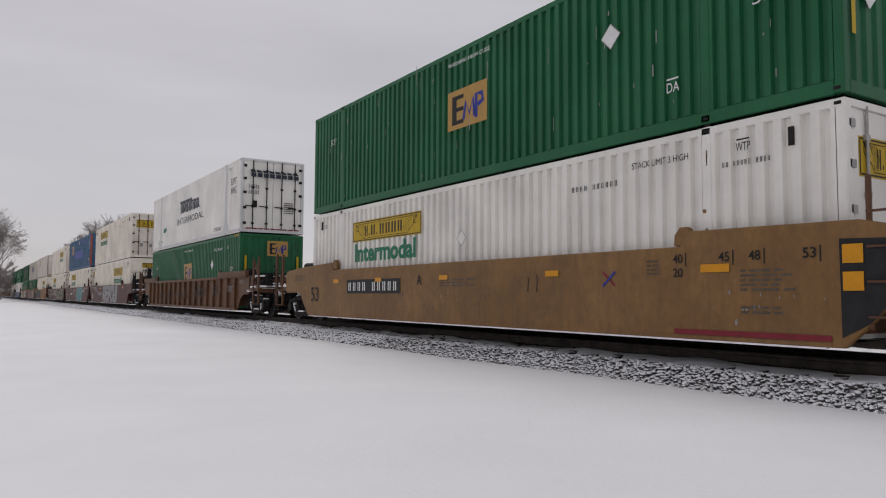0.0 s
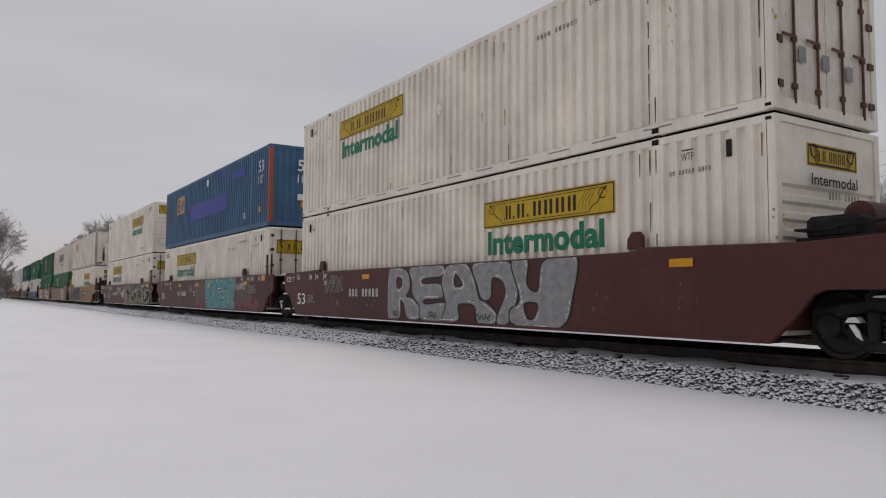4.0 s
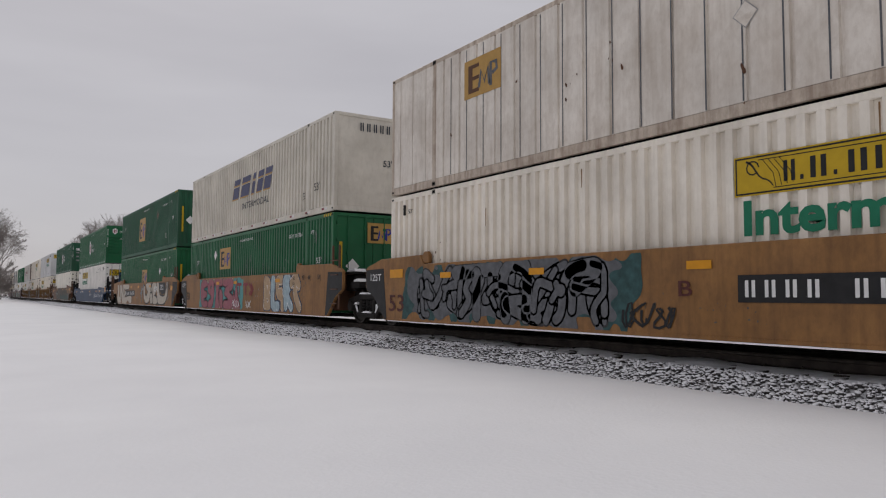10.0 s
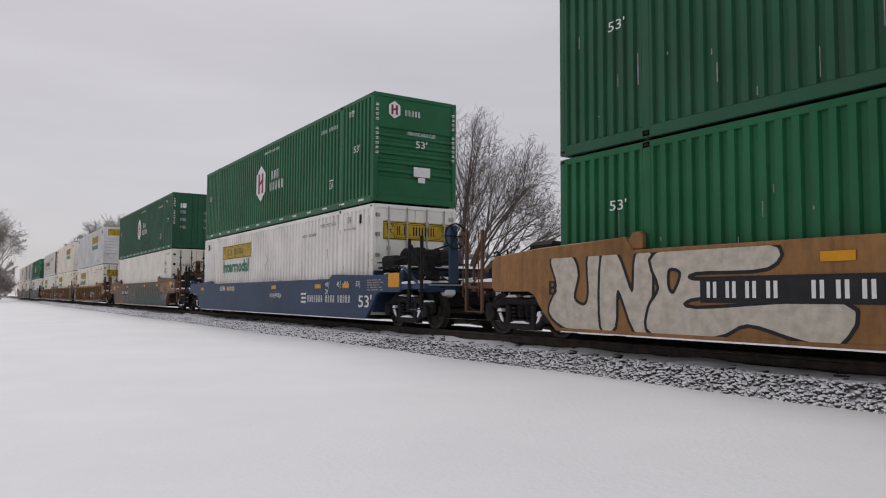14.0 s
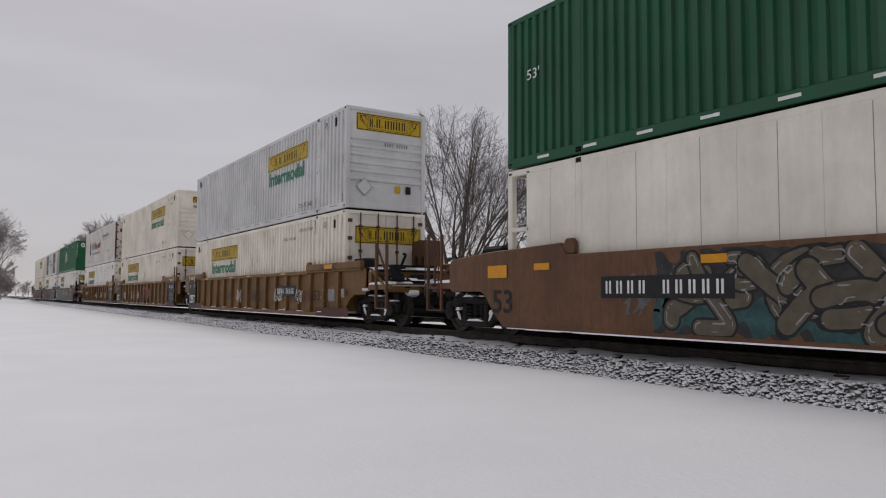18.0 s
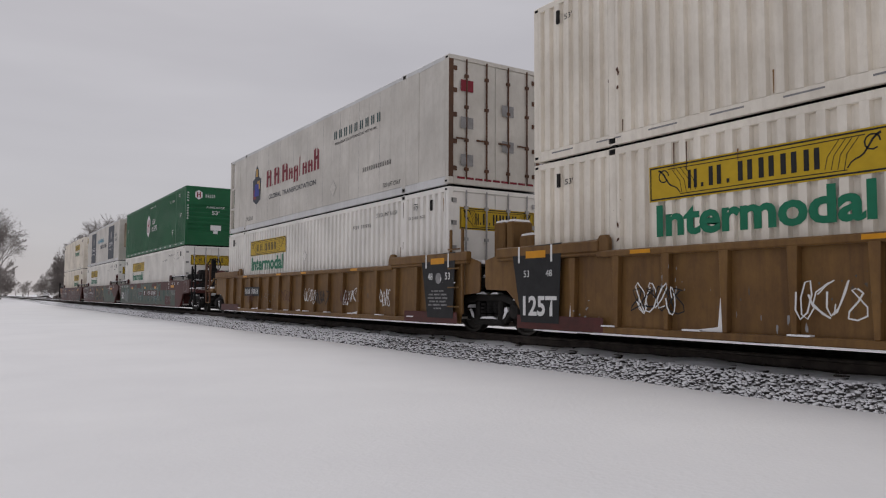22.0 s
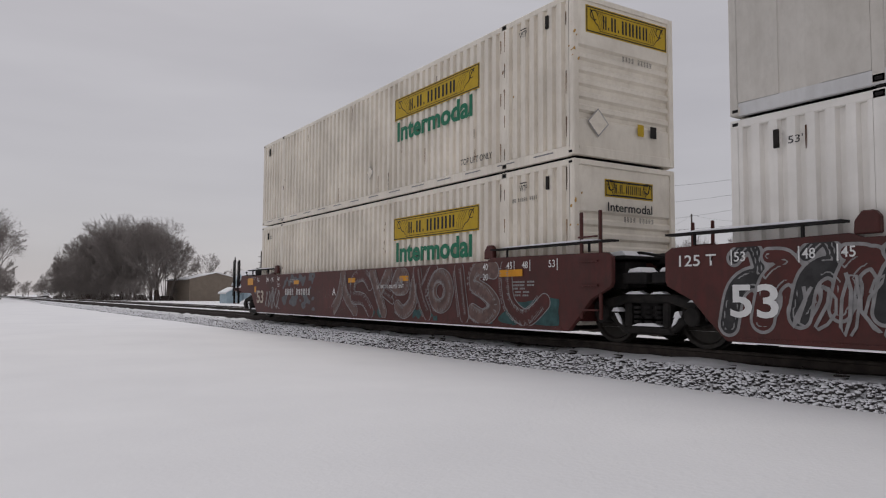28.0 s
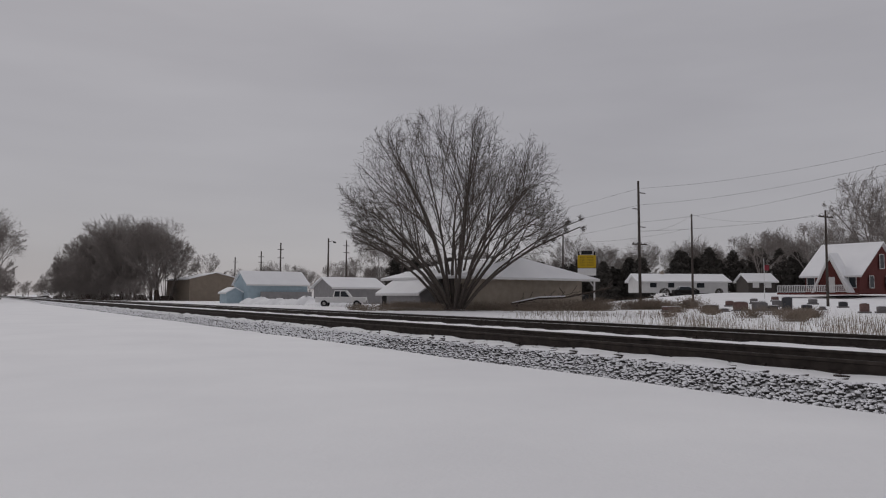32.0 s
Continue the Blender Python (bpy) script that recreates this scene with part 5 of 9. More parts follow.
def car_words(car, y, z, text, w, h, mat=CHALK, fat=0.01):
    return car_mark(car, "lettering", letters(text, w, h, fat), mat, y, z, 0.013)


def number_plate_bars(car, y, z, w, h, plate=True, count=10, gap=(4,)):
    if plate:
        car_mark(car, "number_plate", rect(w + 0.16, h + 0.14), INK, y + 0.08, z - 0.07, 0.0115, "black number panel")
    tagged(car_mark(car, "number_bar", bars(count, w, h, gap), CHALK, y, z, 0.0145), kind="stuff")


def salt(car, seed, count=9):
    """Dried road-salt and mud specks."""
    r = random.Random(seed)
    for i in range(count):
        s = speckle(r.uniform(0.8, 1.8), r.uniform(0.35, 0.8), seed * 13 + i, 0.66, 0.09, 0.024, 1.0, 1.0 if i % 2 else 0.35)
        if s.f:
            tagged(car_mark(car, "salt_stain", s, (SILVER, UMBER, UMBER)[i % 3], r.uniform(1.0, CL), r.uniform(0.22, 0.7), 0.0024), kind="stuff")


def size_marks(car, top=1.30, near=0.0, mat=CHALK):
    """Loading length figures along the top of the side."""
    for y, t in ((0.48 + near, "53"), (1.22 + near, "48"), (1.68 + near, "45"), (2.45 + near, "40")):
        car_words(car, y, top, t, 0.17, 0.13, mat)
        car_mark(car, "length_mark", rect(0.02, 0.2), mat, y - 0.21, top - 0.05)
    car_words(car, 2.45 + near, top - 0.2, "20", 0.17, 0.13, mat)


def rear_marks(car, top=1.26):
    """Loading length figures at the trailing end of the side."""
    for y, t in ((16.05, "53"), (15.1, "48"), (14.62, "45"), (14.05, "40")):
        car_words(car, y - 0.05, top, t, 0.17, 0.13)
        car_mark(car, "length_mark", rect(0.02, 0.2), CHALK, y, top - 0.04, 0.013)
    car_words(car, 14.0, top - 0.2, "20", 0.17, 0.13)


def joint_wedge(car, far, words=""):
    """The black sloping end of a side at a shared truck."""
    poly = [(0.12, 0.22), (0.02, 0.2), (-0.29, 0.47), (-0.54, 0.73), (-0.96, 0.93), (-0.99, 1.0), (-0.99, 1.42), (-0.05, 1.44)]
    if far:
        poly = [(CL - y, z) for y, z in poly]
    part("end_panel", Shape().prism(poly, -SW - 0.006, -SW - 0.001), INK, car, "black sloping end panel")
    if words:
        car_words(car, CL + 0.72 if far else 0.0, 1.14, words, 0.56, 0.17)


def notices(car, spots, seed, mat=SILVER):
    r = random.Random(seed)
    for y, z, w, rows in spots:
        for i in range(rows):
            tagged(car_mark(car, "notice_bar", bars(14, w * r.uniform(0.7, 1), 0.032, (r.randrange(2, 7), 10)), mat, y, z - 0.062 * i), kind="stuff")


def reflectors(car, ys, z, mat=AMBER, w=0.42, h=0.12):
    for y in ys:
        car_mark(car, "reflector", rect(w, h), mat, y, z, 0.017, "amber reflective strip")


def curve_points(r, w, h, n=12):
    a, b, c, d = [(r.uniform(0, w), r.uniform(0, h)) for _ in range(4)]
    pts = []
    for t in np.linspace(0, 1, n):
        u = 1 - t
        pts.append(tuple(u ** 3 * a[i] + 3 * u * u * t * b[i] + 3 * u * t * t * c[i] + t ** 3 * d[i] for i in (0, 1)))
    return pts


def spray_wild(car, y, z, w, h, fill, edge, seed, back=None, strokes=16, wide=0.17, hi=None):
    """Interlocking sprayed bands with dark edges; no legible word."""
    r = random.Random(seed)
    if back is not None:
        cloud_patch(car, y, z, w, h, back, seed, 0.004, 0.05)
    step, groups = w / strokes, []
    for i in range(strokes):
        pts = [(min(w - 0.12, max(0.12, p[0] + i * step - 0.6)), min(h - 0.1, max(0.1, p[1]))) for p in curve_points(r, 1.5, h)]
        groups.append([(r.uniform(0.6, 1.25) * wide, pts)])
    spray_strokes(car, y, z, groups, fill, edge, wide, 0.035, shine=hi, curved=False)


def scribble(car, y, z, w, h, mat, seed, n=5, t=0.025):
    r, s = random.Random(seed), Shape()
    for i in range(n):
        k, q, f = r.uniform(0.3, 0.6), r.uniform(0, 6.28), r.uniform(1.0, 2.2)
        top, low = h * r.uniform(0.75, 1.0), h * r.uniform(0.0, 0.25)
        line = []
        for u in np.linspace(0, 1, 11):
            line.append((w * (i + 0.5 + k * math.sin(6.28 * u * f + q) + 0.5 * (u - 0.5)) / n, low + (top - low) * (0.5 + 0.5 * math.cos(3.14 * u * (2 if i % 2 else 3) + q * 0.3))))
        s.ribbon(line, t, t * 0.7)
    s.v = [(p, q, 0.00003 * i) for i, (p, q, _) in enumerate(s.v)]
    tagged(car_mark(car, "tag_scrawl", s, mat, y, z, 0.012), kind="stuff")


def lay_letters(car, y, z, X, Y, F, fill, edge, rim, name="spray_letter", halo=None, shine=None, lift=0.006):
    """Lay letter fields on a car's side: halo, dark edge, fills, inner shine."""
    bound = np.maximum(0.215 - z - Y, Y - (1.43 - z))
    allf = np.minimum.reduce(F)
    if halo is not None:
        car_mark(car, "spray_halo", traced(X, Y, np.maximum(allf - rim - 0.035, bound)), halo, y, z, lift - 0.0015)
    car_mark(car, "spray_edge", traced(X, Y, np.maximum(allf - rim, bound)), edge, y, z, lift)
    fills = fill if isinstance(fill, tuple) else (fill,)
    above = np.full(X.shape, 9.0)
    for k in range(len(F) - 1, -1, -1):
        f = np.maximum(np.maximum(F[k], rim - above), bound)
        t = traced(X, Y, f)
        if t.f:
            car_mark(car, name, t, fills[k % len(fills)], y, z, lift + 0.002)
        above = np.minimum(above, F[k])
    if shine is not None:
        ring = np.maximum(np.abs(allf + 0.045) - 0.011, -ripple(X, Y, len(F), 0.5) - 0.05)
        car_mark(car, "spray_shine", traced(X, Y, np.maximum(ring, bound)), shine, y, z, lift + 0.004)


def poly_field(X, Y, pts):
    """Distance to the edge of a closed outline; negative inside."""
    D, inside = np.full(X.shape, 9.0), np.zeros(X.shape, bool)
    for (ax, ay), (bx, by) in zip(pts, list(pts[1:]) + [pts[0]]):
        dx, dy = bx - ax, by - ay
        u = np.clip(((X - ax) * dx + (Y - ay) * dy) / max(1e-9, dx * dx + dy * dy), 0, 1)
        D = np.minimum(D, np.hypot(X - ax - u * dx, Y - ay - u * dy))
        if abs(dy) > 1e-9:
            inside ^= ((ay > Y) != (by > Y)) & (X < dx * (Y - ay) / dy + ax)
    return np.where(inside, -D, D)


def closed(pts, soft):
    if not soft:
        return list(pts)
    q = list(pts)
    fine = smooth_line([q[-1]] + q + [q[0], q[1]], 5)
    return fine[4:-5]


def oval(x, y, a, b):
    return [(x + a * math.cos(u), y + b * math.sin(u)) for u in np.linspace(0, 6.283, 13)[:-1]]


def spray_blocks(car, y, z, glyphs, fill, edge, rim=0.04, halo=None, shine=None, soft=True, lift=0.006):
    """Fat filled letter forms: each glyph is an outline and the holes in it, or a width and its strokes, in metres."""
    far = max(p[0] for g in glyphs for p in (g[1] if isinstance(g[0], float) else g[0])) + 0.4
    X, Y = grid_of(far, 1.3, 0.028)
    X = X - 0.15
    F = []
    for g in glyphs:
        if isinstance(g[0], float):
            f = stroke_field(X, Y, smooth_line(g[1]), g[0])
            for more in g[2:]:
                f = np.minimum(f, stroke_field(X, Y, smooth_line(more), g[0]))
            F.append(f)
            continue
        f = poly_field(X, Y, closed(g[0], soft))
        for hole in g[1:]:
            f = np.maximum(f, -poly_field(X, Y, closed(hole, soft)))
        F.append(f)
    lay_letters(car, y, z, X, Y, F, fill, edge, rim, "spray_letter", halo, shine, lift)


def spray_strokes(car, y, z, strokes, fill, edge, wide, rim=0.05, name="spray_letter", halo=None, shine=None, hatch=None, curved=True, lift=0.006):
    """Drawn letter forms. strokes: point lists in metres, or lists of strokes that form one letter each;
    a later letter lies over an earlier one. An edge and a paler halo run round them."""
    letters_in = [g if isinstance(g[0], (list, tuple)) and not isinstance(g[0][0], (int, float)) or (isinstance(g[0], tuple) and len(g[0]) == 2 and isinstance(g[0][1], (list, tuple))) else [g] for g in strokes]
    whole = []
    for g in letters_in:
        out = []
        for pts in g:
            w = wide
            if isinstance(pts[0], (int, float)):
                w, pts = pts[0], pts[1]
            out.append((w, smooth_line(pts) if curved else list(pts)))
        whole.append(out)
    far = max(p[0] for g in whole for _, pts in g for p in pts) + 0.3
    X, Y = grid_of(far, 1.3, 0.028)
    X = X - 0.15
    F = []
    for g in whole:
        f = stroke_field(X, Y, g[0][1], g[0][0], g[0][0] * 0.9)
        for w, pts in g[1:]:
            f = np.minimum(f, stroke_field(X, Y, pts, w, w * 0.9))
        F.append(f)
    lay_letters(car, y, z, X, Y, F, fill, edge, rim, name, halo, shine, lift)
    if hatch is not None:
        t = Shape()
        for g in whole:
            for w, pts in g:
                for (ax, ay), (bx, by) in zip(pts, pts[1:]):
                    d = math.hypot(bx - ax, by - ay) or 1
                    nx, ny = -(by - ay) / d, (bx - ax) / d
                    for q in range(max(1, round(d / 0.036))):
                        u = (q + 0.5) / max(1, round(d / 0.036))
                        x, yy = ax + u * (bx - ax), ay + u * (by - ay)
                        for e in (-1, 1):
                            p0 = (x + e * nx * w * 0.47, yy + e * ny * w * 0.47)
                            p1 = (x + e * nx * w * (0.18 + 0.07 * (q % 3)), yy + e * ny * w * (0.18 + 0.07 * (q % 3)))
                            if 0.23 - z < min(p0[1], p1[1]) and max(p0[1], p1[1]) < 1.42 - z:
                                t.ribbon([p0, p1], 0.020, 0.004)
        t.v = [(p, q, 0.00002 * i) for i, (p, q, _) in enumerate(t.v)]
        tagged(car_mark(car, "spray_hatching", t, hatch, y, z, lift + 0.004), kind="stuff")


def cloud_patch(car, y, z, w, h, mat, seed, lift=0.004, rough=0.12, size=0.5, cut=None):
    """An uneven sprayed or washed patch; with cut, scattered islands only."""
    X, Y = grid_of(w, h, 0.04)
    d = np.maximum(np.abs(X - w / 2) - w / 2, np.abs(Y - h / 2) - h / 2)
    n = ripple(X, Y, seed, size)
    f = d + 0.5 * rough + rough * n
    if cut is not None:
        f = np.maximum(f, cut - n)
    f = np.maximum(f, np.maximum(0.21 - z - Y, Y - (1.44 - z)))
    t = traced(X, Y, f)
    if t.f:
        car_mark(car, "spray_ground", t, mat, y, z, lift)


def blob(car, y, z, r, w, h, mat, lift=0.0045):
    """A soft-edged sprayed patch."""
    cloud_patch(car, y, z, w, h, mat, int(r * 10) + 3, lift, min(w, h) * 0.13, 0.7)
# ---- the train: leading end of each unit's containers at time zero of the run ----
G = "double-stacked containers"
K = "well cars of the train"
TRAIN = []   # (thing, y, z)


def load(y, car, low, top):
    salt(car, int(y))
    TRAIN.extend([(car, y, RAIL_Z), (low, y, RAIL_Z + LOW_Z), (top, y, RAIL_Z + TOP_Z)])


def unit_tan():
    c = well_car("tan brown well car with black number panel", "solid", TAN, "A", "C", K, rear_tower=True)
    number_plate_bars(c, CL - 2.85, 0.9, 2.75, 0.22)
    car_words(c, CL - 6.45, 1.02, "A", 0.2, 0.24, INK)
    size_marks(c, 1.25, mat=INK)
    reflectors(c, (CL - 1.9, CL - 4.4, CL - 7.4, 5.25), 1.12, w=0.34, h=0.1)
    reflectors(c, (1.97,), 1.11, w=0.46, h=0.11)
    for z in (0.85, 1.17):
        car_mark(c, "reflector", rect(0.24, 0.22), AMBER, -0.01, z, 0.02, "amber square reflector")
    part("end_panel", Shape().prism([(0.02, 0.3), (-0.3, 0.47), (-0.54, 0.73), (-0.96, 0.93), (-0.99, 1.0), (-0.99, 1.42), (0.03, 1.46)], -SW - 0.008, -SW - 0.002), INK, c, "black end panel")
    car_mark(c, "warning_strip", rect(2.3, 0.07), CRIMSON, 2.44, 0.25, 0.016, "red warning strip")
    notices(c, ((1.36, 1.1, 0.8, 5), (1.36, 0.62, 0.75, 2), (CL - 7.4, 1.1, 1.4, 3), (CL + 1.0, 1.35, 0.8, 3), (2.95, 1.28, 0.3, 4)), 4, UMBER)
    for y in (5.75, 5.5):
        car_mark(c, "tag_scrawl", Shape().ribbon([(0.0, 0.0), (0.02, 0.22), (0.0, 0.3)], 0.022, 0.012), INK, y, 0.85, 0.008)
    car_words(c, CL - 0.3, 0.6, "53", 0.55, 0.42, INK)
    for i in range(2):
        car_mark(c, "tag_scrawl", Shape().ribbon([(0, 0), (0.26, 0.22)] if i else [(0, 0.22), (0.26, 0)], 0.04), ROYAL if i else CRIMSON, 3.85, 0.94, 0.008 + 0.002 * i)
    low = carrier_box("white ribbed container with yellow carrier panel", G, BRIGHT, "doors", False, 11)
    top = green_box("green ribbed container with tan square emblem", G, seed=2)
    load(2.13, c, low, top)


def unit_prime():
    c = well_car("rusty brown ribbed well car with open platforms", "ribbed", RUSTORANGE, "C", "C", K, tower=False)
    low = green_box("green ribbed container with emblem on its end", G, seed=4)
    top = prime_box("white smooth-sided refrigerated container with black name blocks", G)
    car_words(c, 3.0, 0.75, "53", 0.6, 0.45, INK)
    scribble(c, 6.2, 0.6, 2.2, 0.6, INK, 5, 4, 0.05)
    for i in range(6):
        scribble(c, CL - 3.0 - i * 1.0, 0.55, 0.6, 0.5, RUSTY if i % 2 else INK, 20 + i, 3)
    notices(c, ((0.9, 1.1, 0.7, 4), (-0.6, 1.3, 0.5, 2)), 6)
    load(25.55, c, low, top)


def unit_ready():
    c = well_car("maroon well car with silver sprayed lettering", "plate", MAROON, "C", "A", K, brake=True)
    spray_blocks(c, 10.15, 0.20, (
        ([(0.0, 0.1), (0.06, 1.2), (0.55, 1.24), (0.95, 1.1), (1.05, 0.78), (0.88, 0.56), (1.2, 0.5), (1.6, 0.2), (1.4, 0.05), (0.95, 0.06), (0.78, 0.38), (0.62, 0.46), (0.6, 0.1), (0.3, 0.03)], [(0.42, 1.0), (0.66, 0.98), (0.68, 0.8), (0.45, 0.74)]),
        ([(1.08, 1.22), (2.35, 1.25), (2.48, 1.02), (1.66, 0.96), (1.64, 0.84), (2.36, 0.82), (2.42, 0.54), (1.7, 0.5), (1.76, 0.38), (2.55, 0.42), (2.76, 0.2), (2.66, 0.04), (1.58, 0.05), (1.5, 0.35), (1.2, 0.58), (1.15, 0.9)],),
        ([(2.46, 0.05), (2.58, 0.4), (2.42, 0.85), (2.62, 1.2), (3.3, 1.25), (3.62, 0.9), (3.78, 0.52), (4.0, 0.45), (4.35, 0.25), (4.3, 0.05), (3.75, 0.05), (3.64, 0.38), (3.05, 0.4), (3.05, 0.08)], [(2.95, 1.04), (3.22, 0.8), (2.9, 0.78)]),
        ([(3.6, 1.22), (4.65, 1.25), (5.0, 0.85), (4.96, 0.4), (4.7, 0.06), (4.38, 0.06), (4.5, 0.35), (4.66, 0.62), (4.56, 0.86), (4.22, 0.92), (4.18, 0.55), (3.9, 0.52), (3.74, 0.8)],),
        ([(4.84, 1.2), (5.3, 1.25), (5.28, 0.78), (5.6, 0.66), (5.7, 1.12), (6.0, 1.25), (6.6, 1.25), (6.5, 0.6), (6.2, 0.05), (4.95, 0.04), (4.8, 0.3), (5.1, 0.52)], [(5.2, 0.44), (5.6, 0.44), (5.5, 0.18), (5.3, 0.16)])),
        SILVER, INK, 0.035, shine=CHALK)
    for y, w in ((9.9, 0.3), (8.3, 0.35), (6.5, 0.55)):
        scribble(c, y, 0.28, w, 0.16, INK, int(y * 7), 4, 0.018)
    car_words(c, 16.0, 0.5, "53", 0.62, 0.34)
    rear_marks(c)
    notices(c, ((13.6, 1.3, 0.5, 4),), 81)
    number_plate_bars(c, 12.33, 0.75, 1.72, 0.2, False, 9, (3,))
    scribble(c, 13.9, 0.8, 1.2, 0.5, SILVER, 31, 6)
    notices(c, ((CL - 0.9, 0.75, 0.6, 4),), 8)
    car_words(c, CL + 0.75, 1.2, "125 T", 0.6, 0.16)
    reflectors(c, (CL - 4.6, 1.6), 1.2)
    low = carrier_box("white ribbed container with weathered carrier panel", G, WHITE, "level", True, 21)
    top = carrier_box("white ribbed container with closed end doors", G, WHITE, "doors", False, 22)
    load(48.72, c, low, top)


def unit_turquoise():
    c = well_car("maroon well car with turquoise sprayed letters", "plate", MAROON, "A", "A", K, lead_truck=False)
    cloud_patch(c, 9.2, 0.22, 2.2, 1.25, UMBER, 7, 0.0035, 0.2, 0.8)
    cloud_patch(c, 9.0, 0.22, 2.0, 1.2, WASH, 17, 0.0042, 0.15, 0.5, 0.2)
    cloud_patch(c, 9.0, 0.21, 2.2, 0.35, ROSE, 12, 0.0047, 0.15, 0.4)
    cloud_patch(c, 3.3, 0.35, 2.1, 1.05, UMBER, 9, 0.0035, 0.2, 0.7)
    cloud_patch(c, 3.2, 0.4, 1.9, 0.95, WASH, 19, 0.0042, 0.15, 0.5, 0.35)
    cloud_patch(c, 3.5, 0.21, 3.0, 0.42, ROSE, 8, 0.0049, 0.2, 0.5)
    spray_blocks(c, 7.4, 0.21, (
        ([(0.12, 1.2), (0.6, 1.25), (0.92, 1.1), (0.94, 0.85), (0.78, 0.7), (1.0, 0.55), (1.06, 0.25), (0.86, 0.02), (0.3, 0.01), (0.2, 0.5)], oval(0.44, 0.92, 0.10, 0.09), oval(0.48, 0.43, 0.10, 0.09)),
        (oval(1.38, 0.62, 0.44, 0.62), oval(1.30, 0.66, 0.11, 0.19)),
        (oval(2.10, 0.62, 0.42, 0.62), oval(2.0, 0.72, 0.11, 0.17), [(2.0, 0.86), (2.6, 0.92), (2.6, 0.7), (2.05, 0.64)]),
        (0.37, [(3.14, 1.0), (2.78, 1.06), (2.64, 0.84), (2.86, 0.64), (3.08, 0.42), (2.92, 0.19), (2.52, 0.2)]),
        ([(3.32, 1.22), (3.56, 1.25), (3.72, 0.98), (3.86, 1.25), (4.18, 1.22), (4.08, 0.7), (3.98, 0.02), (3.5, 0.01), (3.52, 0.5), (3.28, 0.85)],)),
        CYAN, INK, 0.042, halo=CHALK)
    car_words(c, CL - 0.35, 0.55, "53", 0.55, 0.32)
    rear_marks(c)
    number_plate_bars(c, 12.36, 0.74, 1.72, 0.2, False, 9, (3,))
    car_words(c, 9.33, 0.73, "C", 0.22, 0.24)
    scribble(c, 10.2, 0.85, 0.6, 0.4, SILVER, 41, 6)
    scribble(c, 3.1, 0.95, 1.2, 0.3, CHALK, 43, 9, 0.015)
    size_marks(c, 1.30)
    notices(c, ((1.5, 1.1, 0.8, 5), (CL - 6.9, 1.3, 0.9, 3)), 9)
    reflectors(c, (CL - 4.0, CL - 7.2, 7.0, 2.1), 1.16)
    reflectors(c, (0.1,), 1.28, w=0.35, h=0.18)
    low = carrier_box("white ribbed container with yellow panel on its doors", G, WHITE, "doors", False, 25)
    top = blue_box("faded blue container with orange-red corner posts", G)
    load(68.0, c, low, top)


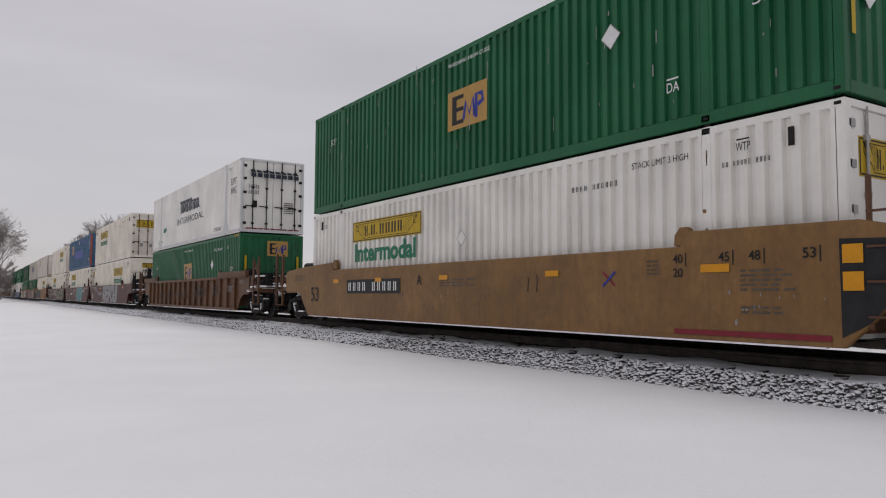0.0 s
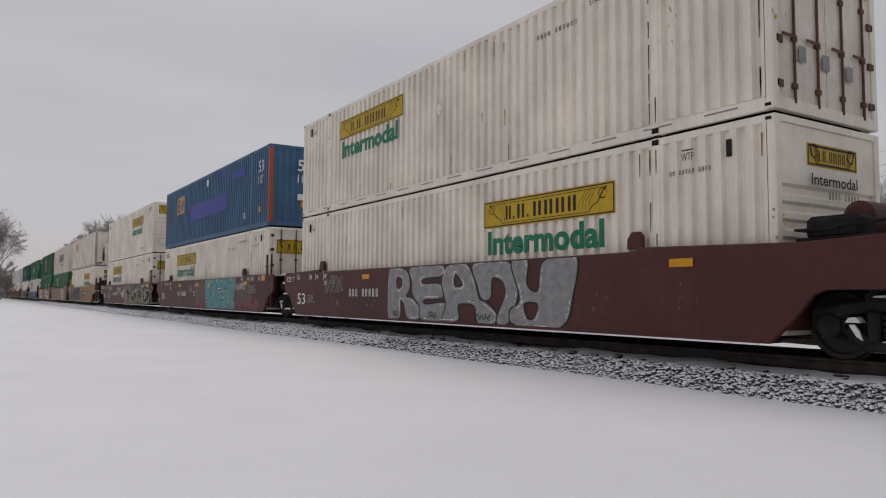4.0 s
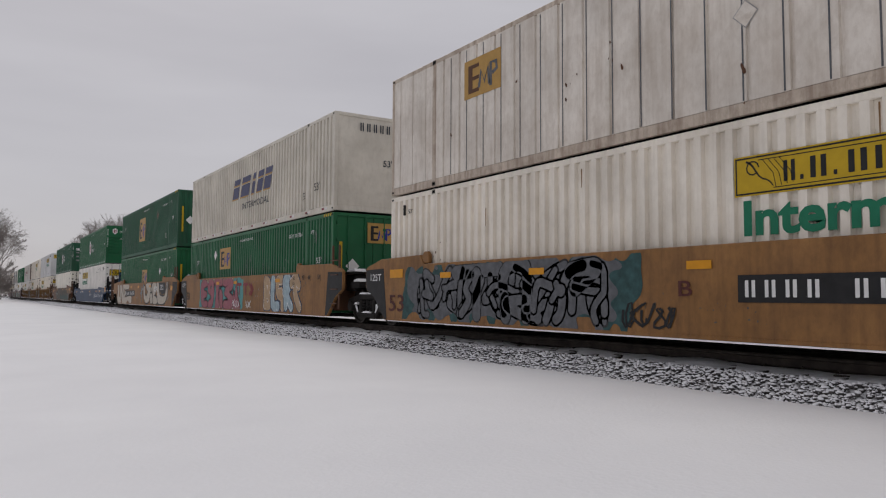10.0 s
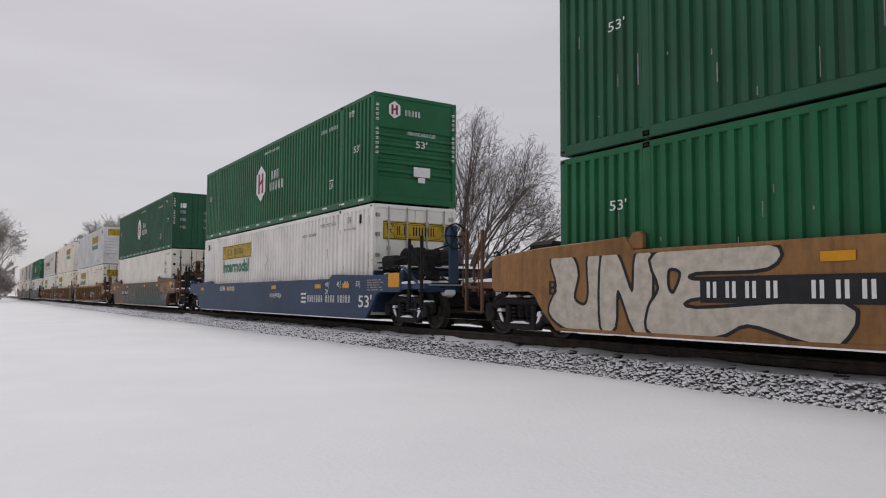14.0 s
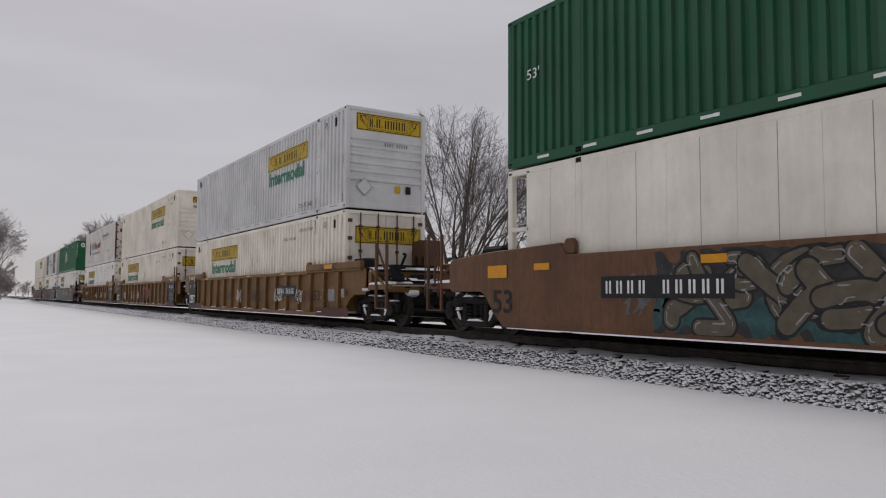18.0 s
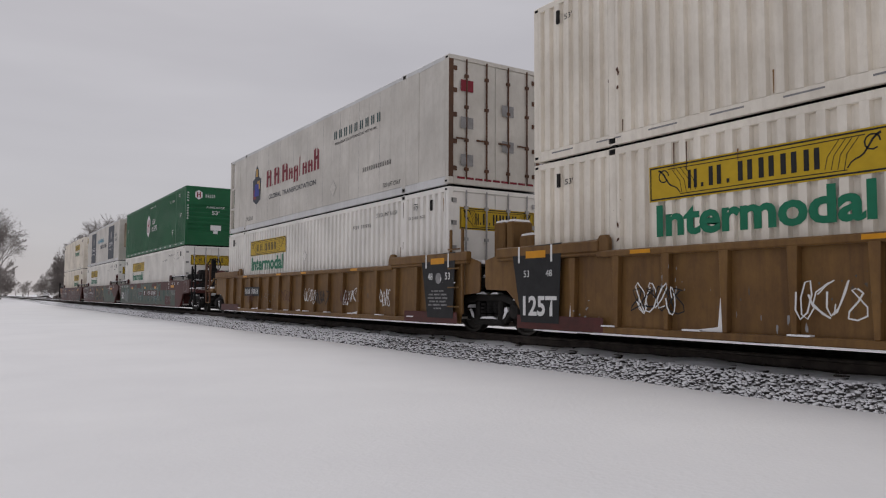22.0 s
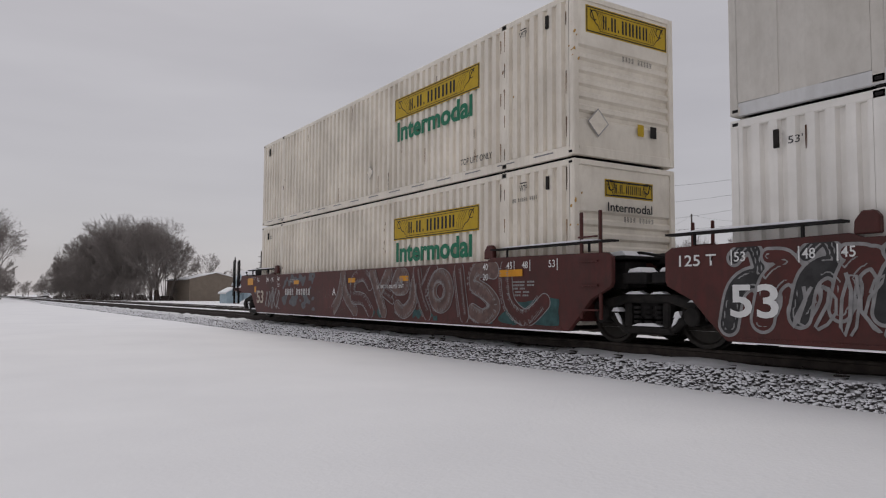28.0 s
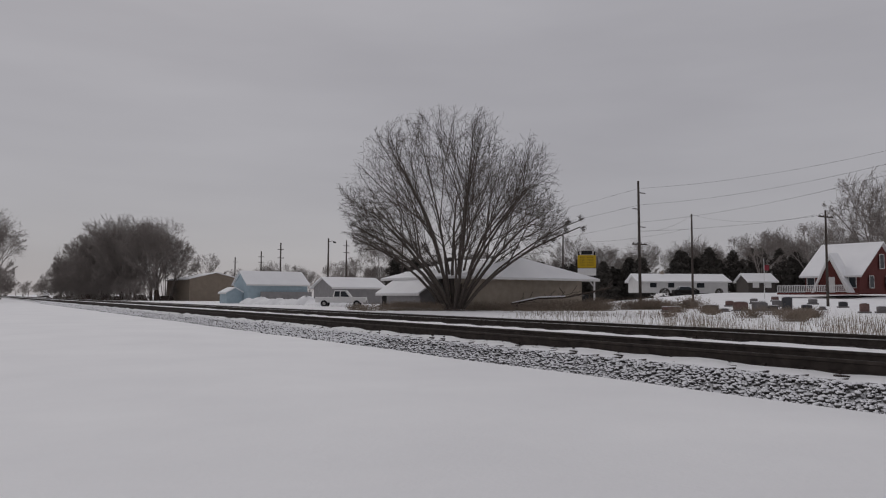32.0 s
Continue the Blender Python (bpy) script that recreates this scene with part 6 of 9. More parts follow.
def unit_olive():
    c = well_car("maroon well car with olive green graffiti", "plate", MAROON, "A", "C", K, lead_truck=False)
    blob(c, 7.3, 0.24, 1.0, 7.6, 1.22, OLIVE)
    cloud_patch(c, 6.9, 0.22, 6.9, 1.24, OLIVE, 14, 0.0048, 0.06)
    cloud_patch(c, 6.9, 0.22, 6.9, 0.6, LEAF, 15, 0.0052, 0.2, 0.4, 0.1)
    spray_strokes(c, 7.0, 0.26, ([(0.15, 0.75), (0.7, 0.62), (1.0, 0.35), (1.25, 0.2)], [(0.9, 0.95), (0.75, 0.75), (1.15, 0.6), (1.45, 0.62)], [(1.5, 1.1), (1.9, 0.85)],
                  [(2.6, 1.0), (2.0, 0.8), (1.95, 0.4), (2.5, 0.25), (2.9, 0.5), (3.4, 0.45)], [(2.7, 0.85), (3.2, 1.1), (3.6, 0.75), (3.3, 0.3)], [(3.9, 1.1), (4.3, 0.7), (4.8, 0.6), (4.6, 0.95), (5.1, 1.1)],
                  [(4.0, 0.3), (4.5, 0.5), (5.0, 0.3)], [(6.9, 0.9), (6.2, 1.0), (5.6, 0.65), (6.0, 0.2), (6.8, 0.3), (7.1, 0.62), (6.5, 0.62)], [(7.3, 1.1), (7.8, 0.8), (8.2, 0.85)], [(7.5, 0.3), (7.9, 0.5), (8.1, 0.15)]), INK, CREAM, 0.21, 0.02)
    spray_wild(c, 7.0, 0.23, 7.6, 1.18, (OLIVE, INK, LEAF), CREAM, 45, None, 26, 0.12)
    cloud_patch(c, 7.9, 0.21, 1.05, 1.22, DUSTPINK, 5, 0.0056, 0.2)
    reflectors(c, (CL + 1.43,), 1.23, w=0.45, h=0.22)
    notices(c, ((CL + 0.84, 1.36, 0.6, 3), (CL + 0.84, 0.95, 0.4, 1)), 55, CHALK)
    car_words(c, 8.75, 1.22, "WELL LD LMT", 0.72, 0.07)
    car_words(c, CL - 0.15, 0.55, "53", 0.5, 0.3)
    rear_marks(c)
    number_plate_bars(c, 12.07, 0.74, 1.72, 0.2, False, 9, (3,))
    car_words(c, 9.05, 0.75, "A", 0.22, 0.2)
    scribble(c, 10.4, 0.95, 1.6, 0.4, CHALK, 52, 8)
    scribble(c, 13.6, 1.05, 1.0, 0.3, CHALK, 53, 5)
    scribble(c, 10.6, 0.7, 1.5, 0.6, SILVER, 54, 9, 0.035)
    scribble(c, 14.4, 0.4, 1.3, 0.7, SILVER, 55, 9, 0.03)
    scribble(c, 8.6, 0.5, 0.8, 0.7, CHALK, 56, 7, 0.03)
    size_marks(c, 1.24, 0.2)
    reflectors(c, (8.0, 3.6), 1.0)
    reflectors(c, (0.4,), 1.2, w=0.6, h=0.2)
    low = carrier_box("white ribbed container with yellow panel on its doors", G, WHITE, "doors", False, 27)
    top = carrier_box("white ribbed container with rust-stained end", G, WHITE, "level", True, 28)
    load(87.6, c, low, top)


def unit_old():
    c = well_car("weathered orange well car with slate graffiti and brake wheel", "solid", ORANGE, "C", "A", K, brake=True)
    blob(c, 15.2, 0.22, 2.0, 7.2, 1.2, TEAL)
    blob(c, 14.9, 0.24, 0.5, 6.5, 1.2, SLATE, 0.006)
    spray_wild(c, 14.6, 0.26, 6.0, 1.15, SLATE, SOOT, 61, None, 34, 0.17)
    spray_strokes(c, 13.0, 0.3, ([(0.0, 0.95), (1.5, 1.0)], [(0.75, 0.9), (0.75, 0.1)], [(1.7, 0.1), (1.65, 0.9), (2.3, 1.0), (2.3, 0.1)], [(3.5, 0.9), (4.1, 0.95), (3.6, 0.6)]), SLATE, SOOT, 0.30, 0.022)
    number_plate_bars(c, 6.2, 0.77, 2.85, 0.22)
    car_words(c, 7.25, 0.78, "B", 0.24, 0.22, MAROON)
    reflectors(c, (13.6, 10.6, 7.1, 3.6), 1.16)
    car_words(c, 15.9, 0.4, "53", 0.72, 0.4, MAROON)
    scribble(c, 8.3, 0.3, 1.0, 0.4, INK, 64, 5, 0.05)
    car_mark(c, "end_notice", border(0.5, 0.28, 0.025), CHALK, -1.12, 1.12, 0.006)
    car_mark(c, "end_notice", rect(0.2, 0.18), SILVER, -1.1, 0.88)
    joint_wedge(c, True, "125T")
    reflectors(c, (15.85,), 1.2, w=0.62, h=0.2)
    notices(c, ((1.2, 1.2, 0.8, 2),), 12)
    low = carrier_box("white ribbed container with small end sign", G, WHITE, "level", True, 31)
    top = old_box("worn white container with rust-streaked flat end", G)
    load(110.8, c, low, top)


def unit_swift():
    c = well_car("orange well car with pink and blue graffiti", "solid", ORANGE, "A", "A", K, lead_truck=False)
    cloud_patch(c, 13.75, 0.21, 6.2, 1.23, CYAN, 17, 0.0045, 0.08, 0.7)
    spray_blocks(c, 13.75, 0.20, (
        ([(0.2, 0.95), (0.45, 1.2), (1.0, 1.2), (1.25, 0.98), (0.75, 0.9), (0.7, 0.76), (1.15, 0.7), (1.1, 0.5), (0.7, 0.45), (0.75, 0.3), (1.2, 0.32), (1.25, 0.1), (0.6, 0.05), (0.25, 0.35)],),
        ([(1.3, 0.95), (1.55, 1.22), (2.1, 1.16), (2.25, 0.8), (2.15, 0.3), (1.85, 0.05), (1.35, 0.1), (1.5, 0.34), (1.78, 0.4), (1.72, 0.6), (1.4, 0.68)], oval(1.78, 0.9, 0.1, 0.07)),
        ([(2.24, 1.08), (2.5, 1.24), (3.35, 1.24), (3.4, 0.95), (2.98, 0.94), (2.9, 0.5), (3.05, 0.1), (2.45, 0.06), (2.56, 0.6), (2.5, 0.94)],),
        ([(3.08, 0.8), (3.4, 0.7), (3.5, 0.4), (3.45, 0.06), (3.15, 0.1), (3.05, 0.45)],),
        ([(3.5, 1.2), (4.4, 1.25), (4.85, 1.1), (4.75, 0.8), (4.4, 0.7), (4.85, 0.5), (4.9, 0.2), (4.6, 0.05), (3.6, 0.08), (3.7, 0.34), (4.22, 0.36), (4.1, 0.5), (3.75, 0.6), (3.85, 0.84), (4.22, 0.95), (3.6, 0.95)],),
        ([(4.95, 0.75), (5.1, 0.5), (5.3, 1.15), (5.45, 0.6), (5.78, 0.1), (5.3, 0.03), (4.95, 0.08), (4.9, 0.4)],)),
        PINK, MULBERRY, 0.03, halo=CREAM, shine=LEAF)
    spray_strokes(c, 5.44, 0.27, (
        [[(0.28, 0.98), (0.26, 0.18)], [(0.28, 0.98), (0.58, 0.92), (0.58, 0.66), (0.35, 0.58)], [(0.35, 0.55), (0.66, 0.45), (0.66, 0.18), (0.24, 0.16)]],
        [[(1.02, 1.02), (1.0, 0.22), (1.5, 0.14)]],
        [[(1.8, 1.0), (1.45, 0.95), (1.5, 0.6), (1.8, 0.62)], [(1.55, 0.55), (1.9, 0.42), (1.92, 0.12)]],
        [[(2.12, 0.9), (2.22, 0.16)], [(2.12, 0.95), (2.32, 1.08), (2.55, 0.85), (2.28, 0.55), (2.68, 0.14)]],
        [[(2.72, 0.88), (3.02, 1.06), (3.3, 0.8)], [(3.0, 0.9), (3.05, 0.5), (3.38, 0.14)]]), (FLESH, SKYBLUE), NAVY, 0.36, 0.045, shine=CHALK)
    for k, pts in enumerate((((0, 0.4), (0.55, 0.4)), ((0.28, 0.4), (0.28, 0.0)), ((0.75, 0.4), (1.3, 0.4)), ((1.02, 0.4), (1.02, 0.0)), ((1.45, 0.42), (1.7, 0.2), (1.45, 0.0)), ((1.65, 0.42), (1.9, 0.2), (1.65, 0.0)))):
        car_mark(c, "owner_mark", Shape().ribbon(list(pts), 0.11), CRIMSON, 8.38, 0.78, 0.009 + 0.001 * k)
    car_words(c, CL - 0.1, 0.55, "53", 0.55, 0.34, INK)
    size_marks(c, 1.25, 0.2, INK)
    reflectors(c, (CL - 5.0, 8.8, 4.2), 1.2)
    scribble(c, CL - 7.2, 0.3, 0.9, 0.3, CHALK, 75, 5)
    scribble(c, 7.3, 0.3, 0.6, 0.3, CHALK, 76, 4)
    joint_wedge(c, False)
    joint_wedge(c, True, "125T")
    low = green_box("green ribbed container with snow-streaked sides", G, 11.34, 1.55, plc=0, seed=7, end="doors")
    placard(low, 12.0, 2.17, 0.2)
    top = swift_box("ivory ribbed container with slanted blue name strokes", G)
    load(130.4, c, low, top)


def unit_green():
    c = well_car("orange well car with large silver and black graffiti", "solid", ORANGE, "A", "C", K, lead_truck=False)
    spray_blocks(c, 16.25, 0.20, (
        ([(0.0, 0.3), (0.2, 0.75), (0.06, 1.22), (0.55, 1.25), (0.72, 0.95), (0.62, 0.55), (0.86, 0.42), (0.98, 0.62), (0.98, 1.25), (1.4, 1.25), (1.4, 0.5), (1.3, 0.02), (0.5, 0.02)],),
        ([(1.28, 1.22), (1.6, 1.25), (1.92, 0.62), (2.0, 1.2), (2.3, 1.2), (2.24, 0.1), (1.95, 0.06), (1.62, 0.7), (1.55, 0.1), (1.25, 0.1)],),
        ([(2.4, 1.22), (4.2, 1.25), (4.2, 0.95), (3.1, 0.92), (3.05, 0.8), (3.9, 0.78), (3.9, 0.62), (3.0, 0.55), (3.1, 0.4), (5.15, 0.5), (5.1, 0.03), (4.6, 0.06), (3.9, 0.22), (3.4, 0.04), (2.3, 0.03), (2.25, 0.4), (2.45, 0.7)], [(2.62, 0.98), (2.85, 0.92), (2.72, 0.62), (2.6, 0.7)])),
        CREAM, INK, 0.05)
    spray_blocks(c, 8.0, 0.20, (
        ([(0.78, 1.0), (1.08, 1.06), (1.22, 0.62), (1.62, 0.5), (1.98, 0.76), (1.6, 0.95), (1.5, 1.18), (2.4, 1.25), (2.92, 1.12), (2.66, 0.85), (2.6, 0.5), (2.3, 0.2), (1.5, 0.12), (0.98, 0.35), (0.78, 0.7)],),
        (oval(2.86, 0.86, 0.16, 0.16),),
        ([(2.72, 0.6), (3.08, 0.64), (3.3, 0.3), (3.12, 0.1), (2.8, 0.12), (2.7, 0.35)],),
        ([(3.1, 1.12), (3.7, 1.25), (4.12, 1.22), (4.2, 0.98), (3.78, 0.9), (4.1, 0.82), (4.02, 0.62), (3.72, 0.56), (4.58, 0.36), (4.5, 0.12), (3.46, 0.1), (3.38, 0.6)],),
        ([(4.3, 1.2), (4.82, 1.22), (5.0, 0.78), (5.25, 0.55), (6.2, 0.5), (6.55, 0.8), (6.66, 1.25), (7.0, 1.25), (7.0, 0.8), (6.75, 0.4), (6.2, 0.14), (4.95, 0.1), (4.6, 0.3), (4.46, 0.8)],)),
        CREAM, INK, 0.085)
    spray_blocks(c, 3.05, 0.20, (([(0.0, 1.2), (1.3, 1.24), (1.4, 0.7), (0.45, 0.66)],),), INK, INK, 0.02, lift=0.0048)
    car_words(c, 2.75, 1.04, "CBS", 0.72, 0.27, CHALK, 0.0)
    spray_strokes(c, 8.1, 0.3, ([(0.0, 0.55), (0.5, 0.6)], [(0.25, 0.9), (0.3, 0.1)], [(0.5, 0.75), (0.85, 1.05)]), SKYBLUE, INK, 0.07, 0.04)
    number_plate_bars(c, 13.0, 0.76, 3.0, 0.22)
    scribble(c, 1.7, 0.95, 1.4, 0.6, INK, 84, 10)
    scribble(c, 4.3, 0.9, 0.9, 0.4, CHALK, 85, 5, 0.05)
    reflectors(c, (CL - 4.8, 9.0, 5.6), 1.2)
    reflectors(c, (0.42,), 1.02, w=0.5, h=0.22)
    notices(c, ((1.4, 0.7, 0.7, 4),), 15)
    car_words(c, CL + 0.1, 0.8, "B", 0.2, 0.24, INK)
    joint_wedge(c, False)
    low = green_box("green ribbed container with yellow corner stripes", G, seed=9)
    top = green_box("green ribbed container with faded diamond placards", G, 9.93, 0.78, body=DEEPGREEN, big=1.75, tall=1.4, plc=0, seed=10, end_top=True)
    placard(top, 4.75, 1.98, 0.2, RUSTY)
    load(149.45, c, low, top)


def unit_blue():
    c = well_car("dark blue low-sided well car with brake wheel", "blue", NAVY, "C", "C", K, brake=True)
    car_mark(c, "name_bar", bars(18, 3.0, 0.2, (7, 12)), CHALK, 3.9, 0.58)
    car_mark(c, "name_bar", Shape().flat([(0, 0), (0.4, 0), (0.4, 0.06), (0, 0.06)]).flat([(0.05, 0.12), (0.4, 0.12), (0.4, 0.18), (0.05, 0.18)]).flat([(0, 0.24), (0.4, 0.24), (0.4, 0.3), (0, 0.3)]), CHALK, 4.4, 0.55)
    car_words(c, 0.42, 0.47, "53'", 0.75, 0.32)
    number_plate_bars(c, 13.08, 0.94, 2.0, 0.17, False, 10)
    car_mark(c, "name_bar", bars(11, 1.1, 0.14), CHALK, 7.2, 0.7)
    size_marks(c, 1.02, 0.1)
    reflectors(c, (CL - 0.2, CL - 4.0, 7.0, 3.3, 1.4), 0.98)
    car_mark(c, "reflector", rect(0.55, 0.34), AMBER, -1.2, 0.98, 0.014, "amber square reflector")
    notices(c, ((-0.05, 1.15, 0.9, 5), (CL - 3.2, 1.1, 0.7, 2)), 17)
    low = carrier_box("white ribbed container with yellow panel on its doors", G, BRIGHT, "doors", False, 35)
    top = hub_box("bright green ribbed container with white hexagon", G, GREEN)
    load(172.8, c, low, top)


def unit_rust():
    c = well_car("rust brown well car with dark teal graffiti", "solid", RUSTORANGE, "C", "C", K, brake=True)
    cloud_patch(c, 12.4, 0.21, 11.6, 1.24, SOOT, 21, 0.0032, 0.1, 0.6)
    cloud_patch(c, 12.3, 0.21, 12.0, 0.62, TEAL, 22, 0.0040, 0.12, 0.6)
    cloud_patch(c, 13.2, 0.3, 1.4, 1.1, SLATE, 23, 0.0040, 0.25, 0.4, 0.1)
    spray_wild(c, 12.2, 0.25, 4.0, 1.16, KHAKI, INK, 91, None, 20, 0.24, SILVER)
    leaf = ([(0.0, 1.2), (0.42, 1.22), (0.62, 1.0), (0.48, 0.9), (0.3, 1.0), (0.06, 1.02)], [(0.14, 0.98), (0.4, 0.9), (0.72, 0.6), (0.66, 0.44), (0.46, 0.5), (0.28, 0.68)], [(0.42, 0.6), (0.56, 0.42), (0.98, 0.34), (1.14, 0.12), (0.84, 0.03), (0.58, 0.18)])
    cells = [([(x + 4.05 + 0.66 * i, z) for x, z in g],) for i in range(10) for g in leaf]
    spray_blocks(c, 12.2, 0.21, cells, (KHAKI, KHAKI, SEA), INK, 0.03, shine=INK)
    cloud_patch(c, 1.9, 0.92, 3.55, 0.53, ORANGE, 31, 0.0036, 0.06, 1.5)
    cloud_patch(c, 1.0, 0.52, 1.25, 0.5, ORANGE, 35, 0.0038, 0.1, 0.8)
    part("end_panel", Shape().prism([(0.1, 0.21), (0.04, 0.2), (-0.29, 0.51), (-0.54, 0.81), (-0.68, 0.88), (-0.2, 0.88), (0.1, 0.6)], -SW - 0.009, -SW - 0.002), GRIME, c, "black sloping end panel")
    car_mark(c, "end_notice", rect(0.5, 0.24), INK, -0.95, 1.1, 0.010)
    car_mark(c, "end_notice", border(0.54, 0.28, 0.02), CHALK, -0.93, 1.08, 0.012)
    size_marks(c, 1.22, 0.2, INK)
    for i, m in enumerate((SLATE, SLATE, UMBER)):
        blob(c, 1.5 - 0.4 * i, 0.35 + 0.2 * i, i, 0.7, 0.45, m, 0.0044 + 0.0004 * i)
    number_plate_bars(c, 13.4, 0.82, 2.3, 0.2)
    reflectors(c, (CL - 1.0, CL - 4.6, 6.0, 2.6), 1.24)
    car_words(c, CL + 0.25, 0.45, "53", 0.6, 0.44, INK, 0.01)
    reflectors(c, (CL + 0.4,), 1.12, w=0.6, h=0.24)
    reflectors(c, (-0.6,), 1.25, w=0.5, h=0.2)
    low = plain_box("smooth white container with black size lettering", G)
    top = hub_box("dark green container with white hexagon and end doors", G, DEEPGREEN, "doors")
    load(195.5, c, low, top)


def ribbed_dress(c, seed, plate=True):
    r = random.Random(seed)
    if plate:
        number_plate_bars(c, 4.75 if seed == 1 else 13.4, 0.82, 1.45, 0.18)
    for i in range(8):
        y = r.uniform(2.0, CL - 2.0)
        scribble(c, y, 0.5, r.uniform(0.5, 1.0), 0.5, r.choice([INK, CHALK, MAROON]), seed * 31 + i, 4)
    for i in range(9):
        part("snow_streak", Shape().box(-SW - 0.004, -SW + 0.1, 1.2 + 1.6 * i, 1.5 + 1.6 * i, 0.291, 0.315), SNOW, c)
    for i in (1, 4, 8, 12, 15):
        y = 0.12 + 0.99 * i + 0.07
        part("snow_streak", Shape().prism([(y, 0.292), (y + 0.5, 0.292), (y + 0.42, 0.315), (y + 0.08, 0.36), (y + 0.035, 0.75), (y, 0.78)], -SW + 0.1, -SW + 0.07), SNOW, c)
    for y in (0.8, CL - 0.5):
        car_mark(c, "base_patch", rect(2.2, 0.24), MAROON, y + 0.8, 0.19, 0.0012, "purple-red base patch")
    reflectors(c, (CL - 2.5, CL - 6.0, 8.0, 4.5), 1.43, w=0.4, h=0.06)
    if seed == 1:
        reflectors(c, (1.0,), 1.53, w=0.55, h=0.12)


def unit_ochre_a():
    c = well_car("ochre ribbed well car with open end platform", "ribbed", OCHRE, "C", "A", K, tower=True)
    ribbed_dress(c, 1)
    ochre_boxes(c)
    ochre_panel(c, CL + 0.45)
    car_words(c, 1.75, 0.62, "53", 0.48, 0.30, INK)
    car_mark(c, "end_notice", rect(0.45, 0.34), SILVER, 0.94, 0.62, -0.09)
    car_mark(c, "end_notice", rect(0.2, 0.24), SILVER, -0.15, 0.72, 0.005)
    scribble(c, 1.3, 1.48, 1.1, 0.2, INK, 101, 6)
    low = carrier_box("cream ribbed container with sign across its doors", G, WHITE, "doors", False, 37)
    top = carrier_box("pale grey ribbed container with green word", G, PALE, "level", True, 38)
    load(219.0, c, low, top)


def ochre_boxes(c):
    """Brake housings that stand over the shared truck."""
    for y0, y1, z in ((CL + 1.5, CL + 1.72, 2.33), (CL + 1.78, CL + 2.15, 2.33), (CL + 0.86, CL + 1.3, 2.0)):
        part("brake_housing", Shape().box(-0.62, -0.08, y0, y1, 1.28, z), OCHRE, c, bevel=0.03)
        part("snow_patch", Shape().prism([(y0 + 0.03, z), (y1 - 0.03, z), (y1 - 0.06, z + 0.04), (y0 + 0.07, z + 0.05)], -0.58, -0.12), SNOW, c)


def ochre_panel(c, y, figures=True):
    part("joint_panel", Shape().prism([(y - 1.30, 0.30), (y - 0.28, 0.30), (y, 1.66), (y - 1.38, 1.70)], -SW - 0.008, -SW - 0.002), INK, c, "black stencilled end panel")
    if figures:
        car_mark(c, "lettering", letters("125T", 0.92, 0.36, 0.03), CHALK, y - 0.34, 0.42, 0.013)
        for t, dy in (("53", 0.36), ("48", 0.98)):
            car_mark(c, "lettering", letters(t, 0.16, 0.12), CHALK, y - dy, 1.12, 0.013)
    else:
        for i in range(6):
            w = (0.5, 0.72, 0.8, 0.66, 0.75, 0.3)[i]
            tagged(car_mark(c, "notice_bar", bars(16, w, 0.035, (3 + i % 4, 9 + i % 3)), SILVER, y - 0.3 - (0.8 - w) / 2, 0.86 - 0.075 * i, 0.013), kind="stuff")
        car_mark(c, "lettering", letters("48", 0.2, 0.15, 0.01), CHALK, y - 0.3, 1.12, 0.013)
        car_mark(c, "round_mark", Shape().flat([(0.12 * math.cos(a), 0.12 * math.sin(a)) for a in np.linspace(0, 6.283, 17)[:-1]]), SILVER, y - 0.74, 1.15, 0.013)
        car_mark(c, "lettering", letters("53", 0.2, 0.15, 0.01), CHALK, y - 1.0, 1.12, 0.013)
        for k in range(2):
            cloud_patch(c, y - 0.55 - 0.5 * k, 0.9, 0.5, 0.4, SNOW, 40 + k, 0.0145, 0.1, 0.2, 0.45)
    car_mark(c, "reflector", rect(0.55, 0.13), AMBER, y - 0.42, 1.46, 0.013, "amber reflective strip")
    for dy in (0.2, 1.1):
        car_mark(c, "panel_stripe", rect(0.05, 0.3), CHALK, y - dy, 1.38, 0.013)


def unit_ochre_b():
    c = well_car("ochre ribbed well car with black joint panels", "ribbed", OCHRE, "A", "A", K, lead_truck=False)
    ribbed_dress(c, 2, False)
    ochre_boxes(c)
    ochre_panel(c, CL + 0.45)
    ochre_panel(c, 0.85, False)
    car_words(c, 1.3, 0.6, "53", 0.42, 0.38, INK)
    for y, t in ((2.05, "40"), (1.02, "45")):
        car_words(c, y, 1.05, t, 0.16, 0.12, INK)
    for k, pts in enumerate((((0, 0.6), (0.7, 0.6)), ((0.35, 0.6), (0.35, 0.0)), ((0.85, 0.6), (1.55, 0.6)), ((1.2, 0.6), (1.2, 0.0)), ((1.7, 0.6), (2.3, 0.0)), ((1.7, 0.0), (2.3, 0.6)))):
        car_mark(c, "owner_mark", Shape().ribbon(list(pts), 0.14), CRIMSON, 7.6, 0.55, 0.006 + 0.001 * k)
    low = carrier_box("white ribbed container with yellow panel on its doors", G, WHITE, "doors", False, 41)
    top = carrier_box("white ribbed container with small end sign", G, WHITE, "level", True, 43)
    load(238.95, c, low, top)


def unit_ochre_c():
    c = well_car("ochre ribbed well car with scrawled tags", "ribbed", OCHRE, "A", "C", K, lead_truck=False)
    ribbed_dress(c, 3)
    ochre_panel(c, 0.85, False)
    low = carrier_box("white ribbed container with yellow panel on its doors", G, BRIGHT, "doors", False, 45)
    top = england_box("grey refrigerated container with dark red name blocks", G)
    load(258.0, c, low, top)


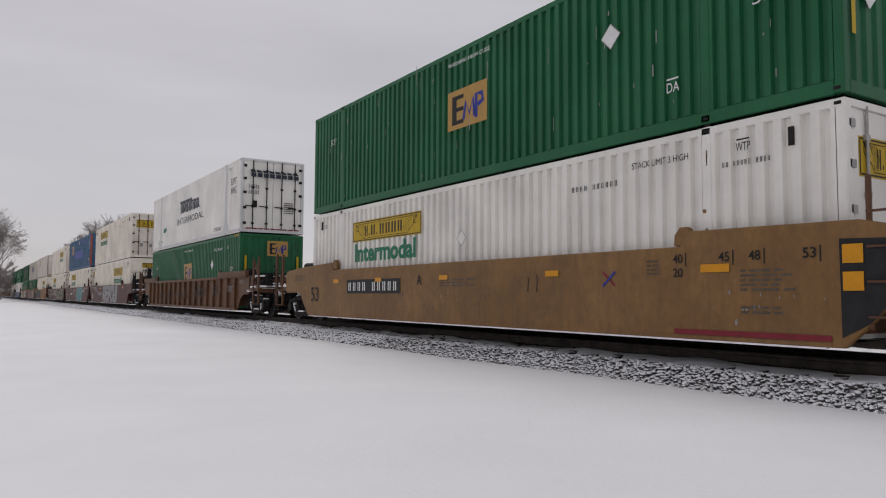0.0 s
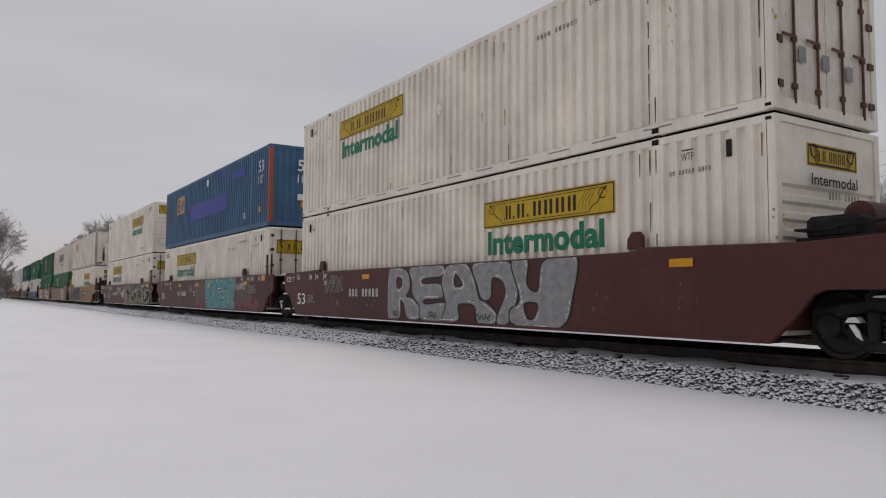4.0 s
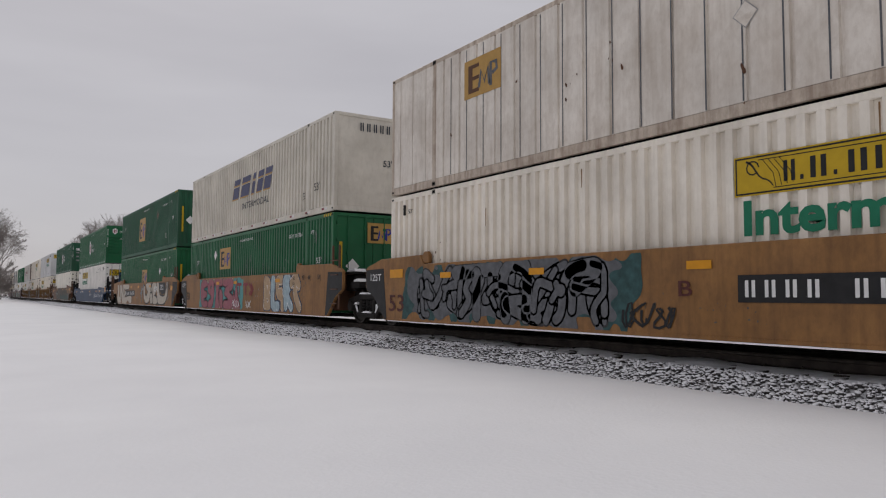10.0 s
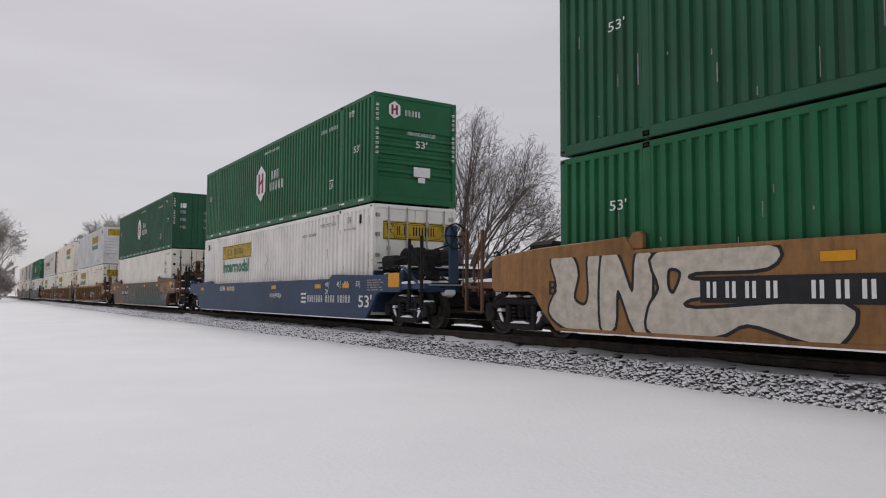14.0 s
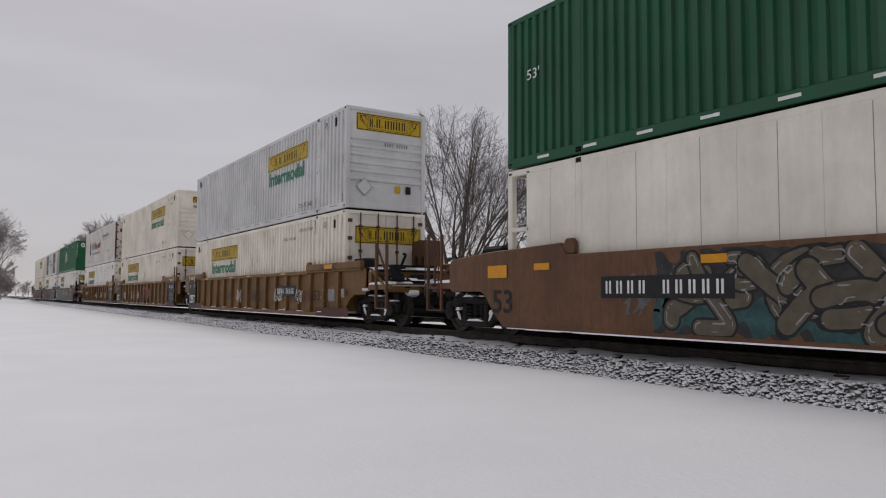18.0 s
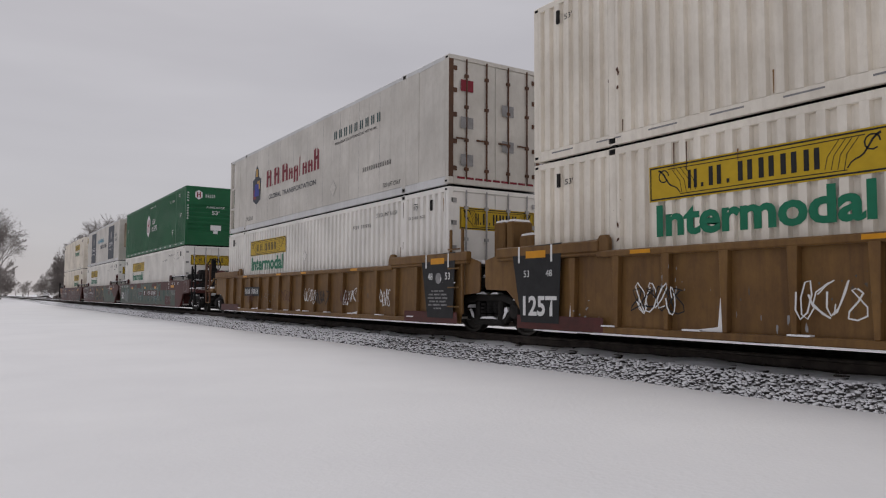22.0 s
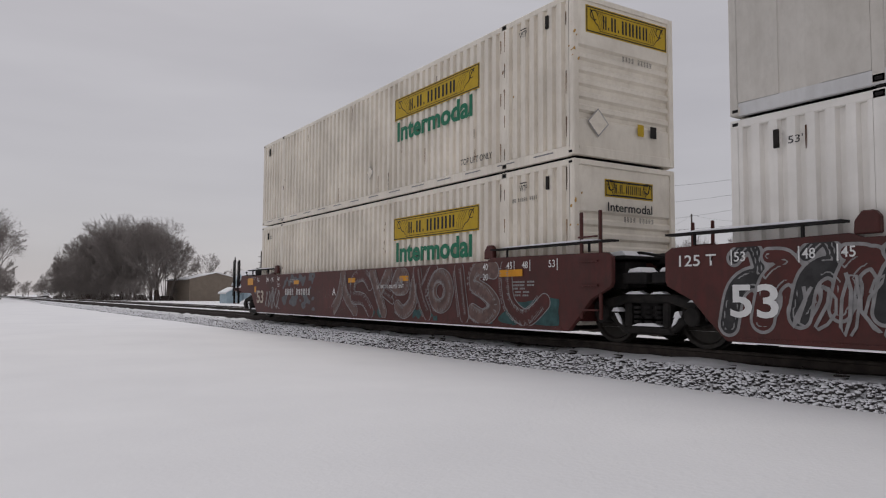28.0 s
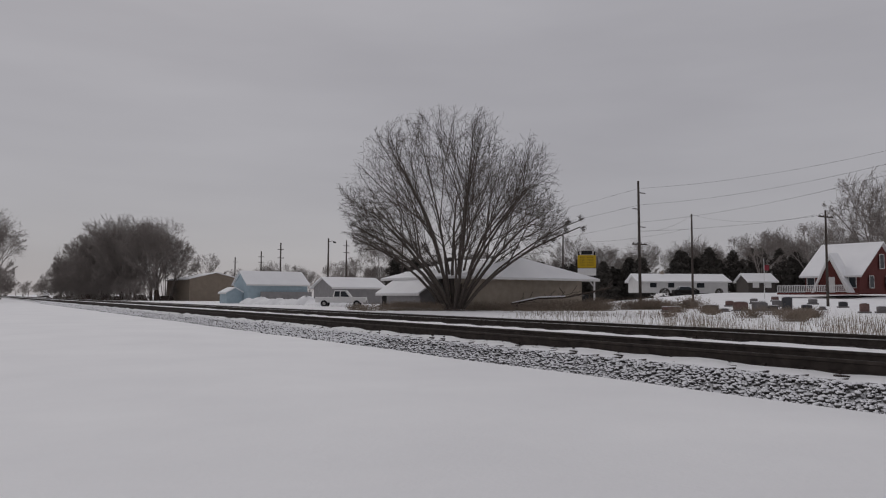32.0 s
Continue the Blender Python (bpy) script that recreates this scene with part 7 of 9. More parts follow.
def maroon_dress(c, letter):
    size_marks(c, 1.28)
    number_plate_bars(c, 13.3 if letter != "B" else 7.6, 0.79, 2.1, 0.19, False, 11, (4,))
    car_words(c, 9.64 if letter == "A" else (10.9 if letter == "C" else 8.6), 0.78, letter, 0.24, 0.2)
    reflectors(c, (CL - 3.6, 8.6, 5.8), 1.12)
    reflectors(c, (1.9,), 1.14, w=0.7, h=0.13)
    notices(c, ((1.85, 1.02, 1.0, 5), (CL - 3.2, 1.25, 0.9, 2)), 23)
    car_words(c, 16.07, 0.5, "53", 0.70, 0.44, CREAM if letter == "A" else CHALK, 0.02)
    rear_marks(c, 1.24)
    if letter != "A":
        car_words(c, CL + 0.75, 1.2, "125 T", 0.62, 0.16)
    scribble(c, 15.2, 0.3, 1.4, 0.8, SILVER, 7, 5, 0.05)


def walkway(c):
    for sgn in (-1, 1):
        for y0, y1 in ((-1.0, 2.2), (CL - 1.6, CL + 1.0)):
            part("walkway_rail", Shape().box(sgn * 1.47, sgn * 1.27, y0, y1, 1.655, 1.685).pipe([(sgn * 1.44, y0 + 0.5, 1.5), (sgn * 1.44, y0 + 0.5, 1.68)], 0.025).pipe([(sgn * 1.44, y1 - 0.5, 1.5), (sgn * 1.44, y1 - 0.5, 1.66)], 0.025), GRIME, c)
            part("snow_patch", Shape().prism([(y0 + 0.2, 1.686), (y1 - 0.3, 1.686), (y1 - 0.5, 1.71), (y0 + 0.4, 1.72)], sgn * 1.45, sgn * 1.29), SNOW, c)


def unit_greygreen():
    c = well_car("maroon well car overpainted grey green, with brake wheel", "plate", MAROON, "C", "A", K, brake=True)
    cloud_patch(c, CL + 0.4, 0.21, 15.6, 1.23, GREYGREEN, 111, 0.0035, 0.05, 0.7)
    cloud_patch(c, CL - 0.4, 0.24, 14.0, 1.15, SEA, 113, 0.0040, 0.1, 0.6, 0.55)
    for k in range(9):
        scribble(c, CL - 1.2 - 1.5 * k, 0.28, 1.3, 1.0, (SKYBLUE, GREYGREEN, SILVER)[k % 3], 300 + k, 3, 0.018)
    maroon_dress(c, "B")
    for k, (y, w, h, z) in enumerate(((7.95, 2.7, 0.30, 0.73), (13.3, 1.6, 0.2, 1.2), (11.0, 1.3, 0.24, 1.16), (8.9, 0.8, 0.3, 0.73), (10.4, 1.1, 0.16, 0.78), (6.6, 1.3, 0.22, 1.18), (4.3, 4.2, 0.42, 1.02), (3.2, 1.3, 0.42, 0.28), (0.95, 1.3, 0.8, 0.62), (4.7, 0.36, 0.24, 0.72))):
        car_mark(c, "number_field", rect(w, h), MAROON, y, z, 0.0044 + 0.0004 * k, "maroon field behind lettering")
    cloud_patch(c, CL - 0.8, 0.21, 13.0, 0.35, ROSE, 61, 0.0045, 0.2, 0.45, 0.6)
    walkway(c)
    car_mark(c, "end_notice", border(0.5, 0.45, 0.02), SILVER, -0.8, 0.95, 0.006)
    low = carrier_box("white ribbed container with yellow panel on its doors", G, BRIGHT, "doors", False, 47)
    top = hub_box("bright green ribbed container with white hexagon", G, GREEN)
    load(281.5, c, low, top)


def unit_cold():
    c = well_car("maroon well car with pale outlined graffiti", "plate", MAROON, "A", "A", K, lead_truck=False)
    spray_strokes(c, 9.8, 0.28, ([(0.1, 0.1), (0.4, 0.95), (0.9, 0.8), (0.5, 0.5), (1.2, 0.1)], [(1.9, 0.95), (1.4, 0.9), (1.5, 0.15), (2.0, 0.2)], [(1.5, 0.55), (1.9, 0.6)], [(2.3, 0.95), (2.5, 0.2), (2.9, 0.2), (3.0, 0.95)], [(3.2, 0.15), (3.5, 0.95), (4.1, 0.15)], [(4.3, 0.95), (4.6, 0.3), (5.1, 0.1)]), SOOT, STRAW, 0.38, 0.035, shine=SLATE)
    curls = []
    rr = random.Random(121)
    for i in range(11):
        x, z0, up = 0.35 + 0.5 * i, rr.uniform(0.15, 0.4), 1 if i % 2 else -1
        curls.append([(rr.uniform(0.2, 0.3), [(x, z0), (x + 0.12, z0 + 0.45), (x + 0.4, z0 + 0.6), (x + 0.62, z0 + 0.35), (x + 0.5, z0 + 0.1)]), (0.16, [(x + 0.1, 1.05), (x + 0.35, 1.12 - 0.1 * up), (x + 0.5, 0.8)])])
    spray_strokes(c, CL + 0.3, 0.24, curls, (SOOT, MAROON), SILVER, 0.26, 0.042, shine=SILVER)
    car_mark(c, "number_field", rect(2.5, 0.3), MAROON, 13.5, 0.74, 0.0112, "maroon field behind the number")
    cloud_patch(c, 5.3, 0.21, 5.25, 1.23, GREYGREEN, 34, 0.0045, 0.06, 0.7)
    for y, z, w, h in ((4.0, 1.2, 0.9, 0.22), (2.75, 1.04, 4.3, 0.39), (2.75, 0.76, 0.55, 0.28), (1.3, 0.86, 1.95, 0.3), (0.55, 0.6, 0.6, 0.4)):
        cloud_patch(c, y, z, w, h, MAROON, int(y * 9), 0.0062 + 0.0002 * y, 0.05, 0.5)
    cloud_patch(c, 6.0, 0.4, 5.4, 0.9, SEA, 33, 0.0052, 0.12, 0.5, 0.55)
    car_words(c, 3.3, 1.22, "LOAD LIMIT 115 000 PER UNIT", 1.5, 0.07)
    maroon_dress(c, "C")
    walkway(c)
    low = carrier_box("white ribbed container with yellow panel on its doors", G, BRIGHT, "doors", False, 49)
    top = cold_box("grey refrigerated container with charcoal printed panels", G)
    load(300.6, c, low, top)


def unit_last():
    c = well_car("maroon well car with white outlined graffiti", "plate", MAROON, "A", "C", K, lead_truck=False)
    ring = [(5.3 + 0.34 * math.cos(a), 0.66 + 0.32 * math.sin(a)) for a in np.linspace(0, 6.283, 9)]
    spray_strokes(c, 9.3, 0.22, (
        [[(-0.3, 0.15), (0.1, 0.5), (0.35, 1.1)], [(0.35, 1.1), (0.5, 0.6), (1.1, 0.16)]],
        [[(1.95, 0.85), (1.6, 1.08), (1.1, 1.0), (0.95, 0.75)], [(1.0, 0.5), (1.6, 0.45), (2.0, 0.15)]],
        [[(2.1, 1.1), (2.35, 0.7), (2.7, 0.16)], [(2.95, 1.1), (2.5, 0.6)]],
        [(0.14, [(2.75, 0.72), (3.1, 0.6)]), (0.14, [(2.7, 0.6), (3.15, 0.42)])],
        [[(3.25, 0.8), (3.45, 1.05), (3.75, 1.0), (3.75, 0.75), (3.35, 0.72)], [(4.2, 0.85), (4.1, 0.4), (3.7, 0.18), (3.4, 0.3)]],
        [[(4.3, 1.12), (4.45, 0.6), (4.75, 0.16)], [(5.0, 1.12), (4.65, 0.7)]],
        [ring],
        [[(6.0, 1.1), (6.1, 0.6), (6.2, 0.15)]],
        [[(7.2, 1.05), (6.7, 1.08), (6.55, 0.8), (7.0, 0.6), (7.25, 0.35), (6.9, 0.14), (6.5, 0.25)]],
        [[(7.6, 1.1), (7.7, 0.45), (8.2, 0.16), (8.7, 0.45)]]), (WASH, MAROON), SILVER, 0.32, 0.018, hatch=SILVER)
    for y, w in ((7.4, 0.8), (5.2, 1.0), (2.2, 0.7)):
        cloud_patch(c, y, 0.23, w, 0.28, TEAL, int(y * 3), 0.0035, 0.1)
    for z in (0.45, 1.08):
        cloud_patch(c, 13.5, z, 2.6, 0.34, SLATE, int(z * 9), 0.0035, 0.14, 0.5)
    car_words(c, 6.95, 0.95, "LD LMT 115 000 PER UNIT", 1.35, 0.09)
    blob(c, 1.5, 0.24, 0.3, 1.3, 0.5, TEAL)
    maroon_dress(c, "A")
    walkway(c)
    reflectors(c, (CL + 0.95,), 1.14, w=0.6, h=0.24)
    reflectors(c, (CL + 0.18,), 0.88, w=0.17, h=0.2)
    notices(c, ((CL + 0.9, 1.38, 0.9, 2), (CL + 0.2, 0.9, 0.5, 2)), 77)
    low = carrier_box("white ribbed container with small end sign", G, WHITE, "level", True, 51)
    top = carrier_box("white ribbed container with wide end sign", G, WHITE, "level", True, 52)
    load(319.85, c, low, top)


for build in (unit_tan, unit_prime, unit_ready, unit_turquoise, unit_olive, unit_old, unit_swift, unit_green, unit_blue, unit_rust,
              unit_ochre_a, unit_ochre_b, unit_ochre_c, unit_greygreen, unit_cold, unit_last):
    build()
# ---- ground: one snow sheet to the horizon ----
def smooth(a, b, x):
    t = min(1.0, max(0.0, (x - a) / (b - a)))
    return t * t * (3 - 2 * t)


def land(x, y):
    """Height of the snow at a place on the plan."""
    d = math.hypot(x, y)
    side = smooth(0.75, 0.95, math.atan2(x, y)) if x > 0 else 0.0
    z = 2.3 * smooth(58, 150, d) * side
    z += 0.18 * (noise.noise((x * 0.03, y * 0.03, 3.0))) * smooth(4, 25, d) * (1 - smooth(4.5, 7.0, x) * (1 - smooth(17, 24, x)))
    z += 0.02 * noise.noise((x * 0.45, y * 0.45, 1.0)) * smooth(1.0, 4.0, d)
    if 6.8 < x < 19.5:
        z -= 0.10 * smooth(8.0, 8.62, x) * (1 - smooth(18.0, 19.5, x))
    return z


def ground():
    def lines(near, far, fine):
        a, v, s = [0.0], 0.0, fine
        while v < far:
            v += s
            s *= 1.0 if v < near else 1.12
            a.append(min(v, far))
        return a
    px = lines(26, 2600, 0.45)
    py = lines(60, 3600, 0.9)
    xs = [-v for v in reversed(px[1:])] + px
    ys = [-v for v in reversed(lines(20, 1200, 1.5)[1:])] + py
    s = Shape()
    s.v = [(x, y, land(x, y)) for y in ys for x in xs]
    n = len(xs)
    s.f = [(j * n + i, j * n + i + 1, (j + 1) * n + i + 1, (j + 1) * n + i) for j in range(len(ys) - 1) for i in range(n - 1)]
    setting("ground", s, SNOW, "smooth trackless snow field", smooth=True, fix=False)


ground()


# ---- two tracks on snowy ballast ----
Y0, Y1 = -14.0, 900.0


def ballast_bed():
    s = Shape()
    prof = [(7.95, -0.16), (8.36, 0.03), (8.62, 0.17), (8.8, 0.20), (11.25, 0.20), (11.9, 0.12), (13.3, 0.12), (14.0, 0.19), (16.5, 0.19), (17.2, 0.02), (17.6, -0.16)]
    ys = [Y0 + i * 1.5 for i in range(60)] + [Y0 + 90 + i * 20 for i in range(42)]
    n = len(prof)
    for y in ys:
        s.v += [(x + 0.05 * noise.noise((y * 0.7, x, 4)), y, z + 0.025 * noise.noise((x * 1.3, y * 0.9, 9))) for x, z in prof]
    s.f = [(j * n + i, j * n + i + 1, (j + 1) * n + i + 1, (j + 1) * n + i) for j in range(len(ys) - 1) for i in range(n - 1)]
    return setting("ballast_bed", s, STONE_BED, "crushed stone ballast under snow", fix=False)


STONE_BED = snow_capped("snow_over_ballast", (0.075, 0.07, 0.066), edge=0.74, soft=0.22, grain=11.0, scale=14)
ballast_bed()


def ballast_stones():
    """Loose stones along the shoulder, each with its own snow cap."""
    r = random.Random(5)
    s = Shape()
    base = [(0, 0, 1), (0.9, 0, 0.3), (0.28, 0.85, 0.3), (-0.73, 0.5, 0.3), (-0.73, -0.5, 0.3), (0.28, -0.85, 0.3), (0.5, 0.4, -0.6), (-0.5, 0.3, -0.6), (0.0, -0.6, -0.6)]
    faces = [(0, 1, 2), (0, 2, 3), (0, 3, 4), (0, 4, 5), (0, 5, 1), (1, 6, 2), (2, 6, 7), (2, 7, 3), (3, 7, 4), (4, 7, 8), (4, 8, 5), (5, 8, 1), (1, 8, 6), (6, 8, 7)]
    for i in range(38000):
        y = -3 + 125 * r.random() ** 1.7
        x = 8.19 + 0.62 * r.random()
        z = 0.03 + 0.16 * smooth(8.3, 8.66, x) - 0.15 * (1 - smooth(8.05, 8.38, x))
        z += r.uniform(0.0, 0.025)
        k = (0.017 + 0.034 * r.random() ** 1.6) * (1.0 if y < 16 else (1.5 if y < 45 else 2.3))
        a = r.uniform(0, 6.28)
        turn = Euler((r.uniform(-1, 1), r.uniform(-1, 1), a)).to_matrix()
        s.add([(x + p.x * k, y + p.y * k, z + p.z * k) for p in (turn @ Vector(b) * r.uniform(0.7, 1.2) for b in base)], faces)
    ob = part("ballast_stones", s, STONE, None, "loose grey ballast stones with snow caps", smooth=True, fix=False)
    tagged(ob, category="gravel", kind="stuff")


ballast_stones()


def snow_strips():
    """Drifted snow that hides most of the ties beside the rails."""
    for name, xs, base in (("snow_strip", (8.72, 8.80, 8.88, 9.0, 9.12, 9.19), RAIL_Z - 0.222), ("snow_strip", (10.86, 11.1, 11.5, 12.2, 13.2, 14.0, 14.47), RAIL_Z - 0.196), ("snow_strip", (16.15, 16.5, 17.0, 17.5, 18.2), RAIL_Z - 0.24)):
        s, n = Shape(), len(xs)
        ys = [-6 + 0.3 * i for i in range(260)] + [72 + 6 * i for i in range(130)]
        for y in ys:
            for i, x in enumerate(xs):
                e = i in (0, n - 1)
                z = base + 0.055 * noise.noise((x * 2.3, y * 1.1, 2.0)) + 0.02 * noise.noise((x * 6, y * 4, 5.0)) - (0.07 if e else 0)
                if 9.1 < x < 9.3:
                    z += 0.075 + 0.05 * noise.noise((3.0, y * 0.6, 8.0))
                if 13.9 < x < 14.5:
                    z += 0.035
                if x > 17.1:
                    z = base - 0.2 * (x - 16.8)
                s.v.append((x + 0.05 * noise.noise((y * 1.7, i, 7.0)) * (0 if i == n - 1 and x < 9.5 else 1), y, z))
        s.f = [(j * n + i, j * n + i + 1, (j + 1) * n + i + 1, (j + 1) * n + i) for j in range(len(ys) - 1) for i in range(n - 1)]
        setting(name, s, SNOW, "drifted snow beside the rails", smooth=True, fix=False)


snow_strips()


def rail_shape(x, y0, y1):
    p = [(-0.075, 0), (0.075, 0), (0.075, 0.012), (0.012, 0.035), (0.010, 0.13), (0.036, 0.145), (0.036, 0.172), (0.028, 0.183), (-0.028, 0.183), (-0.036, 0.172), (-0.036, 0.145), (-0.010, 0.13), (-0.012, 0.035), (-0.075, 0.012)]
    n = len(p)
    s = Shape()
    s.v = [(x + a, y0, b) for a, b in p] + [(x + a, y1, b) for a, b in p]
    s.f = [tuple(range(n)), tuple(range(2 * n - 1, n - 1, -1))] + [(i, (i + 1) % n, (i + 1) % n + n, i + n) for i in range(n)]
    return s


def track(name, x, label, top):
    t = tagged(new(name), label, "railroad track", kind="structure")
    for d in (-0.7525, 0.7525):
        z = top - 0.183
        rail = part("rail", rail_shape(x + d, Y0, Y1), RAILRUST, t, m=pose(0, 0, z))
        part("running_surface", Shape().box(x + d - 0.032, x + d + 0.032, Y0, Y1, top + 0.0005, top + 0.003), RAILHEAD, rail)
    tie = Shape().box(-1.3, 1.3, -0.115, 0.115, -0.18, 0.0).mesh("tie", 0.012)
    tie.materials.append(TIE)
    plate = Shape().box(-0.18, 0.18, -0.10, 0.10, 0.0, 0.022).mesh("tie_plate")
    plate.materials.append(RAILRUST)
    spike = Shape().box(-0.012, 0.012, -0.012, 0.012, 0.0, 0.06).box(-0.025, 0.025, -0.02, 0.02, 0.05, 0.07).mesh("spike")
    spike.materials.append(RAILRUST)
    r = random.Random(int(x))
    for i in range(120):
        o = part("tie", tie, None, t, m=pose(x + r.uniform(-0.05, 0.05), -4 + 0.53 * i + r.uniform(-0.02, 0.02), top - 0.205, 0, 0, r.uniform(-0.8, 0.8)))
        if i < 70:
            for d in (-0.7525, 0.7525):
                part("tie_plate", plate, None, o, m=pose(d, 0, 0))
                part("spike", spike, None, o, m=pose(d - 0.11, 0.05, 0.005))
    s = Shape()
    for i in range(120, 900):
        y = -4 + 0.53 * i
        s.box(x - 1.3, x + 1.3, y - 0.115, y + 0.115, top - 0.385, top - 0.205)
    tagged(part("far_ties", s, TIE, t, fix=False), kind="stuff")
    return t


track("track_near", TRACK_X, "worn steel rails on snowy wooden ties", RAIL_Z)
track("track_far", 15.3, "steel rails of the second track in snow", RAIL_Z)


# ---- bare trees ----
def room(p, d, env):
    """How far it is from p along d to the crown's outer shell."""
    cz, a, c = env
    q = Vector((p.x / a, p.y / a, (p.z - cz) / c))
    e = Vector((d.x / a, d.y / a, d.z / c))
    A, B, C = e.dot(e), q.dot(e), q.dot(q) - 1
    k = B * B - A * C
    return (-B + math.sqrt(k)) / A if k > 0 else 0.3


WANDER = (0.06, 0.11, 0.18, 0.26)   # how much a limb of each order bends
FORK = ((0.25, 0.7), (0.4, 0.9), (0.45, 1.1))


def grow(s, rnd, p, d, length, r, level, kids, env, thin, pull=Vector((0, 0, 0))):
    """One limb and all that springs from it: straight stems, forked limbs, fine twigs."""
    steps = (6, 5, 3, 2)[level]
    pts, q, dd = [p], p.copy(), d.copy()
    for i in range(steps):
        k = WANDER[level]
        dd = (dd + Vector((rnd.uniform(-k, k), rnd.uniform(-k, k), rnd.uniform(-k, k) + (0.0, 0.03, 0.02, 0.0)[level])) + pull).normalized()
        q = q + dd * length / steps
        pts.append(q)
    taper = (0.28, 0.3, 0.4, 0.6)[level]
    for i in range(steps):
        s.tube(pts[i], pts[i + 1], r * (1 + (taper - 1) * i / steps), r * (1 + (taper - 1) * (i + 1) / steps), n=(6, 4, 3, 3)[level], caps=False)
    if level >= len(kids):
        return
    first = (0.42, 0.22, 0.10)[level]
    for i in range(kids[level]):
        f = min(0.99, first + (1.02 - first) * (i + rnd.random()) / kids[level])
        k = min(steps - 1, int(f * steps))
        at = pts[k].lerp(pts[k + 1], f * steps - k)
        axis = (pts[k + 1] - pts[k]).normalized()
        side = axis.orthogonal().normalized()
        side.rotate(Matrix.Rotation(rnd.uniform(0, 6.28), 3, axis))
        w = rnd.uniform(*FORK[level])
        nd = (axis * math.cos(w) + side * math.sin(w)).normalized()
        free = room(at, nd, env)
        want = length * (1.15 - 0.55 * f) * rnd.uniform(*((0.5, 0.85), (0.42, 0.75), (0.4, 0.8))[level])
        here = r * (1 + (taper - 1) * f)
        grow(s, rnd, at, nd, max(0.3, min(free * rnd.uniform(0.75, 1.0), want)), max(thin, here * (0.62, 0.55, 0.5)[level]), level + 1, kids, env, thin)


def bare_tree(label, env, stems, lean, seed, kids=(7, 6, 5), trunk=0.0, r0=0.16, group="bare trees", thin=0.012, bark=None, foot=0.55, reach=(0.62, 0.9)):
    rnd = random.Random(seed)
    t = thing("bare_tree", label, "tree", group)
    tr, cr = Shape(), Shape()
    if trunk > 0:
        tr.tube((0, 0, -0.3), (0.1, 0, trunk), r0 * 2.2, r0 * 1.5, n=9)
        base = Vector((0.1, 0, trunk * 0.97))
    else:
        tr.tube((0, 0, -0.3), (0, 0, 0.7), foot + 0.35, foot * 0.8, n=12)
        base = Vector((0, 0, 0.3))
    for i in range(stems):
        a = 6.283 * (i * 0.381966 + rnd.uniform(-0.04, 0.04))
        u = (i + 0.5) / stems
        l = lean * u ** 0.6 * rnd.uniform(0.92, 1.05)
        o = Vector((math.cos(a), math.sin(a), 0))
        d = (o * math.sin(l * 0.40) + Vector((0, 0, math.cos(l * 0.40)))).normalized()
        p = base + o * ((foot * (0.35 + u)) if trunk == 0 else 0.1)
        grow(cr, rnd, p, d, room(p, d, env) * rnd.uniform(*reach), r0 * rnd.uniform(0.6, 1.0), 0, kids, env, thin, o * (l * 0.135))
    part("trunk", tr, BARK, t, fix=False)
    part("crown", cr, bark or HAZY_TWIG, t, fix=False)
    return t


def place(ob, x, y, turn=0.0, size=1.0, z=None):
    ob.matrix_world = pose(x, y, land(x, y) - 0.05 if z is None else z, 0, 0, turn) @ Matrix.Scale(size, 4)
    return ob


def another(ob, x, y, turn, size, label=""):
    c = copy_thing(ob, pose(x, y, land(x, y) - 0.05, 0, 0, turn))
    c.scale = (size, size, size)
    return tagged(c, label) if label else c


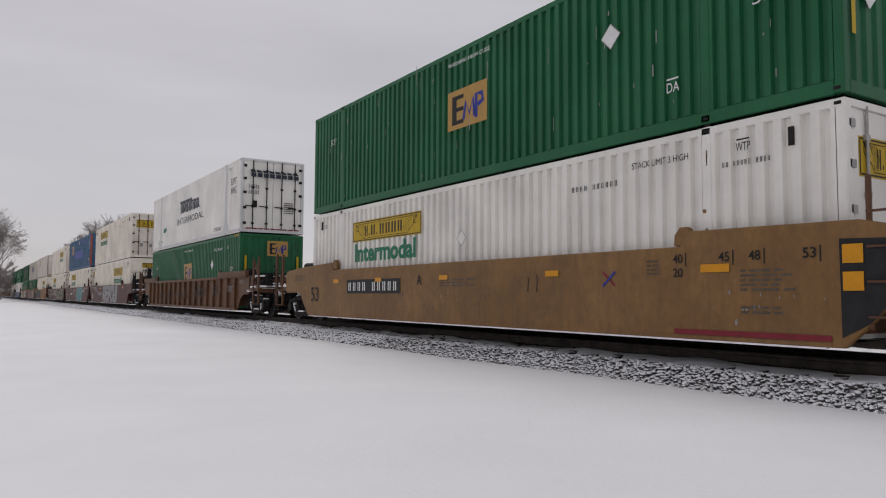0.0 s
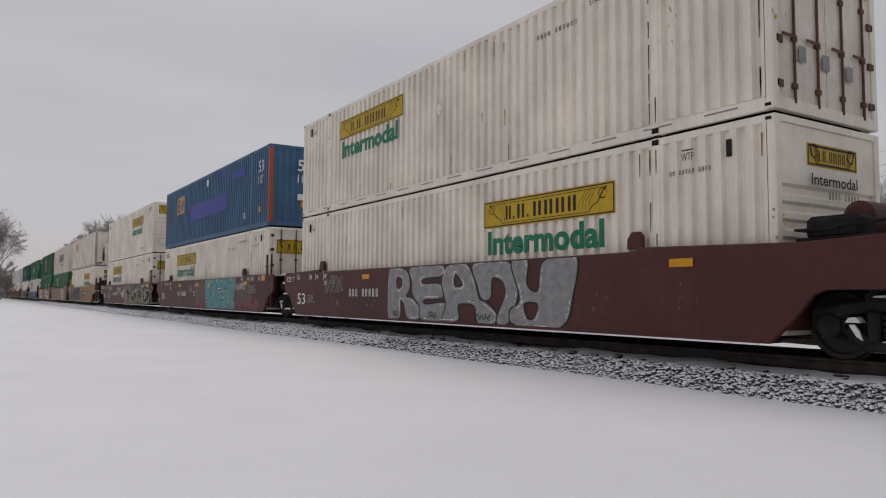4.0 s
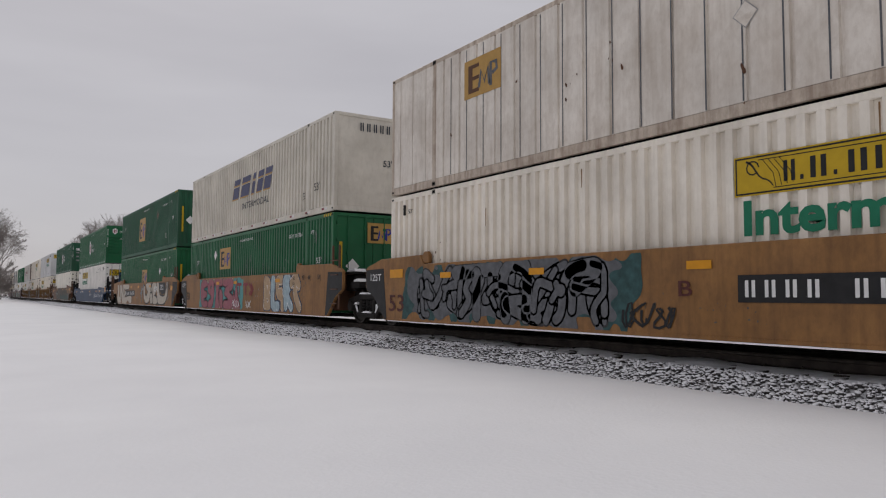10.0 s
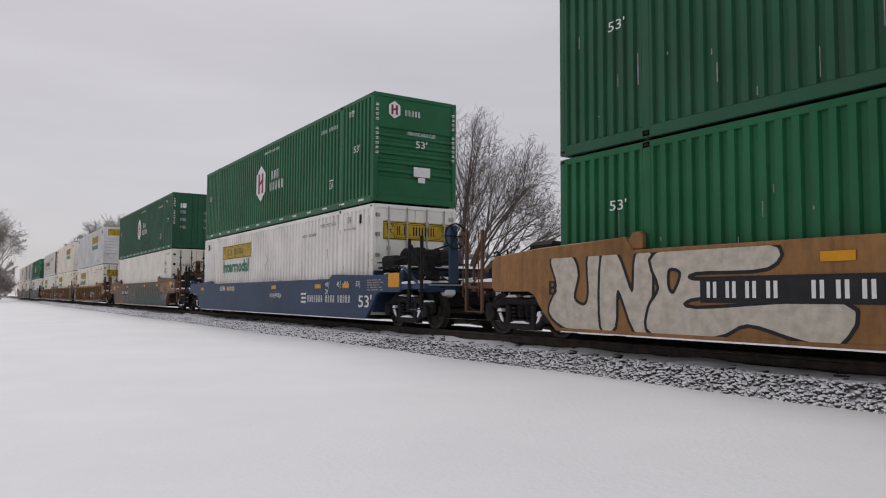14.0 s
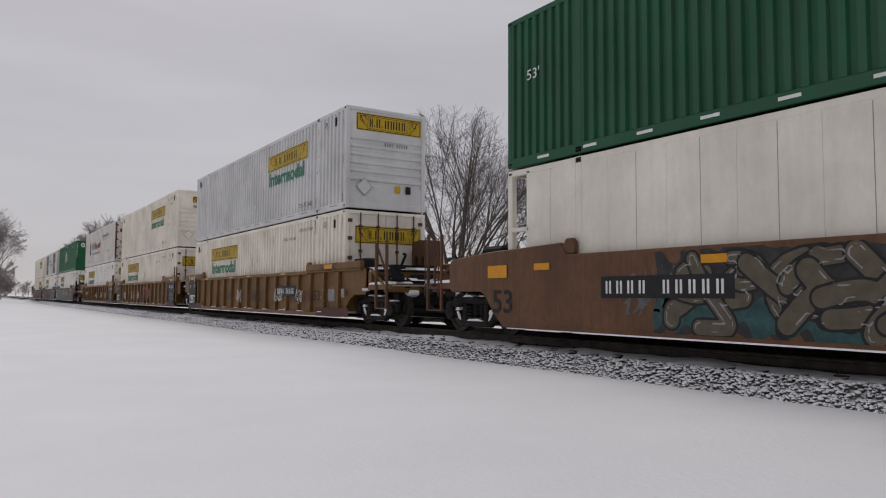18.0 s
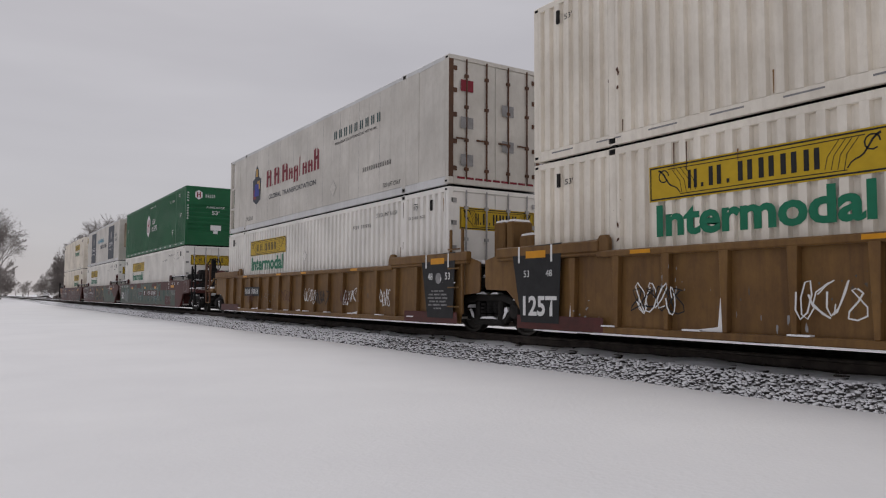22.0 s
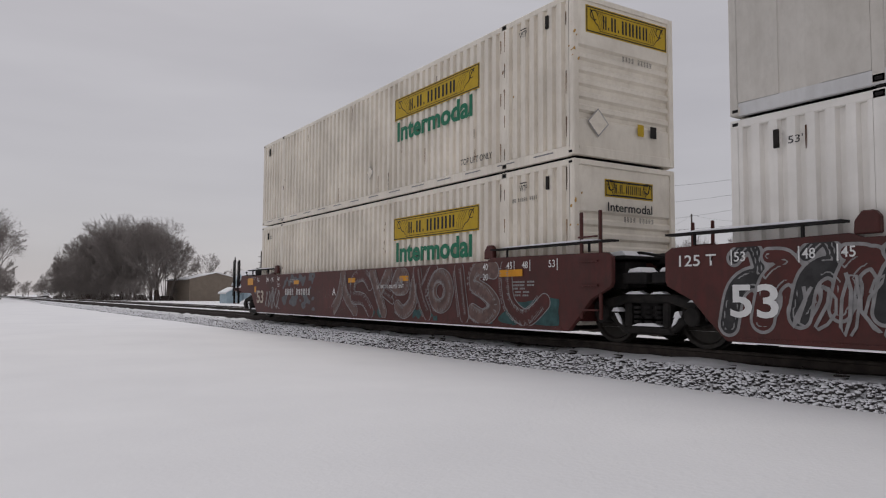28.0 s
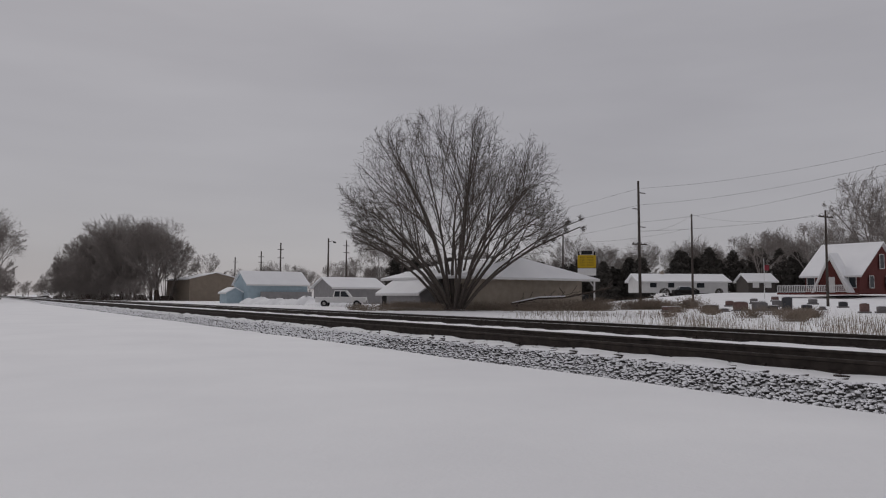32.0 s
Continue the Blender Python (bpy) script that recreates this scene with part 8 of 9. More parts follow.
def trees():
    big = bare_tree("large many-stemmed bare tree beside the far track", (9.9, 10.6, 8.8), 25, 1.5, 5, (7, 8, 8), 0.0, 0.20, "", 0.0105, CROWN, 0.8, (0.6, 0.85))
    place(big, 36.9, 55.6)
    a = bare_tree("bare deciduous tree with a rounded crown", (6.8, 4.8, 5.4), 6, 0.95, 21, (7, 6, 6), 2.0, 0.12, thin=0.018)
    b = bare_tree("tall bare tree with spreading limbs", (8.2, 5.6, 6.3), 7, 1.0, 22, (7, 6, 6), 2.6, 0.13, thin=0.018)
    c = bare_tree("dense leafless thicket bush", (4.4, 4.4, 4.4), 15, 1.15, 23, (6, 6, 5), 0.0, 0.06, "bare bushes", 0.022, None, 0.9)
    place(a, 62, 233, 20, 1.2)
    place(b, 133, 67, 0, 1.55)
    place(c, 30, 190, 0, 1.5)
    r = random.Random(77)
    # thicket along the far side of the tracks: open trees first, then a dense dark stand
    for i in range(34):
        u = i / 33
        y = 170 + 96 * u + r.uniform(-3, 3)
        x = 34.0 - 9.5 * u + r.uniform(-3, 5)
        k = (b, a, b, c)[i % 4] if u < 0.42 else (c, b, c, c, a)[i % 5]
        tall = 0.80 + 0.42 * math.sin(math.pi * min(1, u * 0.95 + 0.15))
        another(k, x, y, r.uniform(0, 360), tall * r.uniform(0.9, 1.1) * (1.2 if k is not c else 1.5))
    # trees on the near side of the line, far off
    for x, y, k, sz in ((2.9, 150, b, 1.15), (0.6, 158, b, 1.25), (-0.6, 141, a, 1.2), (3.4, 171, a, 0.9), (3.6, 140, c, 0.5), (1.6, 138, c, 0.75), (5.6, 215, c, 1.0), (4.9, 200, c, 0.9), (0.0, 140, c, 0.8)):
        another(k, x, y, r.uniform(0, 360), sz)
    for i in range(12):
        another((c, a)[i % 2], 25 + r.uniform(-2, 10), 275 + 50 * i, r.uniform(0, 360), r.uniform(0.8, 1.2))
        another((c, b)[i % 2], -8 + r.uniform(-8, 6), 240 + 60 * i, r.uniform(0, 360), r.uniform(0.7, 1.0))
    # wood behind the houses
    for i in range(70):
        u = (i % 35) / 34
        x = 82 + 130 * u + r.uniform(-6, 6) + (8 if i >= 35 else 0)
        y = 272 - 158 * u + r.uniform(-9, 9) + (8 if i >= 35 else 0)
        k = (a, c, b, c, a)[i % 5]
        another(k, x, y, r.uniform(0, 360), (0.95 + 0.4 * u) * r.uniform(0.8, 1.1))
    for i in range(48):
        u = i / 47
        another((c, a, c, b)[i % 4], 100 + 112 * u + r.uniform(-8, 8), 190 - 92 * u + r.uniform(-6, 6), r.uniform(0, 360), r.uniform(1.0, 1.5))
    for i in range(26):
        u = i / 25
        another(c, 31.0 - 9 * u + r.uniform(-2, 2), 166 + 96 * u, r.uniform(0, 360), r.uniform(0.5, 0.9))
    for x, y, sz in ((118, 70, 1.0), (128, 62, 1.15), (140, 75, 1.3), (122, 82, 0.95), (146, 60, 1.35), (131, 56, 1.2), (137, 66, 1.3)):
        another((a, b)[int(x) % 2], x, y, r.uniform(0, 360), sz)


trees()


def conifers():
    """Dark evergreen belt behind the white house."""
    r = random.Random(9)
    t = thing("evergreen_tree", "dark evergreen tree in the far wood", "tree", "evergreens")
    part("trunk", Shape().tube((0, 0, -0.3), (0, 0, 8.5), 0.2, 0.03, n=6), BARK, t)
    s = Shape()
    for i in range(1500):
        h = 0.5 + 8.4 * r.random() ** 1.1
        a = r.uniform(0, 6.283)
        lobe = 1 + 0.35 * math.sin(3 * a + h * 1.3) + 0.25 * math.sin(h * 4.1)
        w = 2.5 * lobe * (1 - (h / 9.6) ** 2.2) * r.uniform(0.3, 1.1)
        p = Vector((w * math.cos(a), w * math.sin(a), h - 0.12 * w + r.uniform(-0.2, 0.2)))
        for q in range(2):
            s.add([tuple(p + Vector((r.uniform(-0.38, 0.38), r.uniform(-0.38, 0.38), r.uniform(-0.3, 0.3)))) for _ in range(3)], [(0, 1, 2)])
    part("crown", s, NEEDLE, t, fix=False)
    place(t, 120, 120)
    for i in range(96):
        u = i / 95
        another(t, 96 + 110 * u + r.uniform(-7, 7), 172 - 88 * u + r.uniform(-7, 7), r.uniform(0, 360), r.uniform(0.85, 1.3))


NEEDLE = plain("evergreen_needles", (0.075, 0.068, 0.060), 0.9, 0, 0.4)
conifers()


# ---- poles and wires ----
POLE_WOOD = plain("grey_pole_wood", (0.075, 0.062, 0.055), 0.9, 0, 0.3)


def pole(x, y, h, label, arms=(), r=0.13, lean=0.0, lamp=False):
    t = thing("utility_pole", label, "utility pole", "utility poles", pose(x, y, land(x, y), 0, lean, 0))
    part("pole", Shape().tube((0, 0, -0.4), (0, 0, h), r, r * 0.65, n=10), POLE_WOOD, t)
    for z, w in arms:
        a = part("cross_arm", Shape().box(-w * 0.85, w * 0.85, -w * 0.05 - 0.06, 0.06, z - 0.06, z + 0.06), POLE_WOOD, t)
        for k in (-0.8, -0.3, 0.3, 0.8):
            part("insulator", Shape().tube((k * w * 0.85, 0, z + 0.06), (k * w * 0.85, 0, z + 0.2), 0.05, 0.03, n=6), STEEL, a)
    if lamp:
        part("lamp_arm", Shape().pipe([(0, 0, h - 0.6), (0.5, -0.2, h - 0.4), (0.9, -0.3, h - 0.55)], 0.04), STEEL, t)
        part("lamp_head", Shape().box(0.7, 1.15, -0.45, -0.2, h - 0.75, h - 0.5), STEEL, t, bevel=0.04)
    return t


def wire(name, a, b, sag, r=0.011):
    a, b = Vector(a), Vector(b)
    pts = [a.lerp(b, u) - Vector((0, 0, sag * 4 * u * (1 - u))) for u in np.linspace(0, 1, 13)]
    tagged(part(name, Shape().pipe(pts, r, 4), INK, None, "thin dark overhead wire", fix=False), category="cable", group="overhead wires")


pole(57.3, 52.1, 13.1, "tall grey utility pole with short brackets", ((6.6, 1.2),), 0.17, -0.5)
for z, s in ((11.9, 0.5), (10.2, -0.5), (8.4, 0.5)):
    part("bracket", Shape().box(57.2 if s > 0 else 56.3, 58.1 if s > 0 else 57.2, 52.0, 52.1, land(57, 52) + z - 0.04, land(57, 52) + z + 0.04), POLE_WOOD, bpy.data.objects["utility_pole"], m=None).matrix_parent_inverse = bpy.data.objects["utility_pole"].matrix_world.inverted()
pole(74.2, 59.1, 10.8, "grey utility pole with transformer", (), 0.15)
pole(73.3, 41.8, 9.8, "grey utility pole with cross arm", ((9.1, 1.5),), 0.14)
pole(49.0, 111.0, 10.6, "dark pole with yard lamp", (), 0.18, 0, True)
pole(74.3, 82.7, 10.5, "leaning grey utility pole", (), 0.15, 1.0)
pole(68.9, 121.6, 13.3, "far wooden utility pole with cross arms", ((12.6, 0.8),), 0.16)
pole(72.8, 154.7, 14.1, "far wooden utility pole with cross arms", ((12.8, 0.9), (11.2, 0.9)), 0.2)
pole(67.1, 182.1, 14.9, "far wooden utility pole with cross arms", ((13.2, 1.0), (11.0, 1.0)), 0.25)
pole(76.2, 223.9, 15.1, "far wooden utility pole with cross arms", ((13.4, 1.0), (11.6, 1.0)), 0.26)
pole(84.5, 278.1, 15.9, "far wooden utility pole with cross arms", ((14.0, 1.1),), 0.3)
for dz0, dz1 in ((11.9, 13.3), (10.2, 12.2), (8.4, 11.3)):
    wire("overhead_wire", (57.3, 52.1, dz0 + 0.5), (62.5, 30.4, dz1), 0.5)
    wire("overhead_wire", (57.3, 52.1, dz0 + 0.5), (68.9, 121.6, dz0 + 0.6), 0.9)
wire("overhead_wire", (73.3, 41.8, 10.0), (74.2, 59.1, 11.4), 0.9)
wire("overhead_wire", (73.3, 41.8, 9.8), (57.3, 52.1, 8.0), 0.3)
wire("overhead_wire", (73.3, 41.8, 10.2), (73.1, 20.8, 11.0), 0.4)
wire("overhead_wire", (57.3, 52.1, 8.0), (74.2, 59.1, 11.4), 0.6)
wire("overhead_wire", (74.2, 59.1, 9.8), (74.3, 82.7, 9.5), 0.6)


# ---- buildings across the line ----
SIDING_BLUE = plain("pale_blue_siding", (0.36, 0.45, 0.50), 0.7, 0, 0.08, 2.0)
BLOCK = plain("beige_block_wall", (0.34, 0.29, 0.235), 0.85, 0, 0.12, 1.5)
GREYSIDE = plain("grey_siding", (0.27, 0.26, 0.26), 0.8, 0, 0.12, 1.5)
TANMETAL = plain("tan_sheet_metal", (0.22, 0.18, 0.14), 0.6, 0, 0.10, 1.5)
WHITESIDE = plain("white_house_siding", (0.62, 0.61, 0.60), 0.8, 0, 0.06, 1.5)
BRICK = plain("red_brick_wall", (0.115, 0.034, 0.030), 0.85, 0, 0.2, 5.0)
GLASS = plain("dark_window_glass", (0.03, 0.035, 0.04), 0.12, 0, 0.3, 2.0)
TRIM = plain("white_trim_paint", (0.7, 0.69, 0.68), 0.6, 0, 0.05)


def gable(name, label, x, y, w, d, h, roof_h, wall, turn, over=0.4, along="x", slab=0.15, z=None, roof_label="snow-covered roof"):
    """A house: w along its local x, d along y, ridge along the named way."""
    t = thing(name, label, "building", "", pose(x, y, land(x, y) - 0.1 if z is None else z, 0, 0, turn))
    W, D = w / 2, d / 2
    for nm, s in (("wall", Shape().box(-W, W, -D, -D + 0.2, 0, h)), ("wall", Shape().box(-W, W, D - 0.2, D, 0, h)), ("wall", Shape().box(-W, -W + 0.2, -D + 0.2, D - 0.2, 0, h)), ("wall", Shape().box(W - 0.2, W, -D + 0.2, D - 0.2, 0, h))):
        part(nm, s, wall, t)
    if along == "x":
        e = h - roof_h * over / D
        for sg in (-1, 1):
            part("roof_slope", Shape().prism([(0, h + roof_h), (sg * (D + over), e), (sg * (D + over), e + slab), (0, h + roof_h + slab * 1.15)], -W - over, W + over), SNOW, t, roof_label)
            part("fascia", Shape().prism([(sg * (D + over), e - 0.14), (sg * (D + over + 0.02), e - 0.14), (sg * (D + over + 0.02), e + 0.06), (sg * (D + over), e + 0.06)], -W - over, W + over), TRIM, t)
        for x0 in (-W, W - 0.2):
            part("gable_wall", Shape().prism([(-D, h), (D, h), (0, h + roof_h)], x0, x0 + 0.2), wall, t)
    else:
        e = h - roof_h * over / W

        def turned(poly, y0, y1):
            s = Shape().prism(poly, y0, y1)
            s.v = [(b, a, c) for a, b, c in s.v]
            return s
        for sg in (-1, 1):
            part("roof_slope", turned([(0, h + roof_h), (sg * (W + over), e), (sg * (W + over), e + slab), (0, h + roof_h + slab * 1.15)], -D - over, D + over), SNOW, t, roof_label)
            part("fascia", turned([(sg * (W + over), e - 0.14), (sg * (W + over + 0.02), e - 0.14), (sg * (W + over + 0.02), e + 0.06), (sg * (W + over), e + 0.06)], -D - over, D + over), TRIM, t)
        for y0 in (-D, D - 0.2):
            part("gable_wall", turned([(-W, h), (W, h), (0, h + roof_h)], y0, y0 + 0.2), wall, t)
    return t


def opening(t, name, x0, x1, z0, z1, y, mat=None, face="y"):
    """A framed window or door on a wall that faces -y or -x of its house."""
    def b(a0, a1, c0, c1, l0, l1):
        return Shape().box(a0, a1, y - l1, y - l0, c0, c1) if face == "y" else Shape().box(y - l1, y - l0, a0, a1, c0, c1)
    f = part(name, b(x0, x1, z0, z1, 0.0, 0.03), mat or GLASS, t)
    for a in ((x0 - 0.08, x0, z0 - 0.08, z1 + 0.08), (x1, x1 + 0.08, z0 - 0.08, z1 + 0.08), (x0, x1, z1, z1 + 0.08), (x0, x1, z0 - 0.08, z0)):
        part("frame", b(*a, 0.0, 0.05), TRIM, f)


def hip_roof(t, w, d, h, rise, over, slab=0.2):
    W, D = w / 2 + over, d / 2 + over
    k = D - 0.5 if D < W else D - W * 0.55
    s = Shape().add([(-W, -D, h), (W, -D, h), (W, D, h), (-W, D, h), (-W, -D, h + slab), (W, -D, h + slab), (W, D, h + slab), (-W, D, h + slab), (0, -k * 0.7, h + rise), (0, k, h + rise)],
                    [(3, 2, 1, 0), (0, 1, 5, 4), (1, 2, 6, 5), (2, 3, 7, 6), (3, 0, 4, 7), (4, 5, 8), (5, 6, 9, 8), (6, 7, 9), (7, 4, 8, 9)])
    part("hip_roof", s, SNOW, t, "snow-covered hip roof")
    for x0, x1, y0, y1 in ((-W, W, -D - 0.03, -D), (-W - 0.03, -W, -D, D), (W, W + 0.03, -D, D)):
        part("fascia", Shape().box(x0, x1, y0, y1, h - 0.12, h + 0.08), TRIM, t)


def buildings():
    t = thing("shop_building", "low beige block building with snowy hip roof", "building", "", pose(46.2, 63.0, -0.1))
    for x0, x1, y0, y1 in ((-7.7, 7.7, -6, -5.8), (-7.7, 7.7, 5.8, 6), (-7.7, -7.5, -5.8, 5.8), (7.5, 7.7, -5.8, 5.8)):
        part("wall", Shape().box(x0, x1, y0, y1, 0, 3.2), BLOCK, t)
    hip_roof(t, 15.4, 12.0, 3.1, 2.3, 1.3, 0.14)
    part("roof_vent", Shape().box(-0.2, 0.2, -1.2, -0.8, 5.0, 5.6), STEEL, t)
    part("porch_post", Shape().box(8.6, 8.75, -6.9, -6.75, 0.1, 3.2), TRIM, t)
    part("porch_brace", Shape().pipe([(8.7, -6.8, 2.4), (7.8, -6.8, 3.2)], 0.07), TRIM, t)
    part("dark_door", Shape().box(7.71, 7.75, -5.2, -2.5, 0.1, 2.4), INK, t)
    part("fuel_tank", Shape().tube((8.9, -5.4, 1.0), (8.9, -3.4, 1.0), 0.6, n=14), INK, t)
    g = gable("grey_shed", "low grey shed under a snowy roof", 38.7, 63.4, 6.2, 8.0, 1.8, 2.0, GREYSIDE, 0, 0.35, "y")
    part("side_door", Shape().box(-3.13, -3.10, 2.6, 3.5, 0.1, 1.6), STEEL, g)
    w = gable("white_shed", "small pale shed with snowy roof", 46.8, 98.5, 8.0, 7.0, 2.5, 1.3, GREYSIDE, 0, 0.4, "x")
    b = gable("blue_shed", "pale blue barn with snowy roof", 42.6, 120.0, 10.2, 7.2, 3.3, 2.0, SIDING_BLUE, 0, 0.35, "x")
    part("board_fence", Shape().box(-3.2, 5.6, -4.3, -4.2, 0.1, 2.0), GREYSIDE, b, "grey board fence")
    opening(b, "window", -0.3, 0.3, 1.2, 2.0, -5.1, None, "x")
    gable("lean_to", "small blue lean-to beside the barn", 36.1, 120.5, 2.6, 4.0, 1.9, 0.7, SIDING_BLUE, 0, 0.25, "y")
    gable("tan_barn", "large tan metal barn with low roof", 46.0, 176.0, 11.5, 22.0, 5.0, 1.4, TANMETAL, 0, 0.3, "y")
    h = gable("white_bungalow", "long white bungalow with snowy roof", 117.0, 97.0, 17.0, 8.0, 2.3, 1.3, WHITESIDE, -32, 0.6, "x", z=2.2)
    for x0, x1 in ((-6.5, -5.2), (-3.0, -1.8), (2.5, 4.0)):
        opening(h, "window", x0, x1, 1.0, 1.9, -4.0)
    part("chimney", Shape().box(-3.2, -2.6, -0.3, 0.3, 3.0, 4.2), BLOCK, h)
    g = gable("small_cabin", "small dark cabin behind the graves", 114.5, 78, 4.6, 5.0, 2.0, 1.2, DARKWOOD, -32, 0.4, "x", z=2.2)
    opening(g, "window", -1.5, -0.6, 0.9, 1.7, -2.5, TRIM)
    opening(g, "window", 0.6, 1.5, 0.9, 1.7, -2.5, TRIM)
    # the brick house: its long roof slope faces the line, its gable faces down it
    r = gable("brick_house", "red brick house with steep snowy roof and white trim", 102.0, 54.6, 10.4, 7.4, 2.7, 4.1, BRICK, 0, 0.55, "y", z=1.9)
    for x0, x1, z0, z1 in ((-0.5, 0.5, 3.4, 5.2), (-3.2, -2.2, 0.8, 2.3), (1.0, 2.4, 0.8, 2.3), (3.4, 4.4, 0.8, 2.3)):
        opening(r, "window", x0, x1, z0, z1, -3.9)
    for y0, y1 in ((-3.2, -2.3), (2.4, 3.4)):
        opening(r, "window", y0, y1, 0.8, 2.3, -5.2, None, "x")
    for sg in (-1, 1):
        part("entrance_gable", Shape().prism([(-0.4, 5.0), (-0.4 + sg * 2.6, -0.1), (-0.4 + sg * 2.6, 0.3), (-0.4, 5.4)], -6.3, -4.2), SNOW, r, "steep snowy entrance gable")
        part("gable_board", Shape().prism([(-0.4, 5.0), (-0.4 + sg * 2.6, -0.1), (-0.4 + sg * 2.35, -0.1), (-0.4, 4.55)], -6.4, -6.3), TRIM, r, "white gable board")
    part("entry_wall", Shape().prism([(-2.8, 0.0), (2.0, 0.0), (-0.4, 4.8)], -6.2, -6.0), BRICK, r)
    opening(r, "door", -0.9, 0.1, 0.1, 2.1, -6.2, TRIM, "x")
    p = thing("porch_railing", "white porch railing before the brick house", "railing", "", pose(92.6, 55.0, 1.75))
    part("porch_floor", Shape().box(-0.1, 2.6, -4.8, 4.8, 0.0, 0.25), BRICK, p)
    part("top_rail", Shape().box(-0.05, 0.05, -4.8, 4.8, 1.15, 1.23), TRIM, p)
    part("bottom_rail", Shape().box(-0.05, 0.05, -4.8, 4.8, 0.35, 0.41), TRIM, p)
    for i in range(40):
        part("baluster", Shape().box(-0.03, 0.03, -4.78 + 0.245 * i - 0.035, -4.78 + 0.245 * i + 0.035, 0.4, 1.16), TRIM, p)


DARKWOOD = plain("dark_cabin_wood", (0.07, 0.06, 0.055), 0.85, 0, 0.2)
buildings()


def roadside():
    # yellow roadside sign
    t = thing("roadside_sign", "yellow roadside sign on posts above a white board", "sign", "", pose(60.0, 62.6, 0.35, 0, 0, -42))
    for x in (-0.9, 0.9):
        part("post", Shape().tube((x, 0, 0), (x, 0, 6.2), 0.08, n=8), STEEL, t)
    part("board", Shape().box(-1.05, 1.05, -0.15, 0.15, 4.3, 5.75), YELLOW, t, "yellow board", bevel=0.02)
    part("board", Shape().box(-1.05, 1.05, -0.14, 0.14, 3.4, 4.22), TRIM, t, "white board", bevel=0.02)
    part("cap", Shape().box(-0.6, 0.6, -0.12, 0.12, 5.85, 6.25), INK, t)
    for i in range(4):
        b = bars(8, 1.6, 0.16, (3,))
        part("writing_bar", b, INK, t, m=on_end(-0.8, 4.5 + 0.3 * i, -0.15, 0.004), fix=False)
    # pickup behind the snow bank
    p = thing("pickup_truck", "white pickup truck parked behind a snow bank", "truck", "", pose(35.0, 75.5, 0.0, 0, 0, -32))
    part("body", Shape().prism([(-0.9, 0.5), (-0.9, 1.05), (-0.8, 1.1), (0.9, 1.1), (0.9, 0.5)], -2.8, 2.8), TRIM, p, bevel=0.05)
    part("cab", Shape().add([(-0.9, -0.85, 1.1), (1.2, -0.85, 1.1), (1.2, 0.85, 1.1), (-0.9, 0.85, 1.1), (-0.7, -0.7, 1.85), (0.6, -0.7, 1.85), (0.6, 0.7, 1.85), (-0.7, 0.7, 1.85)], [(3, 2, 1, 0), (4, 5, 6, 7), (0, 1, 5, 4), (1, 2, 6, 5), (2, 3, 7, 6), (3, 0, 4, 7)]), TRIM, p, bevel=0.04)
    for x0, x1, u0, u1 in ((-0.72, -0.1, -0.62, -0.1), (0.0, 0.95, 0.0, 0.5)):
        part("window", Shape().add([(x0, -0.86, 1.15), (x1, -0.86, 1.15), (u1, -0.72, 1.75), (u0, -0.72, 1.75)], [(0, 1, 2, 3)]), GLASS, p, fix=False)
    for x in (-1.8, 1.8):
        for y in (-0.82, 0.82):
            w = part("wheel", Shape().tube((x, y - 0.12, 0.38), (x, y + 0.12, 0.38), 0.38, n=16), INK, p)
            part("hub", Shape().tube((x, y - 0.13, 0.38), (x, y - 0.10, 0.38), 0.18, n=10), ZINC, w)
    part("bumper", Shape().box(2.75, 2.92, -0.85, 0.85, 0.5, 0.75), ZINC, p, bevel=0.02)
    # ploughed snow bank
    r = random.Random(3)
    for i in range(16):
        u = i / 15
        x, y = 32.5 + 5.0 * u, 100 - 22 * u
        s = Shape()
        n, m = 9, 5
        k, h = r.uniform(1.5, 2.4), r.uniform(0.7, 1.3)
        for a in range(m):
            for b in range(n):
                rr = 1 - a / (m - 1)
                q = 6.283 * b / n
                s.v.append((k * rr * math.cos(q) * r.uniform(0.85, 1.1), k * rr * math.sin(q) * r.uniform(0.85, 1.1), h * (1 - rr * rr) * r.uniform(0.85, 1.1) - 0.1))
        s.f = [(a * n + b, a * n + (b + 1) % n, (a + 1) * n + (b + 1) % n, (a + 1) * n + b) for a in range(m - 1) for b in range(n)]
        tagged(part("snow_bank", s, SNOW, None, "heap of ploughed snow", pose(x, y, 0), smooth=True), category="snow heap", group="snow bank")
    # parked cars by the bungalow
    for x, y, tn, mat, nm in ((106.0, 86.0, -32, GRIME, "dark parked car with snow on its roof"), (98.5, 45.5, -30, INK, "black parked car beside the brick house")):
        c = thing("parked_car", nm, "car", "parked cars", pose(x, y, land(x, y), 0, 0, tn))
        part("body", Shape().prism([(-0.85, 0.3), (-0.88, 0.8), (-0.8, 0.95), (0.8, 0.95), (0.88, 0.8), (0.85, 0.3)], -2.2, 2.2), mat, c, bevel=0.08)
        part("cabin", Shape().add([(-1.5, -0.78, 0.95), (1.2, -0.78, 0.95), (1.2, 0.78, 0.95), (-1.5, 0.78, 0.95), (-1.0, -0.62, 1.5), (0.5, -0.62, 1.5), (0.5, 0.62, 1.5), (-1.0, 0.62, 1.5)], [(3, 2, 1, 0), (4, 5, 6, 7), (0, 1, 5, 4), (1, 2, 6, 5), (2, 3, 7, 6), (3, 0, 4, 7)]), GLASS, c, bevel=0.05)
